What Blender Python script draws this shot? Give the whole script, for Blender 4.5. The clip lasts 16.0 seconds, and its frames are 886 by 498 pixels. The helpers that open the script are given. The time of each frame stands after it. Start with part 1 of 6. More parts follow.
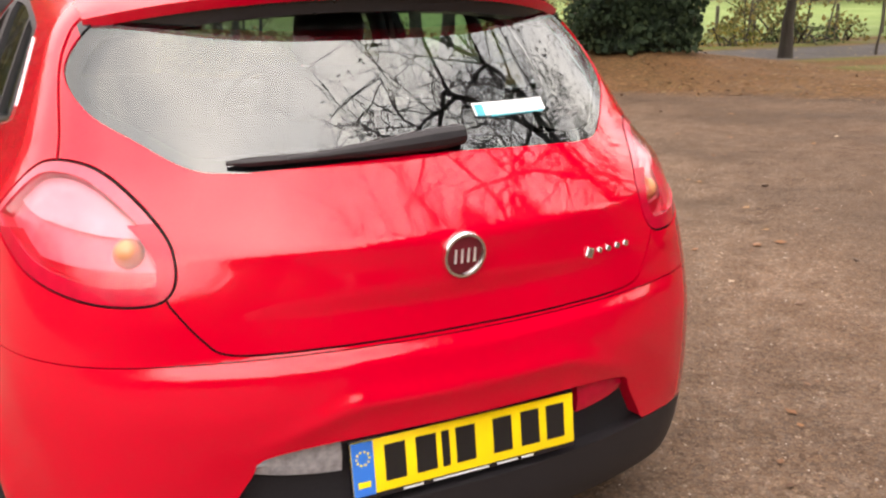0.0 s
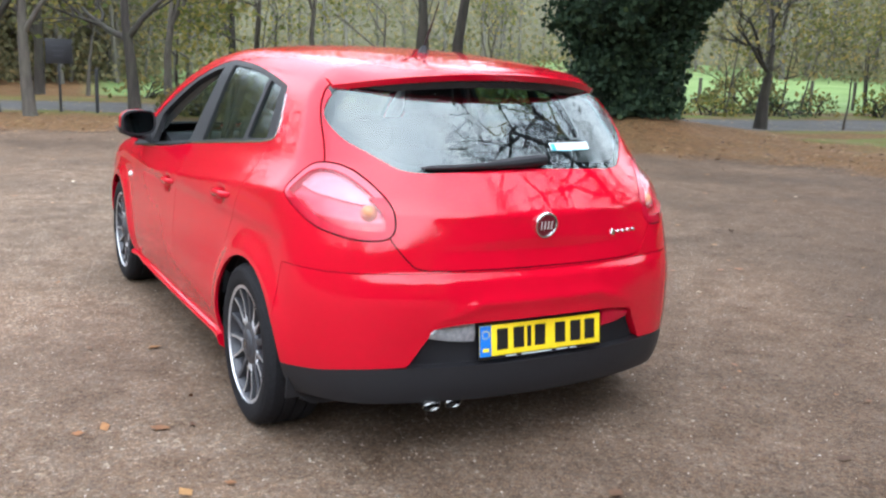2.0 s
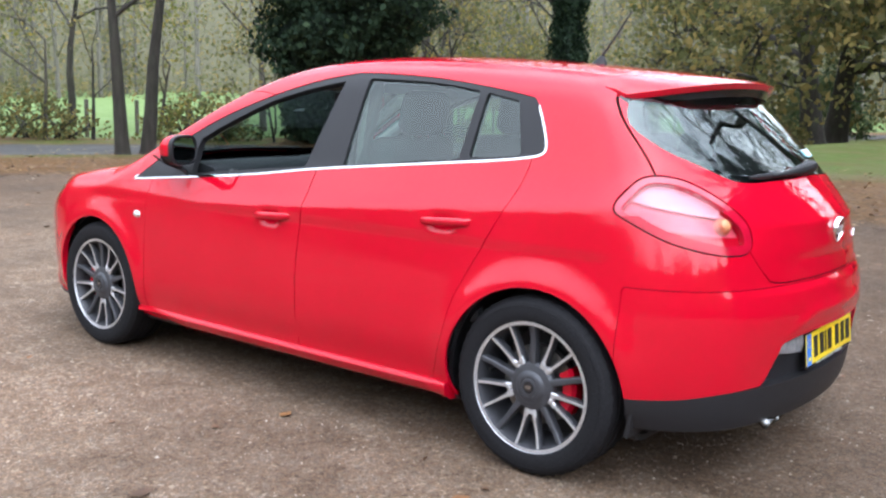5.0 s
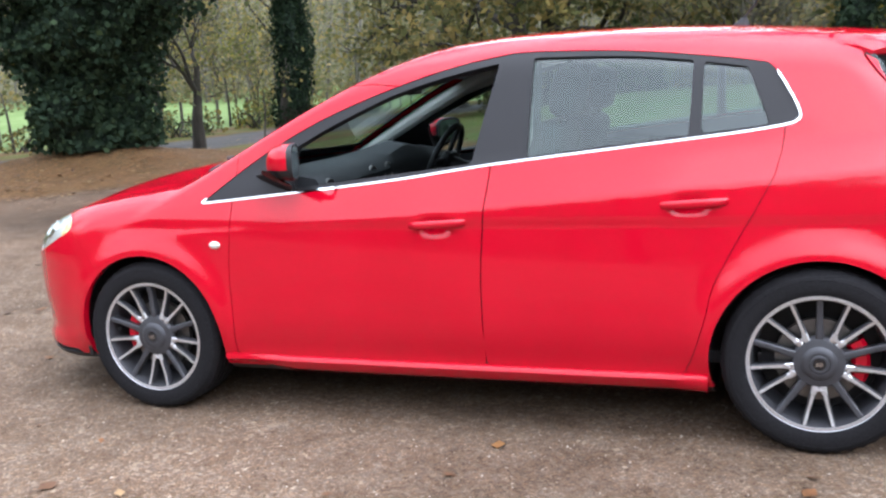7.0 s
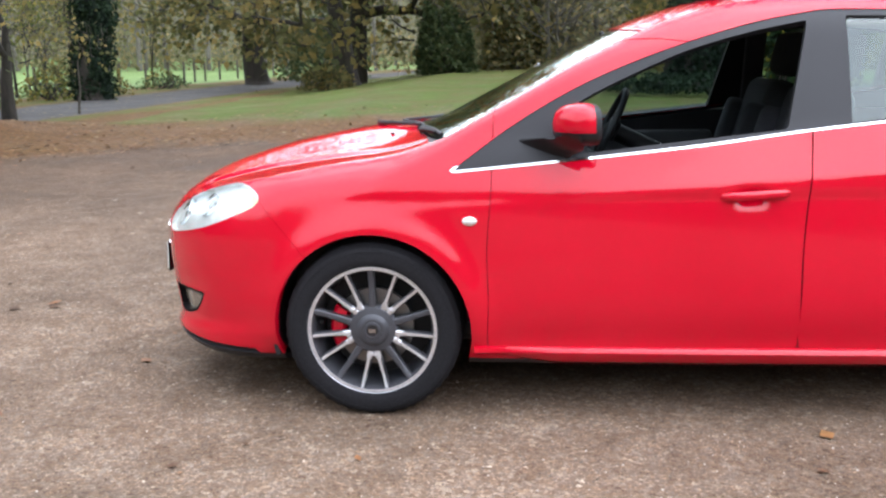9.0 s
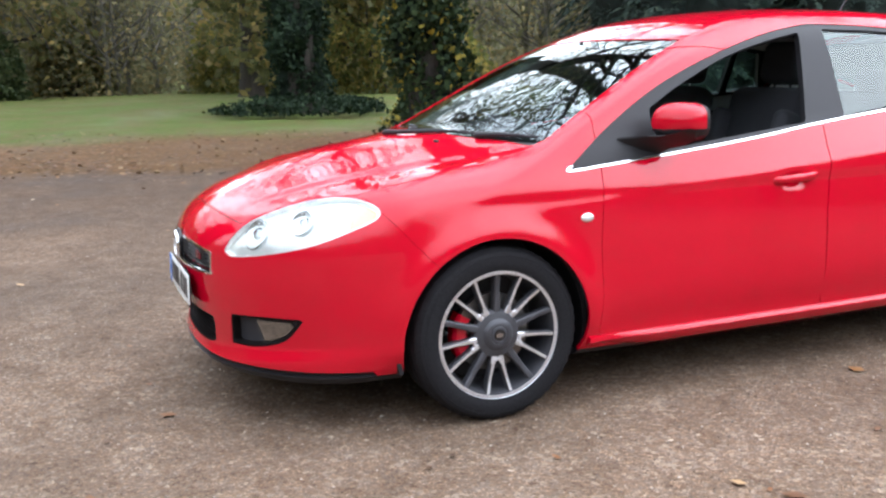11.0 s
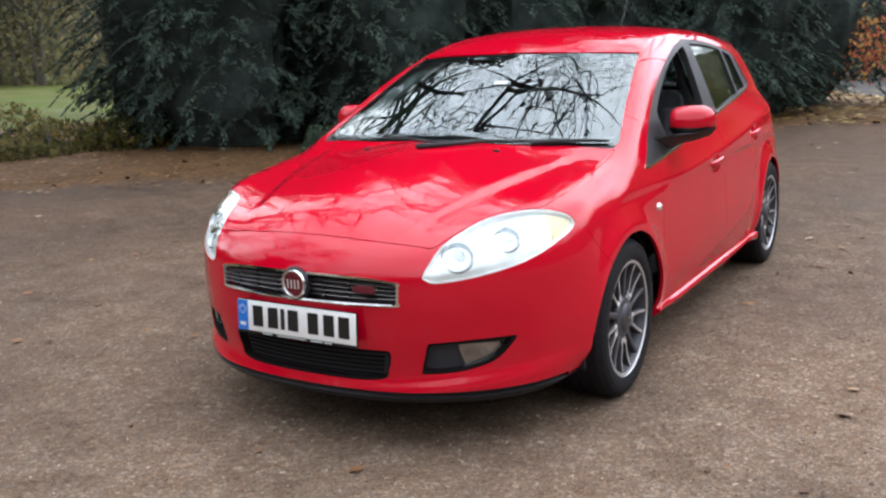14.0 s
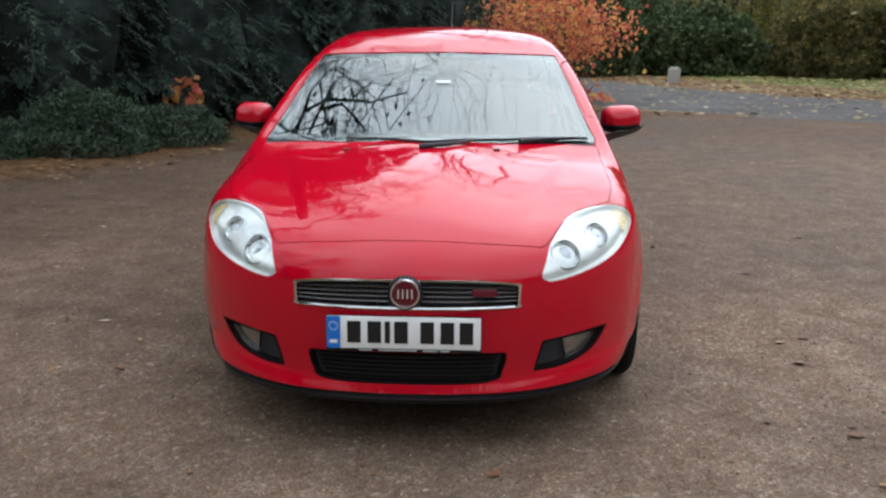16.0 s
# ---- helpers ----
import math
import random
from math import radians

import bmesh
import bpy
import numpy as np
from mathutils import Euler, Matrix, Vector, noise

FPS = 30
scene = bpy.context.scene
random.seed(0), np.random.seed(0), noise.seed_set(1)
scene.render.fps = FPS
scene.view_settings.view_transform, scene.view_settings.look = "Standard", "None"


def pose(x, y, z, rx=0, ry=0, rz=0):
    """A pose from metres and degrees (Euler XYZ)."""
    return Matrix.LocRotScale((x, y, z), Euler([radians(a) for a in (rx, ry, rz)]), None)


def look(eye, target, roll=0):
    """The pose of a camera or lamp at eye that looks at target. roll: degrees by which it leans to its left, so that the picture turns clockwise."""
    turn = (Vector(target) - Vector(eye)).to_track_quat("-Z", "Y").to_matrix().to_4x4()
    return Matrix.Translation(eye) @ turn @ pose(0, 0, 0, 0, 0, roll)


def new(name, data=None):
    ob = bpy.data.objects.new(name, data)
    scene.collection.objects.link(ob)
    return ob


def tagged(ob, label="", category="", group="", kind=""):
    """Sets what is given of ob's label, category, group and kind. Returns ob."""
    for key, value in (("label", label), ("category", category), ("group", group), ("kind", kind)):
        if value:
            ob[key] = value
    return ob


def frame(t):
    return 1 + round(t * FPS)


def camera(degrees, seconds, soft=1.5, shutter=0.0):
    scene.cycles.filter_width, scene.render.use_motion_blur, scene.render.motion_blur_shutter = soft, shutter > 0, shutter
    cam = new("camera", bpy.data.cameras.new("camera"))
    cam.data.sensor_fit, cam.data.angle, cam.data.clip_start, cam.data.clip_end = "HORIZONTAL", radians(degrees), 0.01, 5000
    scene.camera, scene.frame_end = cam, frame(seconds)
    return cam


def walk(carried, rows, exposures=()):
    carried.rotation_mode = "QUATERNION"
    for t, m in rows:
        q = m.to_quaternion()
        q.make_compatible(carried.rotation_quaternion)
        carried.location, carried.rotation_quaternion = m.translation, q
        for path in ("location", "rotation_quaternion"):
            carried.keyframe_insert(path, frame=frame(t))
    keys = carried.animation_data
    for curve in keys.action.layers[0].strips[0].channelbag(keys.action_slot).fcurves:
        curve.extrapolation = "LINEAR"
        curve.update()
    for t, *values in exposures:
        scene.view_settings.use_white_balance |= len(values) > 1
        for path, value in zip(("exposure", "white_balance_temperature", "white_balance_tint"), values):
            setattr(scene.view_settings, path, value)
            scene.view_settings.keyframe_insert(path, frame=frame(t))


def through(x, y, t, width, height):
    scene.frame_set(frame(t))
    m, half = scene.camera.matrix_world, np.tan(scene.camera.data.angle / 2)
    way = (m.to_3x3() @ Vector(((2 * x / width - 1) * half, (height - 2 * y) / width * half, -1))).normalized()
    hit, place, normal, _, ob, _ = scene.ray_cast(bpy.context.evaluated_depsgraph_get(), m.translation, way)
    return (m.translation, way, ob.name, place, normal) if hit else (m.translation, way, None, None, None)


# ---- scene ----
cam = camera(49.5, 16.0, soft=2.4)
PATH = [
    (0, (-0.87, -3.631, 1.345), (0.015, -1.91, 0.844), -0.9),
    (0.5, (-1.089, -4.001, 1.429), (-0.259, -2.244, 0.954), 0.8),
    (1, (-1.409, -4.316, 1.46), (-0.494, -2.585, 1.055), 0.4),
    (1.5, (-1.654, -4.653, 1.432), (-0.755, -2.907, 1.051), 1.0),
    (2, (-1.918, -4.811, 1.433), (-0.984, -3.086, 1.041), 2.0),
    (2.5, (-2.221, -4.779, 1.437), (-1.229, -3.084, 1.057), 1.5),
    (3, (-2.398, -4.481, 1.378), (-1.395, -2.799, 0.976), -1.8),
    (3.5, (-2.606, -4.126, 1.407), (-1.53, -2.495, 0.981), -1.5),
    (3.7, (-2.718, -4.007, 1.384), (-1.57, -2.421, 0.974), -0.3),
    (5.8, (-3.822, -2.281, 1.277), (-2.154, -1.224, 0.961), -0.9),
    (6, (-3.822, -2.088, 1.306), (-2.158, -1.028, 0.976), -2.5),
    (6.5, (-4.06, -1.632, 1.25), (-2.292, -0.733, 0.989), -3.2),
    (7, (-4.131, -1.189, 1.304), (-2.279, -0.52, 0.957), -3.3),
    (7.5, (-4.157, -0.702, 1.35), (-2.281, -0.104, 0.999), -5.2),
    (8, (-4.244, -0.232, 1.264), (-2.323, 0.201, 0.919), -4.4),
    (8.5, (-4.146, 0.267, 1.251), (-2.226, 0.59, 0.793), -4.7),
    (9, (-4.093, 0.719, 1.275), (-2.144, 0.915, 0.871), -1.3),
    (9.2, (-4.091, 0.925, 1.245), (-2.119, 0.982, 0.917), -1.2),
    (11.3, (-3.71, 2.978, 1.244), (-1.939, 2.129, 0.867), 0.1),
    (11.5, (-3.632, 3.149, 1.256), (-1.896, 2.224, 0.893), 1.1),
    (12, (-3.475, 3.569, 1.287), (-1.847, 2.474, 0.901), 2.1),
    (12.5, (-3.203, 3.909, 1.333), (-1.733, 2.626, 0.89), 1.1),
    (13, (-2.837, 4.234, 1.401), (-1.503, 2.8, 0.996), -1.7),
    (13.5, (-2.512, 4.583, 1.404), (-1.35, 3.006, 1.003), -3.0),
    (14, (-2.094, 4.818, 1.383), (-1.106, 3.128, 0.972), -1.8),
    (14.5, (-1.679, 5.041, 1.432), (-0.836, 3.279, 0.999), -0.6),
    (15, (-1.233, 5.263, 1.446), (-0.652, 3.408, 0.972), 0.4),
    (15.5, (-0.733, 5.28, 1.437), (-0.426, 3.365, 0.951), 0.8),
    (16, (-0.287, 5.352, 1.448), (-0.185, 3.404, 1.005), 0.3),
]
EXPOSURES = [(0.0, 1.56, 7700, 23), (0.7, 1.53, 7500, 25), (1.2, 1.50, 6800, 20), (1.6, 1.52, 6150, 13), (2.0, 1.60, 5850, 9), (3.5, 1.60, 5800, 9), (7.0, 1.60, 5900, 13), (9.2, 1.62, 5980, 13), (11.5, 1.43, 5950, 12), (12.5, 1.22, 6050, 13), (13.5, 1.04, 6100, 13), (14.5, 1.10, 6150, 12), (16.0, 0.58, 6100, 10)]
walk(cam, [(t, look(eye, target, roll)) for t, eye, target, roll in PATH], EXPOSURES)


# ---- world and light ----
world = bpy.data.worlds.new("overcast")
scene.world = world
world.use_nodes = True
wn = world.node_tree.nodes
wl = world.node_tree.links
sky = wn.new("ShaderNodeTexSky")
sky.sky_type, sky.sun_disc = "NISHITA", False
sky.sun_elevation, sky.sun_rotation = radians(48), radians(200)
sky.air_density, sky.dust_density, sky.ozone_density = 1.0, 1.5, 1.0
pale = wn.new("ShaderNodeHueSaturation")
pale.inputs["Saturation"].default_value = 0.25
wl.new(sky.outputs[0], pale.inputs["Color"])
cloud = wn.new("ShaderNodeMix")  # an even cloud cover over the clear sky
cloud.data_type = "RGBA"
cloud.inputs[0].default_value = 0.86
billow = wn.new("ShaderNodeTexNoise")  # soft, faint billows in the cloud
billow.inputs["Scale"].default_value, billow.inputs["Detail"].default_value = 2.2, 4.0
grey = wn.new("ShaderNodeValToRGB")
grey.color_ramp.elements[0].position, grey.color_ramp.elements[1].position = 0.36, 0.66
grey.color_ramp.elements[0].color, grey.color_ramp.elements[1].color = (0.60, 0.64, 0.70, 1), (1, 1, 1, 1)
lift = wn.new("ShaderNodeVectorMath")
lift.operation = "MULTIPLY"
lift.inputs[1].default_value = (9.6, 9.8, 10.0)
wl.new(wn.new("ShaderNodeTexCoord").outputs["Generated"], billow.inputs["Vector"])
wl.new(billow.outputs["Fac"], grey.inputs["Fac"])
wl.new(grey.outputs["Color"], lift.inputs[0])
toward = wn.new("ShaderNodeVectorMath")  # the cloud is brighter round the hidden sun
toward.operation, toward.inputs[1].default_value = "DOT_PRODUCT", (0.28, -0.76, 0.59)
glow = wn.new("ShaderNodeMapRange")
glow.interpolation_type = "SMOOTHSTEP"
glow.inputs["From Min"].default_value, glow.inputs["From Max"].default_value = -0.3, 1.0
glow.inputs["To Min"].default_value, glow.inputs["To Max"].default_value = 0.78, 1.75
scaled = wn.new("ShaderNodeVectorMath")
scaled.operation = "SCALE"
wl.new(billow.inputs["Vector"].links[0].from_socket, toward.inputs[0])
wl.new(toward.outputs["Value"], glow.inputs["Value"])
wl.new(lift.outputs[0], scaled.inputs[0])
wl.new(glow.outputs[0], scaled.inputs["Scale"])
wl.new(scaled.outputs[0], cloud.inputs[7])
wl.new(pale.outputs[0], cloud.inputs[6])
wl.new(cloud.outputs[2], wn["Background"].inputs["Color"])
wn["Background"].inputs["Strength"].default_value = 0.15
sun = new("sun", bpy.data.lights.new("sun", "SUN"))
sun.data.energy, sun.data.angle, sun.data.color = 0.6, radians(150), (1.0, 0.97, 0.92)
sun.matrix_world = look((0, 0, 0), (-0.29, 0.80, -0.62))
scene.view_settings.exposure = 0.0


# ---- materials ----
class Mat:
    """A node material with a few short helpers."""

    def __init__(self, name, base=(0.5, 0.5, 0.5), rough=0.5, metal=0.0, **more):
        self.m = bpy.data.materials.new(name)
        self.m.use_nodes = True
        self.n, self.l = self.m.node_tree.nodes, self.m.node_tree.links
        self.b = self.n["Principled BSDF"]
        self.b.inputs["Base Color"].default_value = (*base, 1)
        self.b.inputs["Roughness"].default_value = rough
        self.b.inputs["Metallic"].default_value = metal
        for key, value in more.items():
            self.b.inputs[key.replace("_", " ")].default_value = value

    def coords(self, kind="Object"):
        return self.n.new("ShaderNodeTexCoord").outputs[kind]

    def noise(self, scale, detail=4.0, rough=0.6, at=None, kind="Object"):
        t = self.n.new("ShaderNodeTexNoise")
        t.inputs["Scale"].default_value, t.inputs["Detail"].default_value = scale, detail
        t.inputs["Roughness"].default_value = rough
        self.l.new(at or self.coords(kind), t.inputs["Vector"])
        return t.outputs["Fac"]

    def voronoi(self, scale, out="Distance", at=None, kind="Object"):
        t = self.n.new("ShaderNodeTexVoronoi")
        t.inputs["Scale"].default_value = scale
        self.l.new(at or self.coords(kind), t.inputs["Vector"])
        return t.outputs[out]

    def ramp(self, fac, *stops):
        r = self.n.new("ShaderNodeValToRGB")
        e = r.color_ramp.elements
        while len(e) < len(stops):
            e.new(0.5)
        for el, (p, c) in zip(e, stops):
            el.position = p
            el.color = (*c, 1) if len(c) == 3 else c
        self.l.new(fac, r.inputs["Fac"])
        return r.outputs["Color"]

    def mix(self, fac, a, b, how="MIX"):
        x = self.n.new("ShaderNodeMix")
        x.data_type, x.blend_type = "RGBA", how
        for socket, v in ((x.inputs[0], fac), (x.inputs[6], a), (x.inputs[7], b)):
            if isinstance(v, (int, float)):
                socket.default_value = v
            elif isinstance(v, tuple):
                socket.default_value = (*v, 1)
            else:
                self.l.new(v, socket)
        return x.outputs[2]

    def math(self, op, a, b=0.0, c=0.0):
        x = self.n.new("ShaderNodeMath")
        x.operation = op
        for socket, v in zip(x.inputs, (a, b, c)):
            if isinstance(v, (int, float)):
                socket.default_value = v
            else:
                self.l.new(v, socket)
        return x.outputs[0]

    def color(self, socket):
        self.l.new(socket, self.b.inputs["Base Color"])
        return self

    def rough(self, socket):
        self.l.new(socket, self.b.inputs["Roughness"])
        return self

    def bump(self, height, strength=0.3, distance=0.01):
        x = self.n.new("ShaderNodeBump")
        x.inputs["Strength"].default_value, x.inputs["Distance"].default_value = strength, distance
        self.l.new(height, x.inputs["Height"])
        self.l.new(x.outputs[0], self.b.inputs["Normal"])
        return self


def paint_red():
    k = Mat("red paint", (0.5, 0.003, 0.016), 0.4, 0.0, Coat_Weight=1.0, Coat_Roughness=0.03, Coat_IOR=1.5, Specular_IOR_Level=0.0)
    big = k.noise(1.7, 3)
    k.color(k.ramp(big, (0.3, (0.46, 0.0012, 0.014)), (0.7, (0.51, 0.0016, 0.017))))
    dirt = k.noise(24, 6)
    k.l.new(k.ramp(dirt, (0.35, (0.02, 0.02, 0.02)), (0.8, (0.10, 0.10, 0.10))), k.b.inputs["Coat Roughness"])
    return k.m


def plain(name, base, rough=0.5, metal=0.0, grain=200.0, vary=0.12, bump=0.0, **more):
    k = Mat(name, base, rough, metal, **more)
    f = k.noise(grain, 4)
    lo = tuple(c * (1 - vary) for c in base)
    hi = tuple(min(1, c * (1 + vary)) for c in base)
    k.color(k.ramp(f, (0.3, lo), (0.7, hi)))
    if bump:
        k.bump(f, bump, 0.002)
    return k.m


def glass_mat(name, tint, rough=0.0, base=0.07):
    """Thin tinted pane: a straight-through tint and a mirror layer that grows towards grazing angles."""
    m = bpy.data.materials.new(name)
    m.use_nodes = True
    n, l = m.node_tree.nodes, m.node_tree.links
    n.remove(n["Principled BSDF"])
    clear, gloss, mix = n.new("ShaderNodeBsdfTransparent"), n.new("ShaderNodeBsdfGlossy"), n.new("ShaderNodeMixShader")
    face, power, scale = n.new("ShaderNodeLayerWeight"), n.new("ShaderNodeMath"), n.new("ShaderNodeMath")
    face.inputs["Blend"].default_value = 0.5
    power.operation, power.inputs[1].default_value = "POWER", 5.0
    scale.operation, scale.inputs[1].default_value, scale.inputs[2].default_value = "MULTIPLY_ADD", 1 - base, base
    l.new(face.outputs["Facing"], power.inputs[0])
    l.new(power.outputs[0], scale.inputs[0])
    clear.inputs["Color"].default_value = (*tint, 1)
    gloss.inputs["Roughness"].default_value = rough
    gloss.inputs["Color"].default_value = (0.93, 1.0, 0.98, 1)
    l.new(scale.outputs[0], mix.inputs[0])
    l.new(clear.outputs[0], mix.inputs[1])
    l.new(gloss.outputs[0], mix.inputs[2])
    l.new(mix.outputs[0], n["Material Output"].inputs["Surface"])
    return m


RED = paint_red()
BLACK_PLASTIC = plain("black plastic", (0.014, 0.0135, 0.0155), 0.5, grain=400, bump=0.15, Specular_IOR_Level=0.35)
GLOSS_BLACK = plain("gloss black trim", (0.012, 0.012, 0.014), 0.18, grain=60)
LINING = plain("dark cabin lining", (0.026, 0.025, 0.029), 0.8, grain=300, bump=0.2)
CHROME = plain("chrome", (0.78, 0.78, 0.80), 0.12, 1.0, grain=80, vary=0.05)
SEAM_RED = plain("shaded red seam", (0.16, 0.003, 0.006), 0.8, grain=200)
SEAM = plain("near-black for seam shade and recesses", (0.008, 0.006, 0.006), 0.8, grain=200, Specular_IOR_Level=0.1)
GLASS = glass_mat("clear car glass", (0.48, 0.56, 0.55), base=0.15)
GLASS_DARK = glass_mat("tinted rear glass", (0.50, 0.55, 0.55), base=0.105)
FRIT = plain("black glass border", (0.006, 0.006, 0.007), 0.5, grain=40, Specular_IOR_Level=0.1)
GLASS_SIDE = glass_mat("tinted door glass", (0.50, 0.68, 0.61), rough=0.035, base=0.08)
HEADLINING = plain("pale grey headlining", (0.52, 0.53, 0.51), 0.95, grain=400, bump=0.2)


def part(name, bm, material, parent, label=""):
    """Links a bmesh as one mesh object under a thing or a part."""
    me = bpy.data.meshes.new(name)
    bm.to_mesh(me)
    bm.free()
    me.materials.append(material)
    ob = new(name, me)
    ob.parent = parent
    if label:
        ob["label"] = label
    return ob


def raw_mesh(name, verts, faces, material, parent=None, label="", smooth=False):
    """A mesh from arrays: points (n, 3) and faces of one size (m, k)."""
    me = bpy.data.meshes.new(name)
    verts, faces = np.asarray(verts, float), np.asarray(faces, int)
    me.vertices.add(len(verts))
    me.vertices.foreach_set("co", verts.ravel())
    k = faces.shape[1]
    me.loops.add(faces.size)
    me.loops.foreach_set("vertex_index", faces.ravel())
    me.polygons.add(len(faces))
    me.polygons.foreach_set("loop_start", np.arange(0, faces.size, k))
    me.polygons.foreach_set("loop_total", np.full(len(faces), k))
    me.polygons.foreach_set("use_smooth", np.full(len(faces), smooth))
    me.update(calc_edges=True)
    me.materials.append(material)
    ob = new(name, me)
    ob.parent = parent
    if label:
        ob["label"] = label
    return ob


# ---- the ground ----
LOT_EDGE = [(-40, 17), (-15, 15.5), (-4, 13.2), (-.5, 12.7), (1.7, 12.3), (4.6, 10.7), (6.9, 8.6), (9.0, 6.7), (10.0, 5.0), (9.5, 2.5), (8.2, 0), (7.3, -1.7), (6.5, -2.7), (5.3, -3.4), (4.2, -4.1),
            (3.3, -6.0), (2.2, -9.0), (0.9, -11.2), (-1.6, -12.3), (-3.6, -12.0), (-6.8, -11.6), (-14, -10.5), (-40, -8)]
ROAD = [(-60, 22), (-25, 20.5), (-8, 20), (0.6, 19.6), (8, 16.4), (15.3, 13.4), (20, 12.9), (26, 12.9), (34, 12.4), (48, 10.0), (70, 4)]
DRIVE = [(3.0, -31), (0, -25), (-2.5, -19.5), (-5, -15.4), (-9, -12.8), (-20, -11), (-50, -8)]


def to_line(p, pts):
    """Distance of points to a polyline, and on which side they lie."""
    best, side = np.full(len(p), 1e9), np.ones(len(p))
    for a, b in zip(np.array(pts[:-1], float), np.array(pts[1:], float)):
        e, w = b - a, p - a
        s = np.clip((w @ e) / (e @ e), 0, 1)
        d = np.hypot(*(w - s[:, None] * e).T)
        c = np.sign(e[0] * w[:, 1] - e[1] * w[:, 0])
        side = np.where(d < best - 1e-9, c, side)
        best = np.minimum(best, d)
    return best, side


def lot(p):
    """Positive outside the gravelled place, in metres."""
    d, side = to_line(p, LOT_EDGE)
    return d * side


def road_edge(p):
    return np.minimum(to_line(p, ROAD)[0] - 1.9, to_line(p, DRIVE)[0] - 2.9)


def lumps(x, y, size, seed):
    return np.array([noise.noise((a / size, b / size, seed)) for a, b in zip(x, y)])


def axis_steps(lo, hi, fine):
    inner = np.arange(lo, hi + 1e-6, fine)
    out = []
    step, at = fine, hi
    while at < 2500:
        step *= 1.35
        at += step
        out.append(at)
    left, step, at = [], fine, lo
    while at > -2500:
        step *= 1.35
        at -= step
        left.append(at)
    return np.array(left[::-1] + list(inner) + out)


def ground_height(x, y):
    p = np.stack([x, y], 1)
    out, road = lot(p), road_edge(p)
    to, side = to_line(p, ROAD)
    rise = np.where(side > 0, np.clip(np.minimum(to - 5.0, (x + 2) - 0.15 * (y + 5)), 0, 45) * 0.032, 0)
    bank = 0.42 * np.exp(-((x - 10.9) ** 2 + (y - 11.2) ** 2) / (2 * 1.5 ** 2)) * np.clip(road / 1.5, 0, 1)  # leafy bank under the ivy mass
    slope = np.clip((x - 10.5) * 0.033, 0, 0.42) * np.clip((8.0 - y) / 4.0, 0, 1)  # the lawn climbs gently
    return rise + bank + slope + near_height(x, y, out, road)


def near_height(x, y, out, road):
    soft = np.clip(out / 0.6, 0, 1) * np.clip(road / 0.8, 0, 1)
    return np.where(np.hypot(x, y) < 90, soft * (0.045 + 0.05 * lumps(x, y, 1.6, 3.0)) + 0.012 * lumps(x, y, 0.9, 7.0) * np.clip(np.hypot(x, y) / 8 - 0.55, 0, 1), 0.04)


gx, gy = axis_steps(-12, 24, 0.32), axis_steps(-20, 20, 0.32)
mx, my = np.meshgrid(gx, gy, indexing="ij")
mx, my = mx.ravel(), my.ravel()
k = (np.arange(len(gx) - 1)[:, None] * len(gy) + np.arange(len(gy) - 1)[None]).ravel()


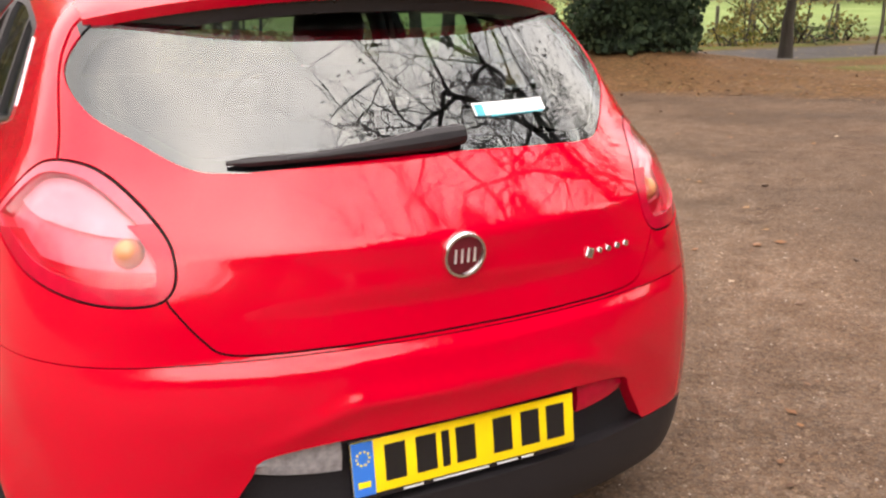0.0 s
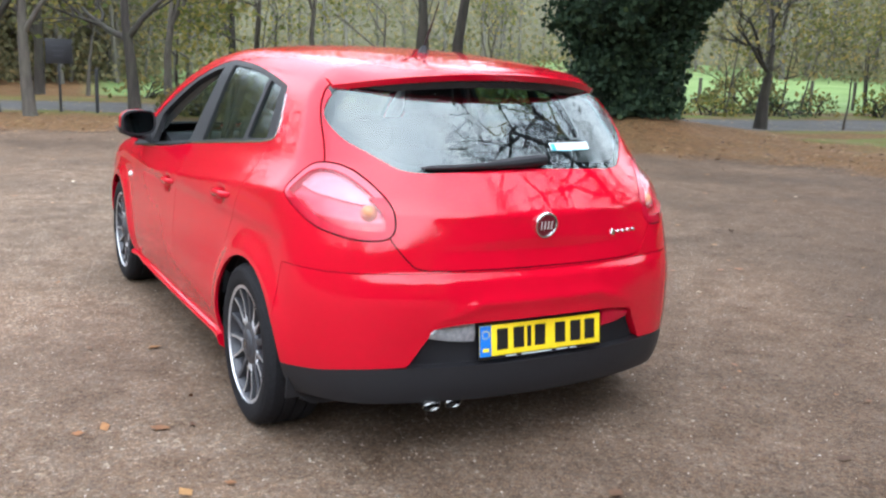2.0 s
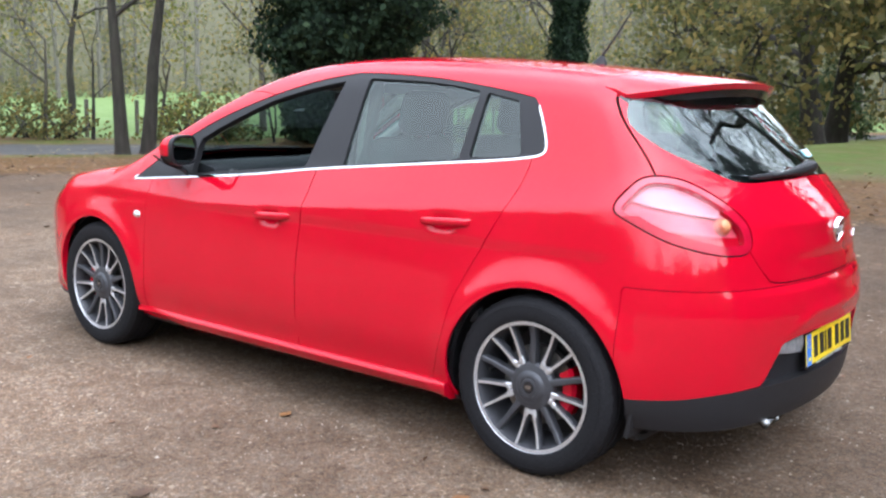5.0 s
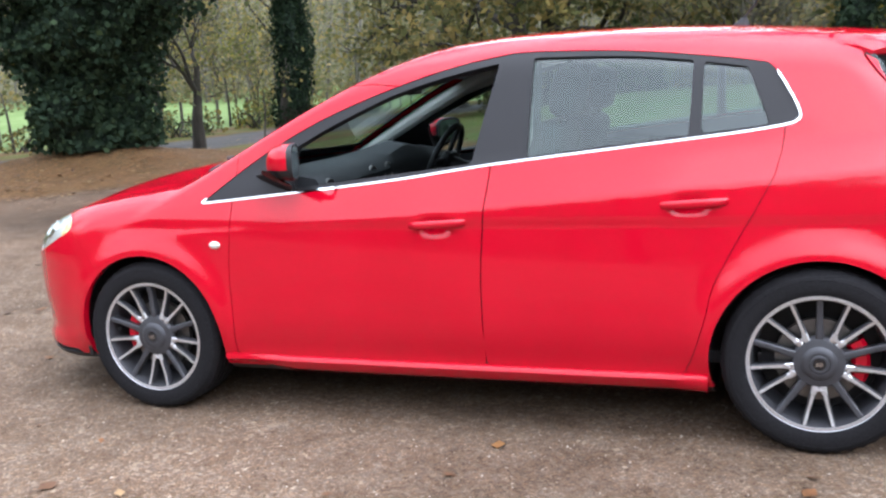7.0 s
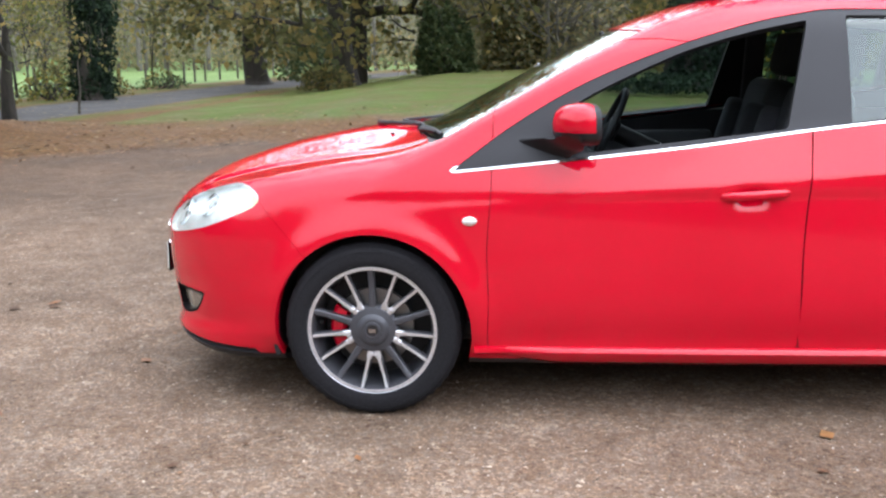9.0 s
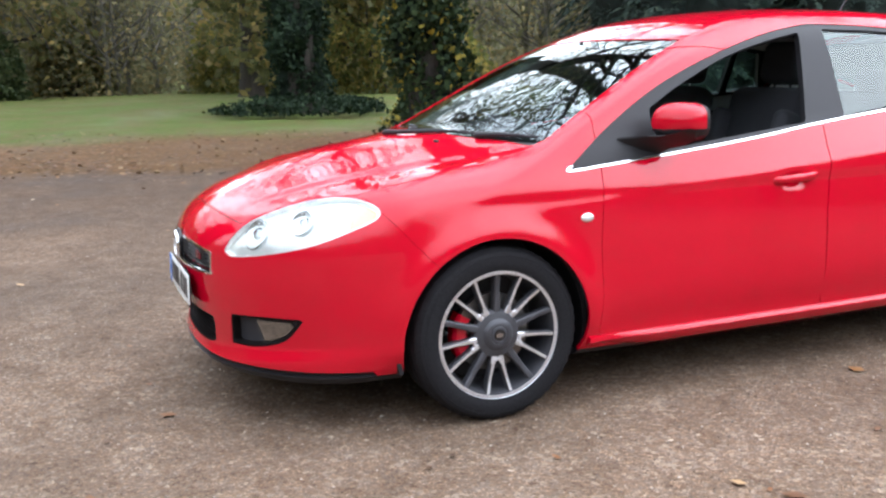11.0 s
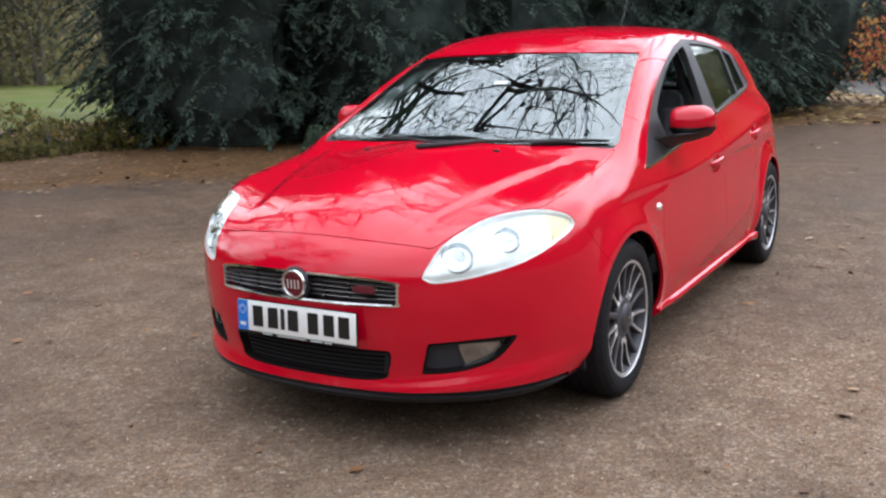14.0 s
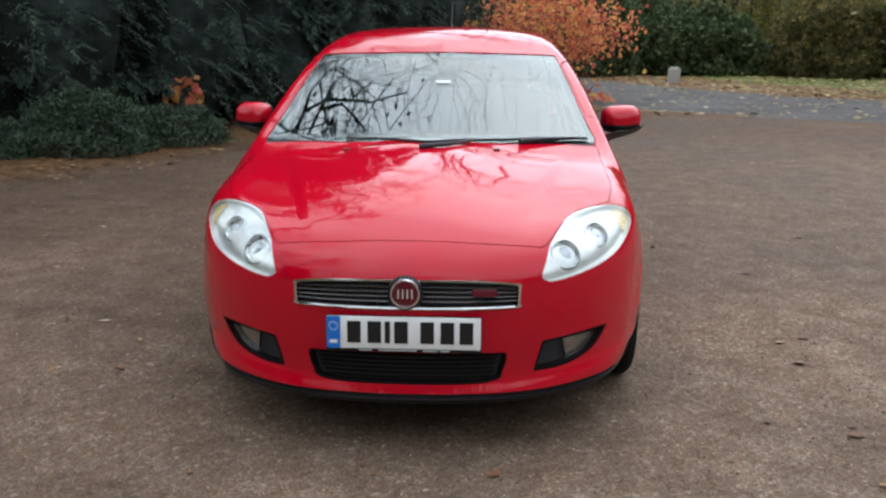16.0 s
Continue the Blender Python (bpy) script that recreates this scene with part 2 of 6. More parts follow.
def ground_mat():
    m = Mat("damp gravel, leaves and grass", rough=0.9, Specular_IOR_Level=0.09)
    at = m.coords("Object")

    def attr(name):
        a = m.n.new("ShaderNodeAttribute")
        a.attribute_name = name
        return a.outputs["Fac"]
    wob = m.math("MULTIPLY", m.math("SUBTRACT", m.noise(1.1, 6, 0.7, at), 0.5), 2.6)
    fine = m.math("MULTIPLY", m.math("SUBTRACT", m.noise(9, 4, 0.7, at), 0.5), 0.9)
    shift = m.math("ADD", wob, fine)

    def zone(name, width, amount):
        x = m.math("ADD", attr(name), m.math("MULTIPLY", shift, amount))
        mr = m.n.new("ShaderNodeMapRange")
        mr.inputs["From Min"].default_value, mr.inputs["From Max"].default_value = -width, width
        m.l.new(x, mr.inputs["Value"])
        return mr.outputs[0]
    # gravel: stones of several sizes, damp and dry patches
    stones = m.voronoi(58, "Color", at)
    bw = m.n.new("ShaderNodeRGBToBW")
    m.l.new(stones, bw.inputs[0])
    tone = m.ramp(bw.outputs[0], (0.0, (0.056, 0.035, 0.023)), (0.25, (0.124, 0.078, 0.050)), (0.45, (0.120, 0.088, 0.068)), (0.65, (0.162, 0.104, 0.066)), (0.80, (0.172, 0.130, 0.100)), (0.92, (0.21, 0.152, 0.104)), (1.0, (0.42, 0.35, 0.28)))
    grit = m.noise(260, 3, 0.7, at)
    tone = m.mix(0.30, tone, m.ramp(grit, (0.3, (0.080, 0.056, 0.040)), (0.7, (0.155, 0.115, 0.084))))
    grain = m.n.new("ShaderNodeRGBToBW")  # small bright and dark grit
    m.l.new(m.voronoi(165, "Color", at), grain.inputs[0])
    tone = m.mix(1.0, tone, m.ramp(grain.outputs[0], (0.08, (0.60, 0.61, 0.63)), (0.40, (0.92, 0.95, 0.99)), (0.68, (1.06, 1.10, 1.14)), (0.88, (1.62, 1.68, 1.72))), "MULTIPLY")
    patch = m.noise(0.55, 5, 0.62, at)
    tone = m.mix(1.0, tone, m.ramp(patch, (0.30, (0.64, 0.64, 0.62)), (0.50, (1.02, 1.04, 1.03)), (0.70, (1.36, 1.38, 1.37))), "MULTIPLY")
    mid = m.noise(4.5, 5, 0.65, at)
    tone = m.mix(1.0, tone, m.ramp(mid, (0.3, (0.74, 0.68, 0.62)), (0.5, (0.99, 0.95, 0.91)), (0.7, (1.2, 1.2, 1.19))), "MULTIPLY")
    darkened = m.n.new("ShaderNodeMapRange")  # the gravel is darker towards the verge
    darkened.inputs["From Min"].default_value, darkened.inputs["From Max"].default_value = -7.5, -2.5
    m.l.new(m.math("ADD", attr("out"), m.math("MULTIPLY", shift, 0.8)), darkened.inputs["Value"])
    tone = m.mix(darkened.outputs[0], tone, m.mix(1.0, tone, (0.70, 0.67, 0.65), "MULTIPLY"))
    # leaf litter
    leaf = m.voronoi(24, "Color", at)
    lb = m.n.new("ShaderNodeRGBToBW")
    m.l.new(leaf, lb.inputs[0])
    litter = m.ramp(lb.outputs[0], (0.0, (0.045, 0.026, 0.016)), (0.4, (0.105, 0.052, 0.026)), (0.7, (0.155, 0.074, 0.034)), (1.0, (0.22, 0.125, 0.06)))
    litter = m.mix(m.math("MULTIPLY", m.noise(1.6, 5, 0.6, at), 0.42), litter, (0.075, 0.072, 0.026))
    # grass
    blades = m.noise(70, 5, 0.75, at)
    grass = m.ramp(blades, (0.25, (0.026, 0.058, 0.010)), (0.5, (0.060, 0.122, 0.018)), (0.8, (0.105, 0.168, 0.034)))
    grass = m.mix(m.ramp(m.noise(0.9, 6, 0.7, at), (0.42, (0.08, 0.08, 0.08)), (0.66, (0.70, 0.70, 0.70))), grass, (0.115, 0.080, 0.040))
    field = m.ramp(m.noise(0.25, 5, 0.6, at), (0.3, (0.108, 0.160, 0.052)), (0.7, (0.142, 0.196, 0.070)))
    # tarmac with scattered leaves
    tar = m.ramp(m.noise(120, 4, 0.7, at), (0.3, (0.052, 0.049, 0.047)), (0.7, (0.095, 0.091, 0.088)))
    drop = m.ramp(m.voronoi(3.2, "Distance", at), (0.10, (1, 1, 1)), (0.16, (0, 0, 0)))
    tar = m.mix(drop, tar, (0.34, 0.25, 0.11))
    base = m.mix(zone("out", 0.25, 0.55), tone, litter)
    base = m.mix(m.math("MULTIPLY", zone("grass", 0.5, 0.8), 0.75), base, grass)
    base = m.mix(zone("field", 0.5, 0.3), base, field)
    base = m.mix(zone("road", 0.16, 0.22), base, tar)
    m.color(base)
    rough = m.ramp(patch, (0.3, (0.62, 0.62, 0.62)), (0.6, (0.92, 0.92, 0.92)))
    m.rough(rough)
    h = m.math("ADD", m.math("MULTIPLY", m.voronoi(95, "Distance", at), -0.6), m.math("MULTIPLY", grit, 0.5))
    h = m.math("ADD", h, m.math("MULTIPLY", mid, 1.2))
    m.bump(h, 0.34, 0.010)
    return m.m


GROUND = ground_mat()
ground = raw_mesh("ground", np.stack([mx, my, ground_height(mx, my)], 1), np.stack([k, k + len(gy), k + len(gy) + 1, k + 1], 1), GROUND, smooth=True)
tagged(ground, "damp brown gravel with leaf litter, grass verge and road", "ground", kind="structure")
gp = np.stack([mx, my], 1)
off_lot, off_road = lot(gp), road_edge(gp)
to_road, beyond = to_line(gp, ROAD)
lawn = np.maximum.reduce([2.4 - np.hypot((mx - 19.5) / 2.6, (my - 5.2) / 1.15), 3.4 - np.hypot((mx - 20) / 2.0, (my + 1.5) / 0.9), np.where(my > -9, np.minimum(off_lot - 2.6, 0.5 - np.abs(off_road - 0.8)), -2), np.where(my < 9, np.minimum(mx - 13.5, 1.5), -2), np.where((to_road > 26) & (off_lot > 4) & (off_road > 3), 0.6, -2)])
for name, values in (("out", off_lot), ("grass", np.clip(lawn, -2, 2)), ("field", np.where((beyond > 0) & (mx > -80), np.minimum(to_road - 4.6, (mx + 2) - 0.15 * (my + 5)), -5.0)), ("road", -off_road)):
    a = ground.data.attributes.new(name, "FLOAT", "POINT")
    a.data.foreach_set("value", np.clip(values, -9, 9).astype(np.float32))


# ---- fallen leaves, pebbles ----
def leaf_mat(name, *stops, rough=0.65, spec=0.3, through=0.0):
    """Leaf colours, one for each leaf."""
    m = Mat(name, rough=rough, Specular_IOR_Level=spec)
    geo = m.n.new("ShaderNodeNewGeometry")
    col = m.ramp(geo.outputs["Random Per Island"], *stops)
    m.color(m.mix(1.0, col, m.ramp(m.noise(30, 3), (0.3, (0.75, 0.75, 0.75)), (0.7, (1.15, 1.15, 1.15))), "MULTIPLY"))
    if through:  # thin leaves let part of the light through
        glow, both_ways = m.n.new("ShaderNodeBsdfTranslucent"), m.n.new("ShaderNodeMixShader")
        both_ways.inputs[0].default_value = through
        m.l.new(m.b.inputs["Base Color"].links[0].from_socket, glow.inputs["Color"])
        m.l.new(m.b.outputs[0], both_ways.inputs[1])
        m.l.new(glow.outputs[0], both_ways.inputs[2])
        m.l.new(both_ways.outputs[0], m.n["Material Output"].inputs["Surface"])
    return m.m


def leaf_quads(at, size, rng, flat=0.0, long=1.5, droop=0.0):
    """Four-cornered folded leaves at the points, turned at random; flat 1: lying down."""
    n = len(at)
    u = rng.normal(size=(n, 3))
    u[:, 2] = u[:, 2] * (1 - flat) - droop
    u /= np.linalg.norm(u, axis=1)[:, None]
    w = rng.normal(size=(n, 3))
    w[:, 2] *= (1 - flat)
    v = np.cross(u, w)
    if flat:
        v = np.cross(np.array([0, 0, 1.0]), u) + rng.normal(size=(n, 3)) * 0.25 * (1 - flat * 0.6)
    v /= np.linalg.norm(v, axis=1)[:, None]
    s = (size * rng.uniform(0.6, 1.3, n))[:, None]
    a, b = u * s * long * 0.5, v * s * 0.5
    pts = np.stack([at - a, at + b - a * 0.1, at + a, at - b - a * 0.1], 1).reshape(-1, 3)
    return pts, np.arange(4 * n).reshape(n, 4)


rng = np.random.default_rng(5)
LITTER = leaf_mat("fallen leaves", (0.0, (0.055, 0.030, 0.016)), (0.35, (0.11, 0.055, 0.026)), (0.65, (0.17, 0.080, 0.034)), (0.9, (0.23, 0.13, 0.05)), (1.0, (0.32, 0.24, 0.12)))
lx, ly = rng.uniform(-3, 26, 60000), rng.uniform(-16, 19, 60000)
lp = np.stack([lx, ly], 1)
od, rd = lot(lp), road_edge(lp)
keep = (od > -0.5) & (od < 5.5) & (rng.random(len(lx)) < np.clip(0.25 + 0.9 * np.exp(-od / 2.2), 0, 1) * np.where(rd < 0, 0.05, 1))
lx, ly = lx[keep], ly[keep]
pts, quads = leaf_quads(np.stack([lx, ly, ground_height(lx, ly) + 0.012], 1), 0.058, rng, flat=0.93)
tagged(raw_mesh("leaf_litter", pts, quads, LITTER), "brown and orange fallen leaves along the verge", "leaves", kind="stuff")
lx, ly = rng.uniform(-6, 9, 2200), rng.uniform(-11, 12, 2200)
lp = np.stack([lx, ly], 1)
keep = (lot(lp) < 0) & ((np.abs(lx) > 0.95) | (np.abs(ly) > 2.3))
lx, ly = lx[keep], ly[keep]
pts, quads = leaf_quads(np.stack([lx, ly, 0 * lx + 0.010], 1), 0.036 * rng.choice([0.55, 0.8, 1.3], len(lx)), rng, flat=0.92)
lx, ly = rng.uniform(-16, 5, 16000), rng.uniform(-34, -11.5, 16000)
lp = np.stack([lx, ly], 1)
od, rd = lot(lp), road_edge(lp)
keep = (od > 0) & (rng.random(len(lx)) < np.where(rd < 0, 0.10 + 0.25 * np.exp(rd / 0.5), 0.8))
lx, ly = lx[keep], ly[keep]
px2, quads2 = leaf_quads(np.stack([lx, ly, ground_height(lx, ly) + 0.012], 1), 0.10, rng, flat=0.93)
YELLOWED = leaf_mat("yellow fallen leaves", (0.0, (0.10, 0.07, 0.02)), (0.4, (0.22, 0.15, 0.04)), (0.8, (0.36, 0.26, 0.07)), (1.0, (0.45, 0.38, 0.20)))
tagged(raw_mesh("drive_leaves", px2, quads2, YELLOWED), "yellow leaves strewn over the drive and its verges", "leaves", kind="stuff")
DULL = leaf_mat("dry brown leaves", (0.0, (0.05, 0.028, 0.016)), (0.5, (0.11, 0.055, 0.028)), (0.8, (0.20, 0.085, 0.03)), (0.95, (0.30, 0.17, 0.06)), (1.0, (0.42, 0.36, 0.27)))
tagged(raw_mesh("scattered_leaves", pts, quads, DULL), "single dry leaves scattered over the gravel", "leaves", kind="stuff")

PEBBLE = leaf_mat("gravel stones", (0.0, (0.110, 0.076, 0.053)), (0.3, (0.130, 0.086, 0.056)), (0.5, (0.12, 0.095, 0.075)), (0.82, (0.165, 0.122, 0.088)), (0.92, (0.26, 0.21, 0.165)), (1.0, (0.42, 0.37, 0.31)), rough=0.8)
n_peb = 70000
r = 1.0 + 7.0 * rng.random(n_peb) ** 0.9
ang = rng.uniform(0, 2 * np.pi, n_peb)
px, py = np.cos(ang) * r * 0.9, np.sin(ang) * r
keep = lot(np.stack([px, py], 1)) < 0.2
px, py = px[keep], py[keep]
size = rng.uniform(0.002, 0.006, len(px)) * np.where(rng.random(len(px)) > 0.97, 1.7, 1.0)
octa = np.array([(1, 0, 0), (0, 1, 0), (-1, 0, 0), (0, -1, 0), (0, 0, 0.75), (0, 0, -0.75)], float)
turn = rng.uniform(0, 2 * np.pi, len(px))
c, s = np.cos(turn), np.sin(turn)
loc = octa[None] * rng.uniform(0.7, 1.3, (len(px), 6, 1))
rot = np.stack([loc[..., 0] * c[:, None] - loc[..., 1] * s[:, None] * 0.7, loc[..., 0] * s[:, None] + loc[..., 1] * c[:, None] * 0.7, loc[..., 2]], -1)
pts = rot * size[:, None, None] + np.stack([px, py, size * 0.12], 1)[:, None]
tri = np.array([(0, 1, 4), (1, 2, 4), (2, 3, 4), (3, 0, 4), (1, 0, 5), (2, 1, 5), (3, 2, 5), (0, 3, 5)])
tagged(raw_mesh("gravel_stones", pts.reshape(-1, 3), (tri[None] + 6 * np.arange(len(px))[:, None, None]).reshape(-1, 3), PEBBLE), "loose brown and pale gravel stones", "gravel", kind="stuff")

# ---- the car: its form ----
def smax(a,b,k):
    h=np.maximum(k-np.abs(a-b),0)/k
    return np.maximum(a,b)+h*h*k*0.25
def smin(a,b,k): return -smax(-a,-b,k)
def spline(xs,ys,x):
    """Natural-ish C1 cubic through knots (Catmull-Rom slopes)."""
    xs=np.asarray(xs,float);ys=np.asarray(ys,float)
    m=np.gradient(ys,xs)
    x=np.clip(x,xs[0],xs[-1]);i=np.clip(np.searchsorted(xs,x)-1,0,len(xs)-2)
    h=xs[i+1]-xs[i];t=(x-xs[i])/h
    return (2*t**3-3*t**2+1)*ys[i]+(t**3-2*t**2+t)*h*m[i]+(-2*t**3+3*t**2)*ys[i+1]+(t**3-t**2)*h*m[i+1]
WC=1.30
def half_width(y,z):
    w=spline([-2.2,-1.8,-1.4,-1.0,-.4,.4,1.0,1.4,1.8,2.3],[.80,.838,.868,.883,.892,.892,.888,.876,.850,.795],y)
    def lean_in(q):
        return np.where(q<.86,-.70*np.maximum(q-.60,0)**2,-.70*.26**2-.364*(q-.86)-.10*(q-.86)**2)
    zc=.765+.078*(.82-y)   # crease through the doors: flat below, leaning in above
    zt,c=zc+.12,.65*lean_in(zc)
    out=-.364-.20*(zt-.86)
    k=(c-lean_in(zt)+out*.12)/.0144
    crisp=np.where(z<zc,c*np.clip((z-.48)/(zc-.48),0,1)**1.6,np.where(z<zt,lean_in(zt)+out*(z-zt)+k*(z-zt)**2,lean_in(z)))
    fade=np.clip((1.5-y)/.5,0,1)*np.clip((y+2.0)/.5,0,1)
    up=lean_in(z)+(crisp-lean_in(z))*fade
    lo=-.9*np.maximum(.45-z,0)**2
    w=w+up+lo
    for yc,zh in ((.015,.782),(-.89,.848)):
        w=w-.013*np.exp(-((y-yc)/.055)**4-((z-zh+.004)/.030)**4)
    for yc in (WC,-WC):
        r=np.hypot(y-yc,z-.31)
        w=w+.022*np.exp(-((r-.36)/.06)**2)*np.clip((z-.2)/.1,0,1)
    sill=np.exp(-((z-.235)/.035)**2)*np.clip((1.0-np.abs(y))/.1,0,1)
    return w+.012*sill
def front(x,z):
    yc=spline([.1,.2,.30,.42,.56,.66,.74,.84],[2.179,2.224,2.234,2.252,2.259,2.248,2.206,2.10],z)
    u=np.clip((.262+.10*x*x-z)/.060,0,1)   # ledge of the lower lip
    return yc-.30*x*x-.55*x**4+.020*u*u*(3-2*u)
def rear(x,z):
    yc=spline([.15,.25,.38,.50,.62,.70,.80,.90,1.0,1.1],[-1.96,-2.02,-2.042,-2.05,-2.047,-2.033,-2.014,-1.988,-1.945,-1.86],z)
    u=np.clip((z-.676)/.036,0,1)   # bumper ledge, dying out towards the corners
    yc=yc-.014*(1-u*u*(3-2*u))*np.clip((z-.45)/.15,0,1)*np.clip((.74-np.abs(x))/.35,0,1)
    zb=.602-.35*np.maximum(np.abs(x)-.24,0)   # fold round the plate recess
    fold=np.exp(-((z-zb)/.024)**2)*np.clip((.47-np.abs(x))/.15,0,1)
    return yc+.25*x*x+.12*x**4-.007*fold
def bonnet(x,y):
    zc=spline([-2.1,-1.9,-1.6,-1.2,0,.8,1.0,1.2,1.5,1.8,2.0,2.15,2.3],[.98,1.03,1.07,1.06,1.03,1.005,.985,.965,.925,.865,.805,.745,.66],y)
    u=np.clip((np.abs(x)-(.33+.27*np.clip((2.1-y)/.95,0,1)))/.06,0,1)   # creases towards the grille
    zc=zc-.009*u*u*(3-2*u)*np.clip((y-1.0)/.2,0,1)*np.clip((2.12-y)/.2,0,1)
    return zc+.03*np.cos(np.clip(np.abs(x)/.62,0,1)*np.pi)*np.clip((y-.9)/.4,0,1)-.0-.10*np.maximum(np.abs(x)-.45,0)**2
def screen(x,z):
    return 1.20-.25*x*x-(z-.967)/.507-.10*(z-.967)**2*0
def roof(x,y):
    zc=spline([-1.9,-1.7,-1.4,-1.0,-.5,-.1,.2,.4,.6,.9],[1.33,1.365,1.41,1.448,1.47,1.463,1.43,1.395,1.35,1.26],y)
    return zc-.07*x*x-.18*x**4
def hatch(x,z):
    yc=spline([.9,1.0,1.1,1.2,1.3,1.4,1.5],[-2.02,-1.945,-1.86,-1.765,-1.66,-1.55,-1.43],z)
    return yc+.36*x*x+.42*x**4
def F(x,y,z):
    x=np.abs(x)
    side=x-half_width(y,z)
    low=smax(side,z-bonnet(x,y),.10)
    low=smax(low,y-front(x,z),.10)
    low=smax(low,rear(x,z)-y,.22)
    low=smax(low,.17-z,.06)
    g=smax(side,(y-screen(x,z))*.46,.03)
    g=smax(g,z-roof(x,y),.10)
    g=smax(g,(hatch(x,z)-y)*.7,.07)
    g=smax(g,.80-z,.02)
    return smin(low,g,.03)


ZAXIS, Y0, Y1 = 0.62, -1.3, 1.5


def shell(n_mid=230, n_end=95, n_turn=215):
    """The left half of the car's skin as a grid: points and quads."""
    turn = np.linspace(-np.pi / 2, np.pi / 2, n_turn)
    rows = [(Y0, -a) for a in np.linspace(np.pi / 2, 0, n_end)[:-1]] + [(y, 0.0) for y in np.linspace(Y0, Y1, n_mid)] + [(Y1, a) for a in np.linspace(0, np.pi / 2, n_end)[1:]]
    yo = np.repeat([r[0] for r in rows], n_turn)
    a = np.repeat([r[1] for r in rows], n_turn)
    t = np.tile(turn, len(rows))
    way = np.stack([-np.cos(t) * np.cos(a), np.sin(a), np.sin(t) * np.cos(a)], 1)
    at = np.stack([0 * yo, yo, 0 * yo + ZAXIS], 1)
    far = np.full(len(yo), 1.7)
    hit = np.zeros(len(yo), bool)
    for d in np.linspace(0.2, 1.7, 76):
        p = at + way * d
        out = (skin(p) > 0) & ~hit
        far[out], hit = d, hit | out
    lo, hi = far - 0.021, far.copy()
    for _ in range(22):
        mid = (lo + hi) / 2
        inside = skin(at + way * mid[:, None]) < 0
        lo, hi = np.where(inside, mid, lo), np.where(inside, hi, mid)
    pts = at + way * lo[:, None]
    pts[np.isclose(np.cos(t) * np.cos(a), 0, atol=1e-6), 0] = 0
    i, j = np.meshgrid(np.arange(len(rows) - 1), np.arange(n_turn - 1), indexing="ij")
    k = (i * n_turn + j).ravel()
    return pts, np.stack([k, k + n_turn, k + n_turn + 1, k + 1], 1)


def skin(p):
    return F(p[:, 0], p[:, 1], p[:, 2])


def normals(p, e=2e-3):
    g = np.stack([skin(p + np.eye(3)[k] * e) - skin(p - np.eye(3)[k] * e) for k in range(3)], 1)
    return g / np.maximum(np.linalg.norm(g, axis=1), 1e-9)[:, None]


def clip(mesh, *tests):
    """Keeps what is below zero for every test, cutting faces along the zero line."""
    v, f = mesh
    for test in tests:
        used = np.unique(f)
        back = np.zeros(len(v), int)
        back[used] = np.arange(len(used))
        v, f = v[used], back[f]
        d = test(v)
        d = np.where(np.abs(d) < 1e-6, 1e-6, d)
        inside = d[f] < 0
        whole, some = inside.all(1), inside.any(1)
        keep, added, made, extra = [f[whole]], [], {}, len(v)
        for q in f[some & ~whole]:
            ring = [q[k] for k in range(4) if q[k] != q[k - 1]]
            out = []
            for k, a in enumerate(ring):
                b = ring[(k + 1) % len(ring)]
                if d[a] < 0:
                    out.append(a)
                if (d[a] < 0) != (d[b] < 0):
                    key = (min(a, b), max(a, b))
                    if key not in made:
                        s = d[a] / (d[a] - d[b])
                        made[key] = extra + len(added)
                        added.append(v[a] + s * (v[b] - v[a]))
                    out.append(made[key])
            if len(out) == 3:
                keep.append([[*out, out[2]]])
            elif len(out) == 4:
                keep.append([out])
            elif len(out) == 5:
                keep.append([out[:4], [out[0], out[3], out[4], out[4]]])
        v = np.concatenate([v, np.array(added)]) if added else v
        f = np.concatenate([np.asarray(x, int).reshape(-1, 4) for x in keep])
    used = np.unique(f)
    back = np.zeros(len(v), int)
    back[used] = np.arange(len(used))
    return v[used], back[f]


def weld(v, f, tol=2e-5):
    key = np.round(v / tol).astype(np.int64)
    _, first, back = np.unique(key, axis=0, return_index=True, return_inverse=True)
    return v[first], back.ravel()[f]


def mirrored(mesh):
    v, f = mesh
    return v * (-1, 1, 1), f[:, ::-1]


def both(mesh):
    v, f = mesh
    w, g = mirrored(mesh)
    return weld(np.concatenate([v, w]), np.concatenate([f, g + len(v)]))


def rim(mesh, depth, skip_mid=True):
    """Folds the open border of a panel inwards, so that it has thickness."""
    v, f = mesh
    e = np.concatenate([f[:, [k, (k + 1) % 4]] for k in range(4)])
    e = e[e[:, 0] != e[:, 1]]
    s = np.sort(e, 1)
    _, idx, count = np.unique(s[:, 0] * len(v) + s[:, 1], return_index=True, return_counts=True)
    e = e[idx[count == 1]]
    if skip_mid:
        e = e[~((np.abs(v[e[:, 0], 0]) < 1e-4) & (np.abs(v[e[:, 1], 0]) < 1e-4))]
    if not len(e):
        return mesh
    n = normals(v)
    pts = np.unique(e)
    back = np.zeros(len(v), int)
    back[pts] = np.arange(len(pts)) + len(v)
    return np.concatenate([v, v[pts] - n[pts] * depth]), np.concatenate([f, np.stack([e[:, 1], e[:, 0], back[e[:, 0]], back[e[:, 1]]], 1)])


def offset(mesh, by):
    v, f = mesh
    return v + normals(v) * by, f


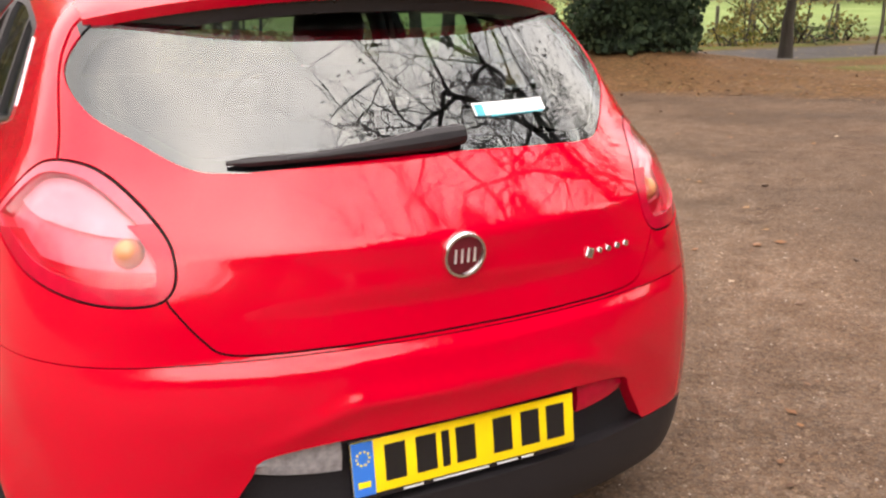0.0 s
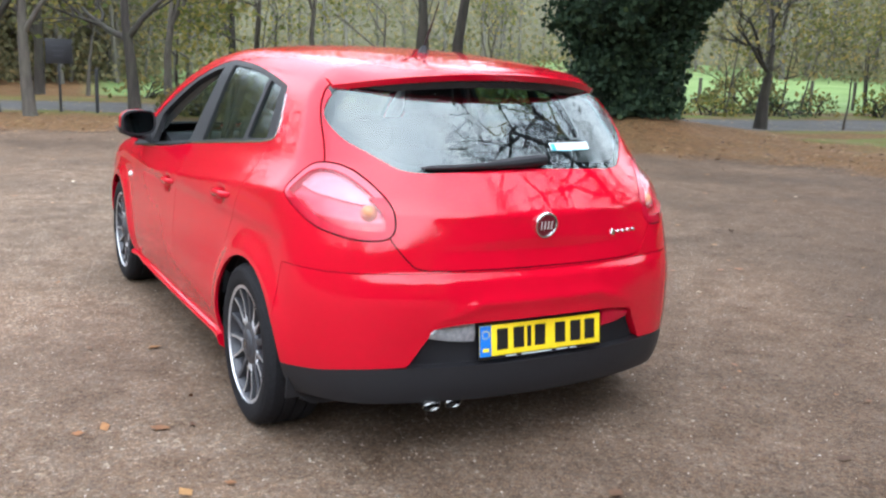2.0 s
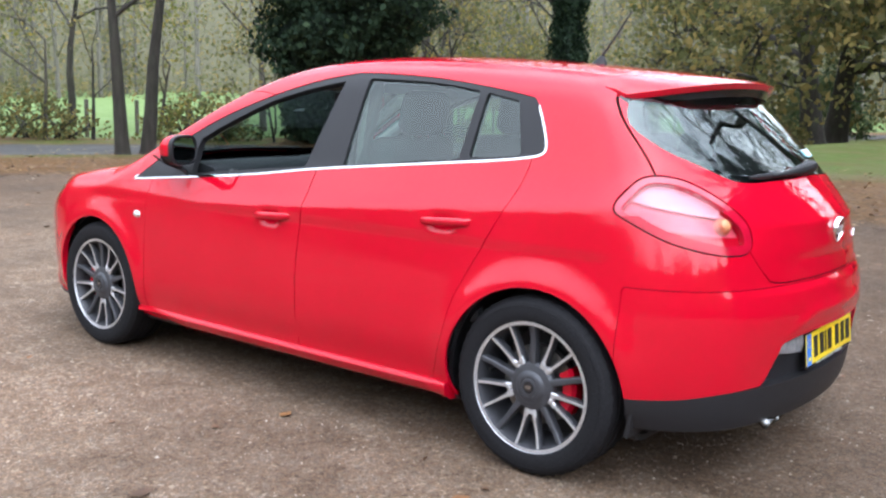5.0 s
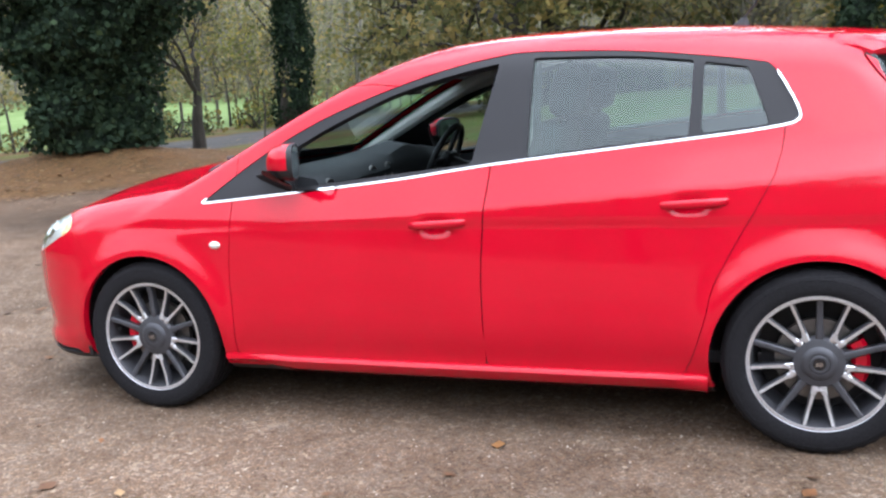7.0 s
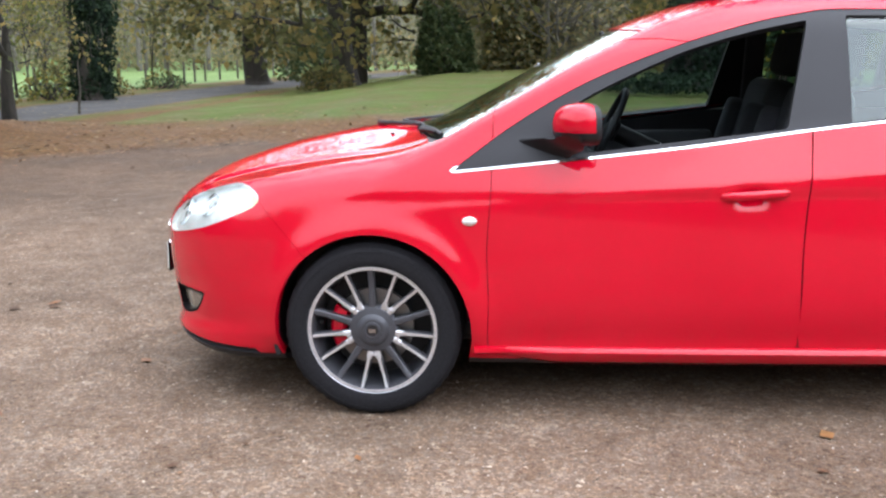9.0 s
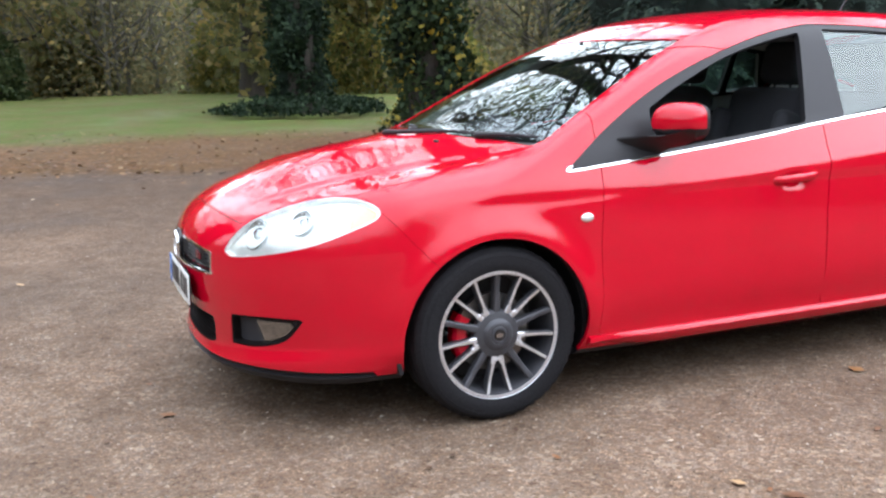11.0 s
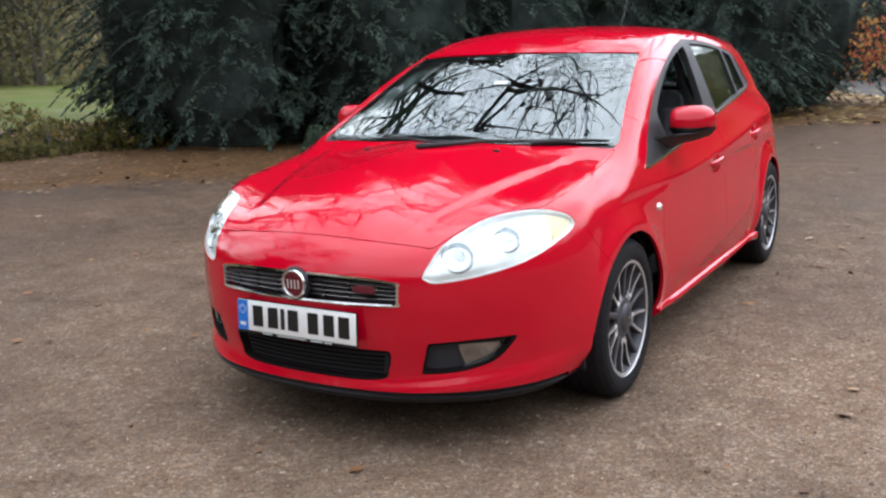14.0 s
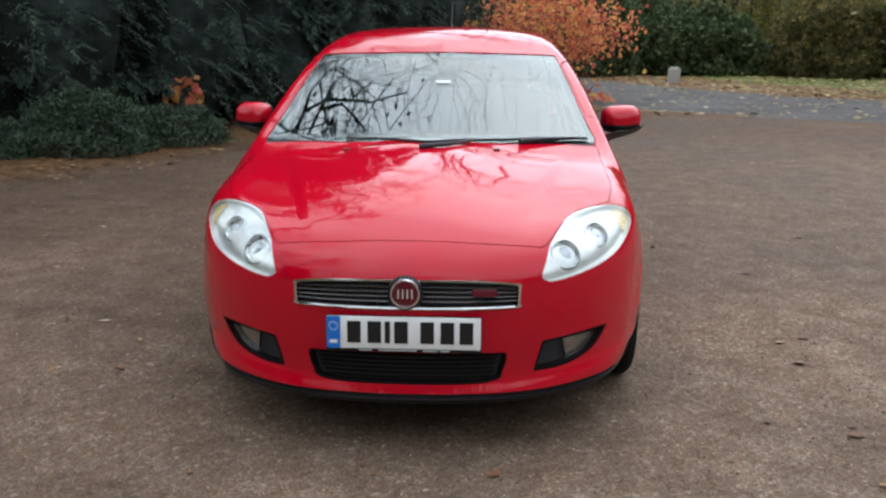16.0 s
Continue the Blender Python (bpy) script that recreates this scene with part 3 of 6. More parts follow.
def skin_part(name, mesh, material, parent, label="", sharp=40):
    v, f = mesh
    tri_n = np.cross(v[f[:, 1]] - v[f[:, 0]], v[f[:, 2]] - v[f[:, 0]])
    if (tri_n * normals(v[f[:, 0]])).sum() < 0:
        f = f[:, ::-1]
    faces = [tuple(dict.fromkeys(q)) for q in f.tolist()]
    me = bpy.data.meshes.new(name)
    me.from_pydata(v.tolist(), [], [q for q in faces if len(q) > 2])
    me.materials.append(material)
    me.shade_smooth()
    me.set_sharp_from_angle(angle=radians(sharp))
    ob = new(name, me)
    ob.parent = parent
    if label:
        ob["label"] = label
    return ob


# ---- outlines on the skin ----
def curve2(pts, steps=6, closed=True):
    """A smooth line through the points; a point given twice stays a corner."""
    p = np.array(pts, float)
    n = len(p)
    out = []
    for k in range(n if closed else n - 1):
        if closed:
            a, b, c, d = p[k - 1], p[k], p[(k + 1) % n], p[(k + 2) % n]
        else:
            a, b, c, d = p[max(k - 1, 0)], p[k], p[k + 1], p[min(k + 2, n - 1)]
        if np.allclose(b, c):
            continue
        t = np.linspace(0, 1, steps, endpoint=False)[:, None]
        out.append(b + 0.5 * t * (c - a) + t * t * (a - 2.5 * b + 2 * c - 0.5 * d) + t ** 3 * (1.5 * b - 0.5 * a - 1.5 * c + 0.5 * d))
    return np.concatenate(out + ([] if closed else [p[-1:]]))


def inside_of(poly, u, v):
    """Signed distance to a closed outline, negative inside."""
    a, b = poly, np.roll(poly, -1, 0)
    lo, hi = poly.min(0) - 0.05, poly.max(0) + 0.05
    near = (u > lo[0]) & (u < hi[0]) & (v > lo[1]) & (v < hi[1])
    res = np.full(len(u), 0.05)
    p = np.stack([u[near], v[near]], 1)
    best = np.full(len(p), 1e9)
    odd = np.zeros(len(p), bool)
    for q, r in zip(a, b):
        e, w = r - q, p - q
        s = np.clip((w @ e) / max(e @ e, 1e-12), 0, 1)
        best = np.minimum(best, ((w - s[:, None] * e) ** 2).sum(1))
        cross = (q[1] > p[:, 1]) != (r[1] > p[:, 1])
        odd ^= cross & (p[:, 0] < (r[0] - q[0]) * (p[:, 1] - q[1]) / (r[1] - q[1] + 1e-12) + q[0])
    d = np.sqrt(best)
    res[near] = np.where(odd, -d, d)
    return res


def side_area(pts, steps=6):
    poly = curve2(pts, steps)
    return lambda p: np.maximum(inside_of(poly, p[:, 1], p[:, 2]), half_width(p[:, 1], p[:, 2]) - 0.055 - np.abs(p[:, 0]))


def end_area(pts, gate, steps=6):
    """Outline in |x| and z; gate says which end of the car."""
    poly = curve2(pts, steps)
    return lambda p: np.maximum(inside_of(poly, np.abs(p[:, 0]), p[:, 2]), gate(p))


def slant_area(pts, turn, gate):
    """Outline on a corner of the car: points (|x|, y, z), seen from the corner."""
    poly = curve2([((x + turn * y) * 0.7071, z) for x, y, z in pts])
    return lambda p: np.maximum(inside_of(poly, (np.abs(p[:, 0]) + turn * p[:, 1]) * 0.7071, p[:, 2]), gate(p))


def no(test, gap=0.0):
    return lambda p: gap - test(p)


def shrunk(test, gap):
    return lambda p: test(p) + gap


def band(test, wide):
    """Two tests that leave a strip along an outline."""
    return shrunk(test, -wide), no(test, -wide)


def wheel_arch(p, r=0.352):
    a = np.minimum(np.hypot(p[:, 1] - WC, p[:, 2] - 0.31), np.hypot(p[:, 1] + WC, p[:, 2] - 0.31)) - r
    return np.maximum(a, 0.5 - np.abs(p[:, 0]))


DLO = side_area([(1.02, .868), (1.02, .868), (.65, .900), (.178, .945), (-.187, .990), (-.656, 1.036), (-1.031, 1.072), (-1.183, 1.092), (-1.228, 1.105), (-1.237, 1.130),
                 (-1.209, 1.195), (-1.150, 1.289), (-1.10, 1.308), (-.914, 1.338), (-.64, 1.370), (-.307, 1.386), (-.179, 1.376), (-.006, 1.345), (.216, 1.284), (.444, 1.204), (.63, 1.120), (.819, 1.010)])
FRONT_OPENING = side_area([(.60, .922), (.60, .922), (.294, .955), (-.110, .996), (-.110, .996), (-.193, 1.352), (-.193, 1.352), (-.01, 1.318), (.212, 1.258), (.439, 1.164), (.567, 1.100), (.615, 1.06)])
REAR_PANE = side_area([(-.318, 1.015), (-.318, 1.015), (-.60, 1.045), (-.88, 1.072), (-.88, 1.072), (-.892, 1.323), (-.892, 1.323), (-.642, 1.352), (-.322, 1.365), (-.322, 1.365)])
SMALL_PANE = side_area([(-.921, 1.077), (-.921, 1.077), (-1.142, 1.098), (-1.142, 1.098), (-1.073, 1.290), (-1.073, 1.290), (-.926, 1.317), (-.926, 1.317)])
QUARTER = lambda p: (p[:, 1] + 1.183) * 0.92 + (p[:, 2] - 1.092) * -0.39
DOOR_FRONT = side_area([(.870, 1.10), (.870, 1.10), (.872, .90), (.878, .78), (.892, .60), (.888, .42), (.893, .27), (.86, .255), (.4, .252), (-.12, .256), (-.155, .28), (-.154, .45), (-.155, .617), (-.167, .779), (-.187, .99), (-.20, 1.2), (-.20, 1.2), (.4, 1.3)])
DOOR_REAR = side_area([(-.157, .28), (-.156, .45), (-.157, .617), (-.169, .779), (-.189, .99), (-.202, 1.2), (-.202, 1.2), (-1.18, 1.2), (-1.18, 1.2), (-1.19, 1.08), (-1.165, .955), (-1.105, .835), (-1.03, .70), (-.965, .57), (-.935, .45), (-.88, .29), (-.83, .258), (-.5, .252), (-.20, .256)])
LAMP_HEAD = slant_area([(.450, 2.155, .632), (.465, 2.15, .620), (.495, 2.13, .613), (.615, 2.04, .632), (.718, 1.907, .667), (.776, 1.775, .718), (.796, 1.692, .757), (.778, 1.698, .792),
                        (.715, 1.76, .816), (.632, 1.84, .812), (.550, 1.945, .785), (.487, 2.07, .730), (.458, 2.13, .670)], -1, lambda p: 1.4 - p[:, 1])
LAMP_TAIL = slant_area([(.787, -1.533, .945), (.758, -1.56, 1.003), (.703, -1.61, 1.053), (.633, -1.70, 1.047), (.573, -1.803, .993), (.534, -1.881, .926), (.528, -1.908, .868), (.543, -1.909, .828),
                        (.587, -1.894, .814), (.675, -1.84, .820), (.757, -1.731, .852), (.785, -1.618, .900)], 1, lambda p: p[:, 1] + 1.35)
TAILGATE = end_area([(0, .714), (0, .714), (.26, .713), (.452, .717), (.505, .750), (.552, .814), (.552, .814), (.60, .95), (.69, 1.045), (.69, 1.045), (.680, 1.075), (.672, 1.11), (.663, 1.16), (.652, 1.21), (.632, 1.262), (.590, 1.318), (.50, 1.352), (0, 1.372), (0, 1.372), (-.3, 1.37), (-.3, 1.37), (-.3, .714), (-.3, .714)], lambda p: p[:, 1] + 1.40)
BACKLIGHT = end_area([(0, 1.046), (.105, 1.044), (.30, 1.037), (.40, 1.033), (.475, 1.043), (.553, 1.092), (.617, 1.138), (.645, 1.20), (.626, 1.254), (.570, 1.312), (.50, 1.342), (0, 1.362), (-.3, 1.36), (-.3, 1.36), (-.3, 1.046), (-.3, 1.046)], lambda p: p[:, 1] + 1.40)
WINDSCREEN = end_area([(0, .978), (.25, .975), (.55, .970), (.742, .972), (.742, .972), (.690, 1.085), (.645, 1.20), (.590, 1.330), (.590, 1.330), (.40, 1.338), (0, 1.346), (-.3, 1.346), (-.3, 1.346), (-.3, .978), (-.3, .978)], lambda p: 0.2 - p[:, 1])


def plan_area(pts, gate):
    poly = curve2(pts)
    return lambda p: np.maximum(inside_of(poly, np.abs(p[:, 0]), p[:, 1]), gate(p))


BONNET = plan_area([(-.3, 2.165), (-.3, 2.165), (0, 2.165), (.245, 2.149), (.46, 2.106), (.46, 2.106), (.487, 2.07), (.550, 1.945), (.632, 1.84), (.722, 1.752), (.722, 1.752), (.748, 1.60), (.748, 1.46), (.742, 1.10), (.742, 1.10), (.60, 1.125), (.3, 1.19), (0, 1.215), (-.3, 1.215), (-.3, 1.215)], lambda p: 0.66 - p[:, 2])
BUMPER_FRONT = lambda p: (1.685 - 0.9 * (0.755 - p[:, 2])) - p[:, 1]
BUMPER_REAR = lambda p: np.maximum(p[:, 2] - 0.705, p[:, 1] + 1.615)
GRILLE = end_area([(-.3, .632), (-.3, .632), (0, .632), (.23, .628), (.373, .614), (.382, .60), (.380, .548), (.368, .536), (.16, .539), (0, .541), (-.3, .541), (-.3, .541)], lambda p: 1.9 - p[:, 1])
INTAKE = end_area([(-.3, .378), (-.3, .378), (0, .378), (.330, .372), (.345, .365), (.332, .305), (.288, .262), (0, .256), (-.3, .256), (-.3, .256)], lambda p: 1.9 - p[:, 1])
FOG = end_area([(.437, .288), (.437, .288), (.467, .402), (.467, .402), (.60, .410), (.715, .411), (.715, .411), (.662, .336), (.60, .304), (.52, .289)], lambda p: 1.6 - p[:, 1])
VALANCE = end_area([(-.3, .536), (-.3, .536), (0, .536), (.262, .532), (.415, .515), (.442, .48), (.505, .378), (.505, .378), (.68, .369), (.80, .349), (.90, .345), (1.0, .345), (1.0, .345), (1.0, .1), (1.0, .1), (-.3, .1), (-.3, .1)], lambda p: p[:, 1] + 1.6)
BELOW = lambda p: p[:, 2] - 0.205

COWL = plan_area([(-.3, 1.210), (-.3, 1.210), (0, 1.210), (.3, 1.185), (.6, 1.12), (.735, 1.098), (.735, 1.098), (.735, 1.0), (.735, 1.0), (0, .98), (-.3, .98), (-.3, .98)], lambda p: 0.9 - p[:, 2])
RED_LENS = plain("deep red lamp plastic", (0.40, 0.003, 0.022), 0.15, grain=30, Coat_Weight=0.25, Specular_IOR_Level=0.3)
PINK = plain("pale pink lamp reflector", (0.62, 0.15, 0.20), 0.3, 0.1, grain=25, vary=0.2)
ROSE = plain("rose lamp plastic", (0.52, 0.045, 0.075), 0.15, grain=30, Coat_Weight=0.3)
DOME = plain("pale amber dome", (0.52, 0.22, 0.10), 0.3, grain=30)
PALE = plain("pale lamp section", (0.66, 0.34, 0.38), 0.3, 0.1, grain=18, vary=0.2)
SILVER = plain("silvered lamp reflector", (0.76, 0.79, 0.77), 0.30, 0.55, grain=16, vary=0.2)
BOWL = plain("silvered bowl", (0.50, 0.54, 0.55), 0.13, 1.0, grain=30, vary=0.1)
FOG_DARK = plain("dark fog lamp glass", (0.36, 0.36, 0.37), 0.12, 1.0, grain=60, vary=0.4)
FOG_GREY = plain("grey lamp glass", (0.34, 0.35, 0.37), 0.22, 0.5, grain=60, vary=0.3)
LAMP_GLASS = glass_mat("lamp lens", (0.95, 0.96, 0.96), base=0.05)
PINK_GLASS = glass_mat("pink lamp lens", (0.96, 0.70, 0.74), base=0.045)
AMBER = plain("amber lamp plastic", (0.82, 0.64, 0.32), 0.2, grain=30)
TYRE = plain("tyre rubber", (0.0125, 0.012, 0.0135), 0.75, grain=120, vary=0.35, bump=0.35, Specular_IOR_Level=0.14)
GUNMETAL = plain("gunmetal wheel paint", (0.055, 0.055, 0.062), 0.42, 0.3, grain=90)
POLISHED = plain("diamond-cut alloy", (0.66, 0.66, 0.68), 0.36, 0.8, grain=150)
STEEL = plain("smoky polished steel", (0.26, 0.255, 0.25), 0.25, 1.0, grain=70, vary=0.3)
DISC = plain("brake disc steel", (0.20, 0.19, 0.185), 0.4, 0.9, grain=70)
YELLOW = plain("yellow plate sheet", (0.90, 0.66, 0.012), 0.35, grain=15, vary=0.04)
WHITE = plain("white plate sheet", (0.80, 0.80, 0.78), 0.35, grain=15, vary=0.04)
BLUE = plain("blue plate band", (0.015, 0.16, 0.58), 0.35, grain=15, vary=0.04)
INK = plain("black ink", (0.01, 0.01, 0.01), 0.4, grain=60)
FABRIC = plain("charcoal seat fabric", (0.035, 0.036, 0.042), 0.9, grain=500, vary=0.3, bump=0.4)
DASH = plain("grey-black dashboard plastic", (0.026, 0.028, 0.031), 0.65, grain=300, bump=0.3, Specular_IOR_Level=0.2)
MAROON = plain("dark red enamel", (0.12, 0.01, 0.018), 0.2, grain=60)
MIRROR = plain("mirror glass", (0.85, 0.87, 0.88), 0.02, 1.0, grain=10, vary=0.02)
LABEL = plain("white paper label", (0.58, 0.64, 0.64), 0.5, grain=40, vary=0.05)
TEAL = plain("teal print", (0.03, 0.36, 0.42), 0.5, grain=40)

HALF = shell()
GAP, WIDE_GAP = 0.0015, 0.0022
car = tagged(new("car"), "bright red five-door hatchback parked on damp gravel, one front window open", "car")
CUTS = [no(wheel_arch), no(BELOW)]


def panel(name, tests, material=RED, two=False, depth=0.014, label="", shift=0.0, sides=2, base=None, parent=None):
    """A piece of skin; two: one mesh over both halves, else a left and a right piece."""
    m = clip(base or HALF, *tests)
    if shift:
        m = offset(m, shift)
    if two:
        return [skin_part(name, rim(both(m), depth), material, parent or car, label)]
    m = rim(weld(*m), depth)
    return [skin_part(name, k, material, parent or car, label) for k in (m, mirrored(m))[:sides]]


panel("bonnet", [shrunk(BONNET, GAP), no(LAMP_HEAD, GAP)], two=True)
panel("front_bumper", [BUMPER_FRONT, no(BONNET, GAP), no(LAMP_HEAD, GAP), no(GRILLE), no(INTAKE), no(FOG), lambda p: np.where(p[:, 1] > 1.74, 0.226, 0.2065) - p[:, 2], *CUTS], two=True, depth=0.03)
doors = panel("front_door", [shrunk(DOOR_FRONT, GAP), no(DLO)])
doors_rear = panel("rear_door", [shrunk(DOOR_REAR, GAP), no(DLO), no(wheel_arch)])
TOP_TRIM = lambda p: np.maximum(1.285 - p[:, 2], np.abs(p[:, 0]) - 0.60)
tailgate = panel("tailgate", [shrunk(TAILGATE, WIDE_GAP), no(BACKLIGHT), no(LAMP_TAIL, WIDE_GAP), no(TOP_TRIM)], two=True)[0]
panel("tailgate_trim", [shrunk(TAILGATE, WIDE_GAP), no(BACKLIGHT), TOP_TRIM], GLOSS_BLACK, two=True, label="gloss black strip above the rear glass")
panel("rear_bumper", [shrunk(BUMPER_REAR, 0.0006), no(TAILGATE, WIDE_GAP), no(LAMP_TAIL, WIDE_GAP), no(VALANCE), *CUTS], two=True, depth=0.038)
SHELF = lambda p: 0.372 - p[:, 2]
valance = panel("rear_valance", [VALANCE, no(SHELF), lambda p: 0.238 - p[:, 2], *CUTS], BLACK_PLASTIC, two=True, depth=0.038, label="matt black lower bumper valance")[0]
panel("valance_recess", [shrunk(VALANCE, -0.004), shrunk(SHELF, -0.004)], BLACK_PLASTIC, two=True, depth=0.002, shift=-0.034, label="black recess round the number plate")
panel("body_shell", [no(BUMPER_FRONT, 0.0018), no(BUMPER_REAR, 0.0016), no(BONNET, GAP), no(COWL), no(DOOR_FRONT, GAP), no(DOOR_REAR, GAP), no(DLO), no(LAMP_HEAD, GAP), no(LAMP_TAIL, WIDE_GAP), no(TAILGATE, WIDE_GAP), no(WINDSCREEN), *CUTS], two=True)
panel("cowl", [shrunk(COWL, 0.001), no(WINDSCREEN), no(BONNET, GAP)], BLACK_PLASTIC, shift=-0.006, label="black plastic cowl below the windscreen")
screen_pane = panel("windscreen", [WINDSCREEN], GLASS, two=True, depth=0.004, shift=-0.004)[0]
panel("windscreen_border", [WINDSCREEN, no(shrunk(WINDSCREEN, 0.022))], FRIT, two=True, depth=0.002, shift=-0.007, parent=screen_pane)
back_pane = panel("rear_window", [BACKLIGHT], GLASS_DARK, two=True, depth=0.004, shift=-0.003)[0]
panel("rear_window_border", [BACKLIGHT, no(shrunk(BACKLIGHT, 0.026))], FRIT, two=True, depth=0.002, shift=-0.006, parent=back_pane)
panel("window_frame", [DLO, no(FRONT_OPENING), no(REAR_PANE), no(SMALL_PANE)], BLACK_PLASTIC, depth=0.03, shift=-0.003, label="black window surround")
panel("rear_door_pane", [shrunk(REAR_PANE, -0.01)], GLASS_SIDE, depth=0.003, shift=-0.012, label="tinted door glass")
panel("quarter_pane", [shrunk(SMALL_PANE, -0.01)], GLASS_SIDE, depth=0.003, shift=-0.012, label="tinted small rear glass")
right_pane = clip(HALF, shrunk(FRONT_OPENING, -0.012))
skin_part("front_door_pane", mirrored(offset(right_pane, -0.012)), GLASS, car)
panel("chrome_strip", [*band(DLO, 0.0038), lambda p: np.minimum(p[:, 2] - (0.985 - 0.098 * p[:, 1]), p[:, 1] + 1.165)], CHROME, depth=0.006, shift=0.0035, label="chrome strip along the waistline")
# dark strips laid below the panel gaps, standing in for their shade
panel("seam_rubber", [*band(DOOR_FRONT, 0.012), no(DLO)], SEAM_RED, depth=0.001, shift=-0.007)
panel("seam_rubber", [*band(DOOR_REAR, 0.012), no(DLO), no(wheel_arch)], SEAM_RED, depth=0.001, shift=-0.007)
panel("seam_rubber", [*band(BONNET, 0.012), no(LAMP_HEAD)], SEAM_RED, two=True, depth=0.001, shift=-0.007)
panel("seam_rubber", [*band(TAILGATE, 0.012), no(LAMP_TAIL), no(BACKLIGHT)], SEAM, two=True, depth=0.001, shift=-0.007)
panel("cabin_lining", [no(DLO), no(WINDSCREEN), no(BACKLIGHT), no(lambda p: wheel_arch(p, 0.40)), lambda p: 0.24 - p[:, 2], no(LAMP_HEAD), no(LAMP_TAIL), lambda p: p[:, 2] - 0.98], LINING, two=True, depth=0.001, shift=-0.034)
panel("headlining", [no(DLO), no(WINDSCREEN), no(BACKLIGHT), lambda p: 0.98 - p[:, 2], no(LAMP_TAIL)], HEADLINING, two=True, depth=0.001, shift=-0.034, label="pale grey fabric headlining")
panel("underbody", [shrunk(BELOW, 0.001), no(lambda p: wheel_arch(p, 0.36)), lambda p: -1.66 - p[:, 1]], BLACK_PLASTIC, two=True, depth=0.02)
panel("front_lip", [lambda p: np.maximum(p[:, 2] - 0.232, 1.70 - p[:, 1]), no(wheel_arch)], BLACK_PLASTIC, two=True, depth=0.01, shift=-0.012)

# lamps
for lamp in panel("headlamp", [LAMP_HEAD], SILVER, depth=0.002, shift=-0.019, label="clear headlamp with twin round reflectors"):
    pass
for side_lens in panel("headlamp_lens", [shrunk(LAMP_HEAD, 0.001)], LAMP_GLASS, depth=0.006, shift=-0.001):
    side_lens.visible_shadow = False
panel("headlamp_surround", [*band(LAMP_HEAD, 0.0016)], SILVER, depth=0.016, shift=-0.003)
panel("headlamp_indicator", [shrunk(LAMP_HEAD, 0.008), lambda p: (p[:, 1] - 1.762) + (0.72 - np.abs(p[:, 0])) * 0.7], AMBER, depth=0.001, shift=-0.0165, label="amber indicator strip")
panel("tail_lamp", [shrunk(LAMP_TAIL, -0.001), no(shrunk(LAMP_TAIL, 0.0028))], SEAM, depth=0.03, shift=-0.004, label="clear and red teardrop tail lamp")
LAMP_TOP = lambda p: 0.945 - p[:, 2] - (p[:, 1] + 1.75) * 0.10
panel("tail_lamp_rim", [shrunk(LAMP_TAIL, 0.003), no(shrunk(LAMP_TAIL, 0.032)), no(LAMP_TOP)], RED_LENS, depth=0.03, shift=-0.001, label="red lower lamp border")
panel("tail_lamp_brow", [shrunk(LAMP_TAIL, 0.003), no(shrunk(LAMP_TAIL, 0.020)), LAMP_TOP], ROSE, depth=0.03, shift=-0.001, label="rose-tinted upper lamp border")
panel("tail_lamp_reflector", [shrunk(LAMP_TAIL, 0.02)], PINK, depth=0.002, shift=-0.030)
panel("tail_lamp_lower", [shrunk(LAMP_TAIL, 0.028), lambda p: p[:, 2] - 0.890 - (p[:, 1] + 1.75) * 0.10], RED_LENS, depth=0.002, shift=-0.024)
panel("tail_lamp_inner", [shrunk(LAMP_TAIL, 0.028), lambda p: np.abs(p[:, 0]) - 0.575 - (p[:, 2] - 0.9) * 0.3], RED_LENS, depth=0.002, shift=-0.022)
# paler upper part of the lamp; the sky's reflection is put into its colour
panel("tail_lamp_clear", [shrunk(LAMP_TAIL, 0.022), lambda p: 0.955 - p[:, 2] + (p[:, 1] + 1.75) * 0.2], PALE, depth=0.002, shift=-0.020, label="pale upper section with sky reflection in its colour")
for pane in panel("tail_lamp_lens", [shrunk(LAMP_TAIL, 0.018)], PINK_GLASS, depth=0.002, shift=-0.004):
    pane.visible_shadow = False


# ---- the car: fittings ----
def solve(fixed, lo, hi, axis):
    """Where a line along one axis leaves the skin, from lo (inside) to hi (outside)."""
    p = np.array([fixed], float)
    for _ in range(40):
        mid = (lo + hi) / 2
        p[0, axis] = mid
        lo, hi = (mid, hi) if skin(p)[0] < 0 else (lo, mid)
    return lo


def front_y(x, z):
    return solve((x, 0, z), 1.2, 2.6, 1)


def rear_y(x, z):
    return solve((x, 0, z), -1.2, -2.6, 1)


def side_x(y, z):
    return solve((0, y, z), -0.2, -1.3, 0)


def top_z(x, y):
    return solve((x, y, 0), 0.7, 1.9, 2)


def box(bm, at, size, bevel=0.0, turn=None, seg=2):
    made = bmesh.ops.create_cube(bm, size=1.0)["verts"]
    bmesh.ops.scale(bm, vec=size, verts=made)
    if bevel:
        edges = list({e for v in made for e in v.link_edges})
        made = list({v for f in bmesh.ops.bevel(bm, geom=edges, offset=bevel, segments=seg, affect="EDGES", profile=0.5)["faces"] for v in f.verts} | {v for v in made if v.is_valid})
    m = Matrix.Translation(at) @ (turn.to_4x4() if turn else Matrix())
    bmesh.ops.transform(bm, matrix=m, verts=made)
    return made


def loft(bm, rings, caps=True):
    rows = [[bm.verts.new(p) for p in ring] for ring in rings]
    n = len(rows[0])
    for a, b in zip(rows, rows[1:]):
        for k in range(n):
            bm.faces.new((a[k], a[(k + 1) % n], b[(k + 1) % n], b[k]))
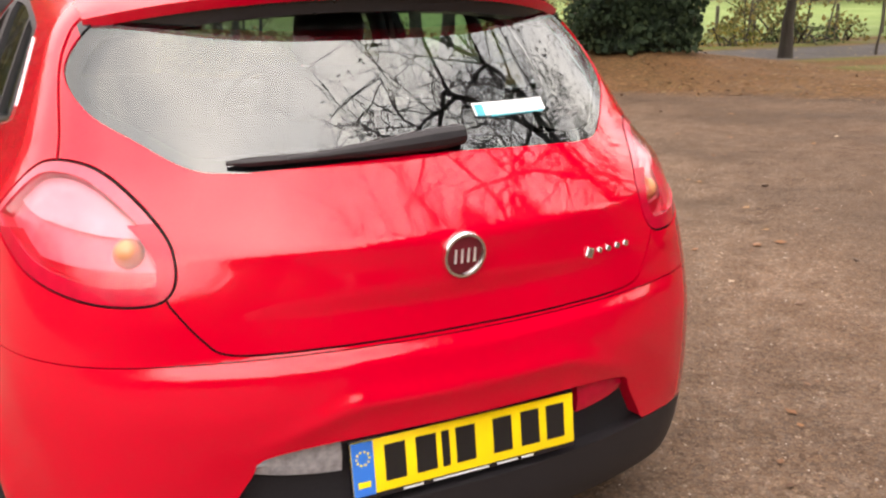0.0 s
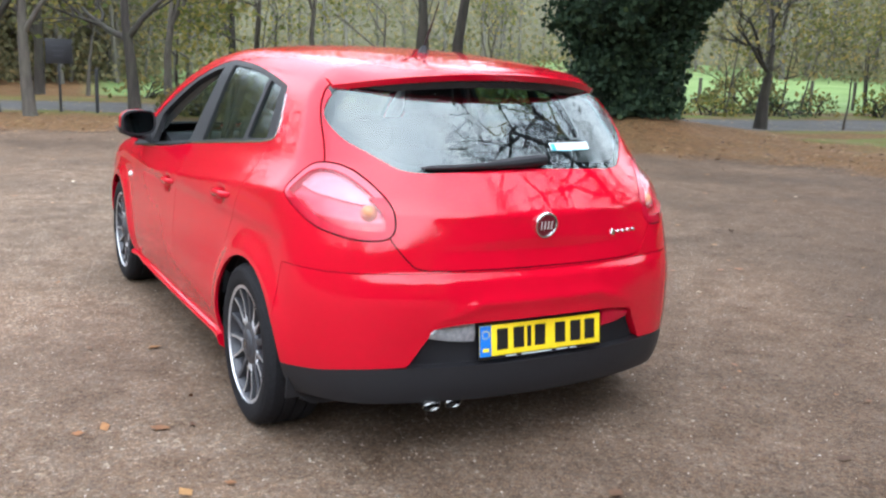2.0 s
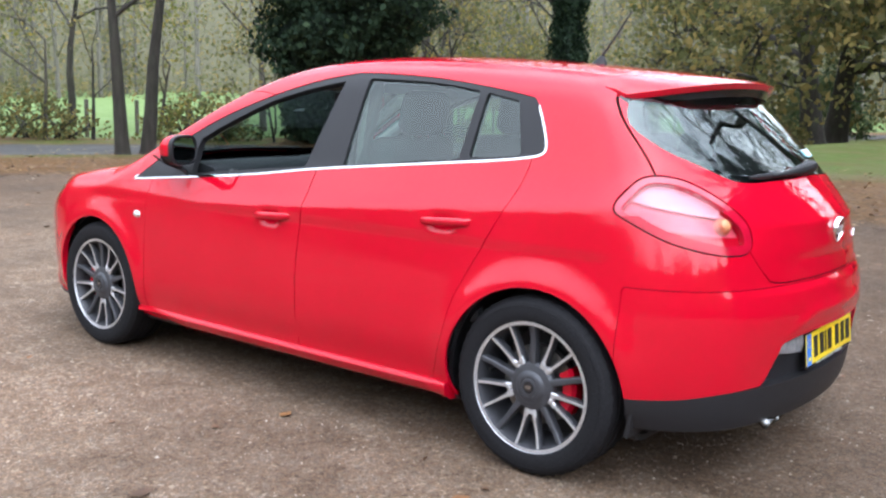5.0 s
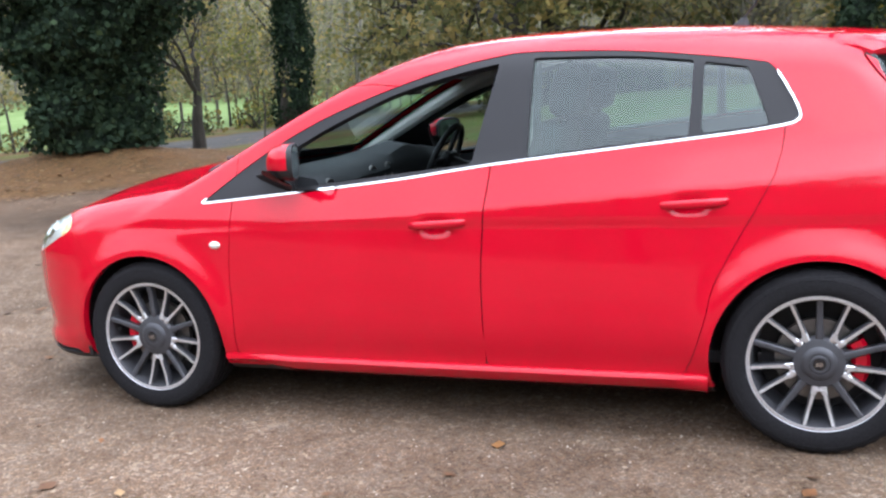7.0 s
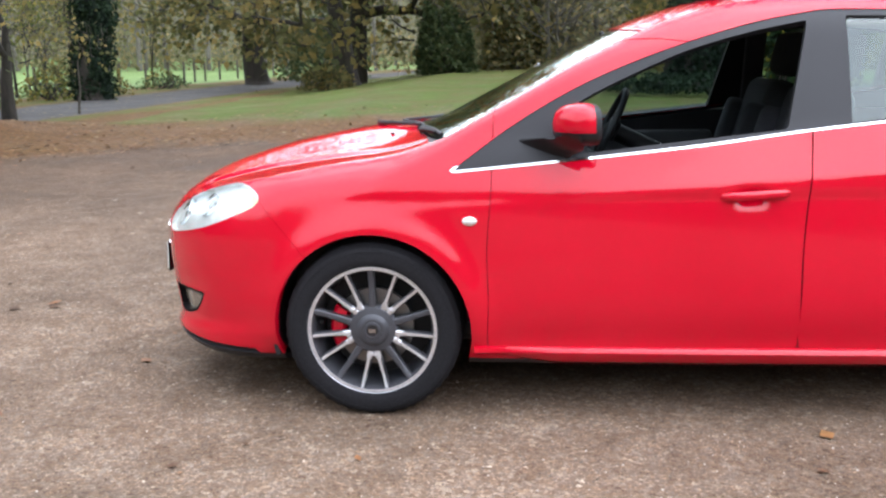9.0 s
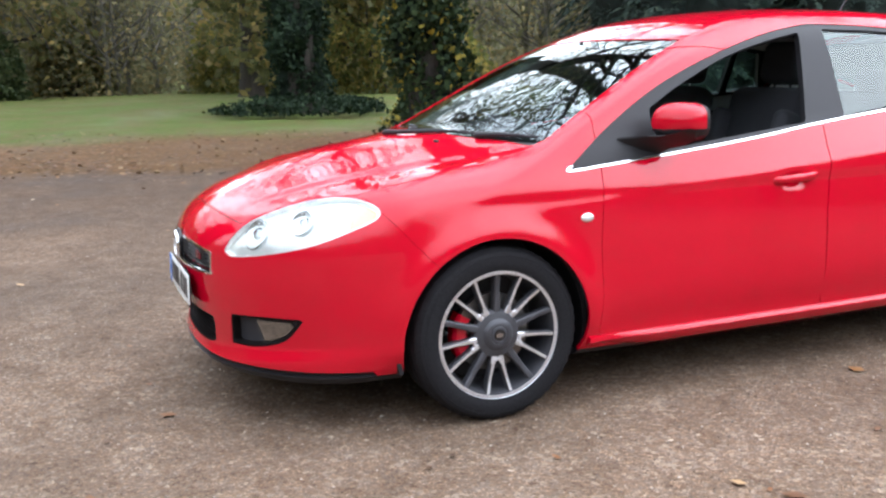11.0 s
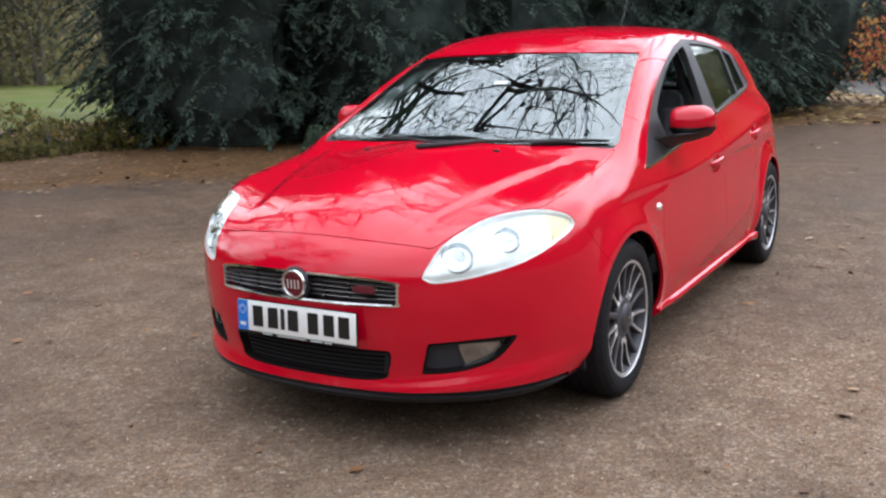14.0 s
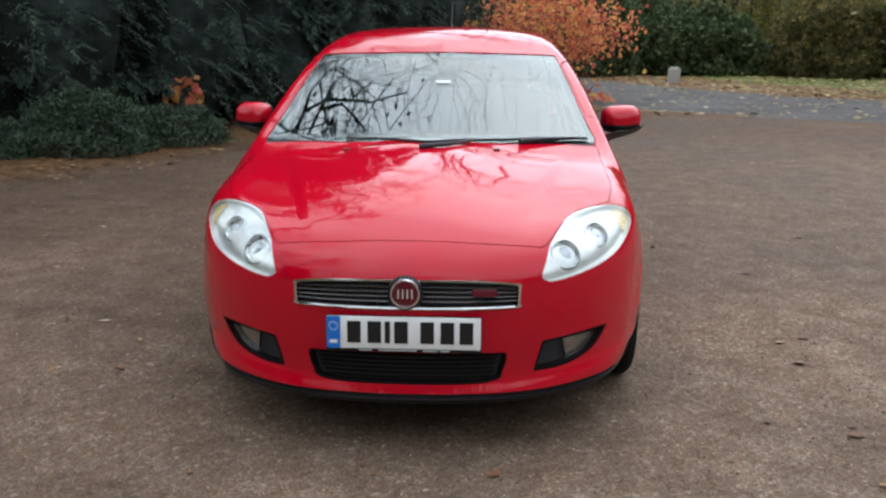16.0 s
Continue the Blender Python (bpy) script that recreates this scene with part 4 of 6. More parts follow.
    if caps:
        bm.faces.new(rows[0][::-1])
        bm.faces.new(rows[-1])
    return rows


def lathe(bm, profile, seg=64, at=(0, 0, 0)):
    """Turns (radius, x) pairs round the x axis."""
    rings = [[(at[0] + x, at[1] + r * math.cos(2 * math.pi * k / seg), at[2] + r * math.sin(2 * math.pi * k / seg)) for k in range(seg)] for r, x in profile]
    return loft(bm, rings, caps=False)


def tube(bm, pts, radius, seg=8):
    pts = [Vector(p) for p in pts]
    rings = []
    for k, p in enumerate(pts):
        d = (pts[min(k + 1, len(pts) - 1)] - pts[max(k - 1, 0)]).normalized()
        q = d.to_track_quat("Z", "Y")
        r = radius[k] if isinstance(radius, (list, tuple)) else radius
        rings.append([p + q @ Vector((r * math.cos(a), r * math.sin(a), 0)) for a in (2 * math.pi * j / seg for j in range(seg))])
    loft(bm, rings)


def fitting(name, bm, material, parent=None, label="", smooth=35):
    bmesh.ops.recalc_face_normals(bm, faces=bm.faces)
    ob = part(name, bm, material, parent or car, label)
    if smooth:
        ob.data.shade_smooth()
        ob.data.set_sharp_from_angle(angle=radians(smooth))
    return ob


# wheels: the outer side looks to -x
TRACK, WHEEL_Z = 0.767, 0.314
WIDER = (1.0, 1.035, 1.035)


def wheel(y, right, caliper):
    flip = Matrix.Rotation(math.pi, 4, "Z") if right else Matrix()
    place = Matrix.Translation((TRACK if right else -TRACK, y, WHEEL_Z)) @ flip
    bm = bmesh.new()
    lathe(bm, [(0.222, -0.104), (0.218, -0.108), (0.211, -0.106), (0.207, -0.098), (0.200, -0.060), (0.192, 0.02), (0.200, 0.10), (0.205, 0.10), (0.222, 0.104), (0.222, -0.104)], 72)
    bmesh.ops.scale(bm, vec=WIDER, verts=bm.verts)
    rim_ob = fitting("wheel", bm, GUNMETAL, label="fifteen-spoke gunmetal alloy wheel")
    rim_ob.matrix_basis = place
    bm = bmesh.new()
    lathe(bm, [(0.2235, -0.1105), (0.2225, -0.107), (0.2145, -0.1085), (0.211, -0.1075), (0.212, -0.105), (0.2225, -0.103)], 72)
    bmesh.ops.scale(bm, vec=WIDER, verts=bm.verts)
    fitting("rim_edge", bm, POLISHED, rim_ob, "bright machined rim edge")
    bm = bmesh.new()
    tread = [(0.316, -0.088), (0.316, -0.052), (0.308, -0.050), (0.308, -0.042), (0.3165, -0.040), (0.3165, -0.005), (0.308, -0.004), (0.308, 0.004), (0.3165, 0.005), (0.3165, 0.040), (0.308, 0.042), (0.308, 0.050), (0.316, 0.052), (0.316, 0.088)]
    tyre_rows = lathe(bm, [(0.2300, -0.102), (0.2330, -0.1120), (0.244, -0.1165), (0.262, -0.1185), (0.280, -0.1165), (0.2805, -0.1150), (0.284, -0.1150), (0.2845, -0.1160), (0.297, -0.111), (0.309, -0.100)] + tread + [(0.309, 0.100), (0.28, 0.117), (0.24, 0.115), (0.2300, 0.102)], 96)
    shoulder_rows = tyre_rows[9:11] + tyre_rows[23:25]
    for row in shoulder_rows:  # the tread's shoulder is notched
        for k in range(0, 96, 2):
            row[k].co.y *= 0.984
            row[k].co.z *= 0.984
    fitting("tyre", bm, TYRE, rim_ob, "low-profile black road tyre", 25)
    for k in range(15):
        dark = k % 3 == 0
        a = math.radians(-90 + 36 + 24 * k)
        lean = 0 if dark else (0.006 if k % 3 == 1 else -0.006)
        bm = bmesh.new()
        rings = []
        for r, w, x0, x1 in ((0.060, 0.013, -0.062, -0.090), (0.105, 0.0105, -0.060, -0.092), (0.165, 0.0085, -0.062, -0.094), (0.2105, 0.0095, -0.072, -0.1035)):
            shift_w = lean * (0.2105 - r) / 0.15
            w = w * (1.1 if dark else 0.85)
            rings.append([(x0, r, shift_w + w), (x1 + 0.003, r, shift_w + w), (x1, r, shift_w + w * 0.6), (x1, r, shift_w - w * 0.6), (x1 + 0.003, r, shift_w - w), (x0, r, shift_w - w)])
        loft(bm, rings)
        bmesh.ops.transform(bm, matrix=Matrix.Rotation(a, 4, "X") @ Matrix.Diagonal((*WIDER, 1)), verts=bm.verts)
        bm.normal_update()
        ob = fitting("spoke", bm, GUNMETAL, rim_ob, smooth=0)
        if not dark:
            ob.data.materials.append(POLISHED)
            for f in ob.data.polygons:
                if f.normal.x < -0.75:
                    f.material_index = 1
            ob["label"] = "bright machined spoke"
        if k % 3 == 1:  # a bright bow joins each pair of spokes near the hub
            bm = bmesh.new()
            rings = []
            for step in range(9):
                b = a + math.radians(12) + math.radians(13) * (step / 4 - 1)
                r_in = 0.0875 + 0.012 * (step / 4 - 1) ** 2
                rings.append([(x, r * math.cos(b), r * math.sin(b)) for x, r in ((-0.080, r_in), (-0.0945, r_in + 0.001), (-0.0945, r_in + 0.009), (-0.080, r_in + 0.010))])
            loft(bm, rings)
            fitting("spoke_bow", bm, POLISHED, rim_ob)
    bm = bmesh.new()
    lathe(bm, [(0.088, -0.060), (0.088, -0.082), (0.080, -0.092), (0.058, -0.097), (0.052, -0.104), (0.040, -0.108), (0.034, -0.108), (0.033, -0.104), (0.0, -0.104)], 40)
    fitting("hub", bm, GUNMETAL, rim_ob)
    bm = bmesh.new()
    lathe(bm, [(0.031, -0.103), (0.031, -0.108), (0.026, -0.110), (0.022, -0.1085), (0.0, -0.1085)], 28)
    cap = fitting("hub_cap", bm, GUNMETAL, rim_ob)
    bm = bmesh.new()
    lathe(bm, [(0.021, -0.1083), (0.021, -0.1096), (0.0, -0.1096)], 24)
    fitting("cap_enamel", bm, GLOSS_BLACK, rim_ob, "small dark centre")
    bm = bmesh.new()
    for q in range(4):
        box(bm, (-0.1100, -0.009 + 0.006 * q, 0), (0.002, 0.003, 0.014))
    fitting("cap_mark", bm, CHROME, rim_ob, smooth=0)
    bm = bmesh.new()
    lathe(bm, [(0.14, -0.045), (0.14, -0.020), (0.07, -0.020), (0.07, -0.055), (0.0, -0.055)], 48)
    lathe(bm, [(0.14, -0.045), (0.075, -0.045), (0.075, -0.055)], 48)
    fitting("brake_disc", bm, DISC, rim_ob)
    bm = bmesh.new()
    sweep = [math.radians(v) for v in range(-32, 33, 8)]
    toward = 0 if caliper > 0 else math.pi
    if right:
        toward = math.pi - toward
    rings = []
    for s in sweep:
        c, n = math.cos(toward + s), math.sin(toward + s)
        rings.append([(x, r * c, r * n) for r, x in ((0.098, -0.050), (0.112, -0.066), (0.146, -0.066), (0.158, -0.052), (0.158, -0.01), (0.098, -0.01))])
    loft(bm, rings)
    fitting("caliper", bm, RED, rim_ob, "red painted brake caliper")
    bm = bmesh.new()
    box(bm, (-0.05, 0.188, 0.02), (0.05, 0.012, 0.012), 0.003)
    lathe(bm, [(0.20, 0.05), (0.0, 0.05)], 32)
    fitting("inner_barrel", bm, BLACK_PLASTIC, rim_ob)


for wy, cal in ((WC, 1), (-WC, -1)):
    for is_right in (False, True):
        wheel(wy, is_right, cal)

# wheel housings
for wy in (WC, -WC):
    for s in (-1, 1):
        bm = bmesh.new()
        arc = [math.radians(v) for v in range(-16, 197, 4)]
        rings = [[(s * x, wy + r * math.cos(a), 0.31 + r * math.sin(a)) for r, x in ((0.360, 0.835), (0.362, 0.83), (0.365, 0.52), (0.375, 0.52), (0.375, 0.835))] for a in arc]
        loft(bm, rings)
        fan = [bm.verts.new((s * 0.54, wy + 0.368 * math.cos(a), 0.31 + 0.368 * math.sin(a))) for a in arc]
        bm.faces.new(fan)
        fitting("wheel_housing", bm, BLACK_PLASTIC)

# side skirts
for s in (-1, 1):
    bm = bmesh.new()
    rings = []
    for k in range(33):
        y = -0.945 + 1.885 * k / 32
        end = min(1.0, (k + 0.6) / 1.6, (32.2 - k) / 5)
        up = 0.035 * (1 - min(1.0, (32.2 - k) / 5))
        x = -side_x(y, 0.30)
        rings.append([(s * (x - 0.03), y, 0.262), (s * (x + 0.001), y, 0.258), (s * (x + 0.010 * end), y, 0.250), (s * (x + 0.013 * end), y, 0.240), (s * (x - 0.002), y, 0.212 + up), (s * (x - 0.035), y, 0.190 + up), (s * (x - 0.09), y, 0.184 + up)])
    loft(bm, rings)
    fitting("side_skirt", bm, RED, smooth=40)

# door handles
for yc, zc, owner in ((0.005, 0.787, doors), (-0.90, 0.850, doors_rear)):
    for k, s in enumerate((-1, 1)):
        bm = bmesh.new()
        rings = []
        for i in range(17):
            u = -1 + i / 8
            y = yc + 0.117 * u
            z = zc - 0.055 * 0.117 * u * 1.0
            lift = 0.025 * (1 - abs(u) ** 4) + 0.004
            x = side_x(yc, zc) - lift
            w, h = 0.010 * (1 - 0.5 * abs(u) ** 6), 0.0155 * (1 - 0.35 * abs(u) ** 4)
            rings.append([(-s * (x + w * math.cos(a)), y, z + h * math.sin(a)) for a in (2 * math.pi * j / 10 for j in range(10))])
        loft(bm, rings)
        fitting("door_handle", bm, RED, owner[k], smooth=50)

# side repeaters
for s in (-1, 1):
    bm = bmesh.new()
    bmesh.ops.create_uvsphere(bm, u_segments=20, v_segments=10, radius=1)
    bmesh.ops.scale(bm, vec=(0.012, 0.026, 0.0165), verts=bm.verts)
    bmesh.ops.translate(bm, vec=(s * (-side_x(0.95, 0.705)), 0.95, 0.705), verts=bm.verts)
    fitting("side_repeater", bm, SILVER, label="small clear oval side repeater")

# mirrors
for s in (-1, 1):
    def mirror_ring(y, cx, cz, w, h, e=3.0, n=28):
        out = []
        for k in range(n):
            a = 2 * math.pi * k / n
            c, q = math.cos(a), math.sin(a)
            out.append((s * (cx + w * math.copysign(abs(c) ** (2 / e), c)), y, cz + h * math.copysign(abs(q) ** (2 / e), q)))
        return out
    bm = bmesh.new()
    loft(bm, [mirror_ring(y, cx, cz, w, h, e) for y, cx, cz, w, h, e in ((0.562, .918, 1.030, .092, .066, 3.2), (0.556, .918, 1.030, .100, .073, 3.2), (0.575, .918, 1.032, .104, .077, 3.0), (0.62, .915, 1.032, .101, .076, 2.7), (0.66, .908, 1.031, .090, .068, 2.5), (0.69, .900, 1.028, .068, .052, 2.2), (0.705, .895, 1.026, .030, .022, 2.0))])
    mirror_body = fitting("door_mirror", bm, RED, label="red door mirror on a black foot")
    bm = bmesh.new()
    loft(bm, [[(x, yy, min(z, 1.004)) for x, yy, z in mirror_ring(y, cx, cz, w, h, e)] for y, cx, cz, w, h, e in ((0.560, .918, 1.030, .102, .075, 3.2), (0.575, .918, 1.032, .106, .079, 3.0), (0.62, .915, 1.032, .103, .078, 2.7), (0.66, .908, 1.031, .092, .070, 2.5), (0.69, .900, 1.028, .070, .054, 2.2), (0.704, .896, 1.020, .036, .030, 2.0))])
    fitting("mirror_underside", bm, BLACK_PLASTIC, mirror_body, "black lower half of the mirror shell")
    bm = bmesh.new()
    loft(bm, [mirror_ring(y, .918, 1.030, w, h, 3.2) for y, w, h in ((0.553, .090, .064), (0.5555, .091, .065))])
    fitting("mirror_glass", bm, MIRROR, mirror_body)
    bm = bmesh.new()
    loft(bm, [mirror_ring(y, .918, 1.030, w, h, 3.2) for y, w, h in ((0.5545, .0915, .0655), (0.551, .093, .067), (0.551, .103, .076), (0.566, .1055, .0785), (0.580, .1035, .0765))], caps=False)
    fitting("mirror_bezel", bm, BLACK_PLASTIC, mirror_body, "black mirror surround")
    bm = bmesh.new()
    loft(bm, [[(s * (x + dx * math.cos(a)), yy + dy * math.sin(a) * 0.5, z + dz * math.sin(a + 0.6)) for a in (2 * math.pi * k / 12 for k in range(12))] for x, yy, z, dx, dy, dz in ((.800, .70, .932, .012, .17, .044), (.835, .675, .944, .012, .13, .036), (.87, .64, .957, .016, .11, .027), (.93, .620, .965, .024, .10, .022), (.985, .610, .982, .02, .08, .018), (1.014, .605, 1.004, .006, .05, .008))])
    fitting("mirror_foot", bm, BLACK_PLASTIC, car, "matt black mirror foot")
    pivot = Matrix.Translation((s * 0.86, 0.60, 1.03))
    mirror_body.matrix_basis = pivot @ Matrix.Rotation(-s * radians(20), 4, "Z") @ Matrix.Diagonal((0.97, 0.72, 0.88, 1)) @ pivot.inverted()


# number plates: the characters stay plain bars
def plate(name, sheet, end, x0, y, z, lean, parent_label):
    bm = bmesh.new()
    box(bm, (0, 0, 0), (0.520, 0.005, 0.111), 0.002)
    ob = fitting(name, bm, sheet, label=parent_label)
    ob.matrix_basis = Matrix.Translation((x0, y, z)) @ Matrix.Rotation(math.pi if end > 0 else 0, 4, "Z") @ Matrix.Rotation(radians(lean), 4, "X")
    bm = bmesh.new()
    box(bm, (-0.237, -0.0032, 0), (0.046, 0.002, 0.110))
    fitting("plate_band", bm, BLUE, ob, smooth=0)
    for x in (-0.1675, -0.0985, -0.0545, -0.008, 0.080, 0.148, 0.212):
        bm = bmesh.new()
        wide = 0.018 if x == -0.0545 else 0.046
        box(bm, (x, -0.0034, 0.002), (wide, 0.002, 0.076), 0.0008, seg=1)
        fitting("plate_bar", bm, INK, ob, smooth=0)
    bm = bmesh.new()
    box(bm, (-0.237, -0.0045, -0.032), (0.026, 0.001, 0.012))
    fitting("band_letters", bm, YELLOW if end < 0 else WHITE, ob, "small pale letters as a plain bar", 0)
    bm = bmesh.new()
    for k in range(10):
        a = 2 * math.pi * k / 10
        box(bm, (-0.237 + 0.014 * math.cos(a), -0.0045, 0.022 + 0.014 * math.sin(a)), (0.004, 0.001, 0.004))
    fitting("band_stars", bm, YELLOW if end < 0 else WHITE, ob, "ring of small pale dots", 0)
    bm = bmesh.new()
    box(bm, (0, 0.004, -0.004), (0.526, 0.006, 0.126), 0.002)
    backing = fitting("plate_backing", bm, GLOSS_BLACK, ob)
    bm = bmesh.new()
    for x, w in ((-0.13, 0.045), (-0.02, 0.13), (0.09, 0.05), (0.14, 0.03)):
        box(bm, (x, 0.0003, -0.0615), (w, 0.0012, 0.004))
    fitting("plate_caption", bm, LABEL, ob, "unreadable dealer line as pale bars", 0)


plate("rear_number_plate", YELLOW, -1, 0.006, -2.030, 0.458, -6, "yellow rear number plate with a blue band")
plate("front_number_plate", WHITE, 1, 0.006, 2.271, 0.455, -2, "white front number plate with a blue band")


# badges
def badge(y, z, r, end, lean):
    bm = bmesh.new()
    lathe(bm, [(0, 0.004), (r, 0.004), (r * 1.02, -0.006), (r * 0.97, -0.012), (r * 0.86, -0.012), (r * 0.80, -0.006), (0, -0.006)], 40)
    ob = fitting("badge", bm, CHROME, label="round chrome badge with a dark red centre")
    ob.matrix_basis = Matrix.Translation((0, y, z)) @ Matrix.Rotation(radians(lean), 4, "X") @ Matrix.Rotation(radians(90 if end < 0 else -90), 4, "Z")
    bm = bmesh.new()
    lathe(bm, [(r * 0.80, -0.0062), (r * 0.5, -0.009), (0, -0.0098)], 40)
    fitting("badge_enamel", bm, MAROON, ob)
    bm = bmesh.new()
    for k in range(4):
        box(bm, (-0.0105, (-0.45 + 0.3 * k) * r, 0), (0.002, r * 0.09, r * 0.62))
    fitting("badge_bar", bm, SILVER, ob, smooth=0)


badge(rear_y(0, 0.862) - 0.004, 0.862, 0.047, -1, 8)
badge(2.267, 0.592, 0.051, 1, 0)

# model mark on the tailgate, as plain chrome strokes
bm = bmesh.new()
for x, w, h in ((0.330, 0.036, 0.026), (0.362, 0.022, 0.014), (0.390, 0.026, 0.014), (0.420, 0.026, 0.014), (0.450, 0.026, 0.014)):
    y = rear_y(x, 0.812)
    box(bm, (x, y - 0.003, 0.812), (w * 0.62, 0.006, h * 0.9), 0.003, Matrix.Rotation(0.22, 3, "Z") @ Matrix.Rotation(0.35, 3, "Y"), 2)
fitting("model_mark", bm, CHROME, tailgate, "small chrome model mark", 0)

# spoiler along the roof's rear edge
bm = bmesh.new()
rings = []
for k in range(41):
    x = -0.59 + 1.18 * k / 40
    tip = float(hatch(x, 1.350)) - 0.085 + 0.05 * (x / 0.59) ** 4
    root = -1.38
    zt = top_z(x, root)
    mid = (root + tip) / 2
    zm = max(top_z(x, mid), 1.2) if abs(x) < 0.5 else zt - 0.02
    ztip = 1.374 - 0.12 * x * x - 0.12 * x ** 4
    rings.append([(x, root, zt + 0.002), (x, mid, max(zm, (zt + ztip) / 2) + 0.006), (x, tip + 0.02, ztip + 0.008), (x, tip, ztip), (x, tip + 0.012, ztip - 0.022), (x, mid, ztip - 0.026), (x, root, zt - 0.03)])
loft(bm, rings)
spoiler = fitting("spoiler", bm, RED, smooth=45)
# black underside block, which also stands in for the shadow below the lip
bm = bmesh.new()
rings = []
for k in range(31):
    x = -0.56 + 1.12 * k / 30
    tip = float(hatch(x, 1.350)) - 0.085 + 0.05 * (x / 0.59) ** 4
    z = 1.374 - 0.12 * x * x - 0.12 * x ** 4
    rings.append([(x, tip + 0.022, z - 0.020), (x, tip + 0.030, z - 0.050), (x, tip + 0.11, z - 0.055), (x, tip + 0.11, z - 0.020)])
loft(bm, rings)
fitting("spoiler_underside", bm, GLOSS_BLACK, spoiler)

# rear wiper
bm = bmesh.new()
def on_back(x, z, out):
    return Vector((x, rear_y(x, z) - out, z))
tube(bm, [on_back(-0.41 + 0.46 * k / 10, 1.052 + 0.016 * k / 10, 0.012) for k in range(11)], [0.004] + [0.010] * 9 + [0.006], 6)
fitting("rear_wiper", bm, BLACK_PLASTIC, tailgate)
bm = bmesh.new()
pts = [on_back(-0.30 + 0.37 * k / 8, 1.056 + 0.022 * k / 8, 0.020) for k in range(9)]
tube(bm, pts, [0.005, 0.008, 0.011, 0.014, 0.017, 0.020, 0.022, 0.023, 0.020], 10)
bmesh.ops.create_uvsphere(bm, u_segments=16, v_segments=8, radius=0.026, matrix=Matrix.Translation(on_back(0.060, 1.078, 0.008)) @ Matrix.Diagonal((1, 0.9, 0.8, 1)))
fitting("wiper_arm", bm, BLACK_PLASTIC, tailgate, "black wiper arm")

# label on the rear glass
bm = bmesh.new()
c = on_back(0.30, 1.135, -0.001)
pts = [on_back(0.13 + 0.20 * k / 8, z, 0.001) for z in (1.106, 1.131) for k in range(9)]
vs = [bm.verts.new(p) for p in pts]
for k in range(8):
    bm.faces.new((vs[k], vs[k + 1], vs[k + 10], vs[k + 9]))
sticker = fitting("window_label", bm, LABEL, back_pane, "white paper label with teal print", 0)
bm = bmesh.new()
vs = [bm.verts.new(on_back(x, z, 0.002)) for x, z in ((0.134, 1.106), (0.156, 1.106), (0.156, 1.128), (0.134, 1.128))]
bm.faces.new(vs)
vs = [bm.verts.new(on_back(x, z, 0.002)) for x, z in ((0.17, 1.103), (0.32, 1.103), (0.32, 1.107), (0.17, 1.107))]
bm.faces.new(vs)
fitting("label_print", bm, TEAL, sticker, smooth=0)

# small paper mark behind the top of the windscreen
bm = bmesh.new()
vs = [bm.verts.new((x, solve((x, 0, z), 0.0, 1.9, 1) + 0.002, z)) for x, z in ((-0.075, 1.206), (-0.010, 1.206), (-0.010, 1.217), (-0.075, 1.217))]
bm.faces.new(vs)
fitting("screen_label", bm, LABEL, screen_pane, "small white paper mark", 0)

# front wipers
for x0, x1, px in ((0.36, -0.34, 0.02), (-0.33, -0.70, -0.40)):
    bm = bmesh.new()
    def on_screen(x, z, out):
        y = solve((x, 0, z), 0.2, 1.9, 1)
        return Vector((x, y + out * 0.5, z + out * 0.9))
    tube(bm, [on_screen(x0 + (x1 - x0) * k / 12, 0.980 + 0.004 * math.sin(math.pi * k / 12), 0.006) for k in range(13)], 0.007, 6)
    blade = fitting("front_wiper", bm, BLACK_PLASTIC)
    bm = bmesh.new()
    tube(bm, [on_screen(px + (x1 - px) * u * 0.75, 0.972 + 0.008 * u, 0.009 + 0.004 * math.sin(math.pi * u)) for u in (0, 0.2, 0.4, 0.6, 0.8, 1.0)], [0.013, 0.011, 0.009, 0.008, 0.007, 0.006], 8)
    fitting("wiper_arm", bm, BLACK_PLASTIC, blade)
for x in (-0.30, 0.34):
    bm = bmesh.new()
    box(bm, (x, 1.29, top_z(x, 1.29) + 0.003), (0.028, 0.014, 0.008), 0.003)
    fitting("washer_jet", bm, BLACK_PLASTIC)

# aerial
bm = bmesh.new()
za = top_z(0, -1.02)
lo_ring = [(0.024 * math.cos(a), -1.02 + 0.040 * math.sin(a), za - 0.004) for a in (2 * math.pi * k / 16 for k in range(16))]
hi_ring = [(0.008 * math.cos(a), -1.035 + 0.012 * math.sin(a), za + 0.032) for a in (2 * math.pi * k / 16 for k in range(16))]
loft(bm, [lo_ring, hi_ring])
tube(bm, [(0, -1.03, za + 0.025), (0, -1.10, za + 0.12), (0, -1.16, za + 0.21)], [0.005, 0.004, 0.003], 6)
fitting("aerial", bm, BLACK_PLASTIC)

# exhaust tips
for x in (-0.405, -0.318):
    bm = bmesh.new()
    lathe(bm, [(0.030, 0.20), (0.033, 0.0), (0.034, -0.030), (0.036, -0.036), (0.034, -0.040), (0.0305, -0.036), (0.029, 0.02)], 28)
    spot = Matrix.Translation((x, -1.945, 0.240)) @ Matrix.Rotation(radians(90), 4, "Z") @ Matrix.Rotation(radians(-32), 4, "Y") @ Matrix.Diagonal((0.9, 1.05, 0.66, 1))
    bmesh.ops.transform(bm, matrix=spot, verts=bm.verts)
    tip = fitting("exhaust_tip", bm, STEEL, label="bright steel twin exhaust tip")
    # black disc closing the pipe, in place of the shade inside it
    bm = bmesh.new()
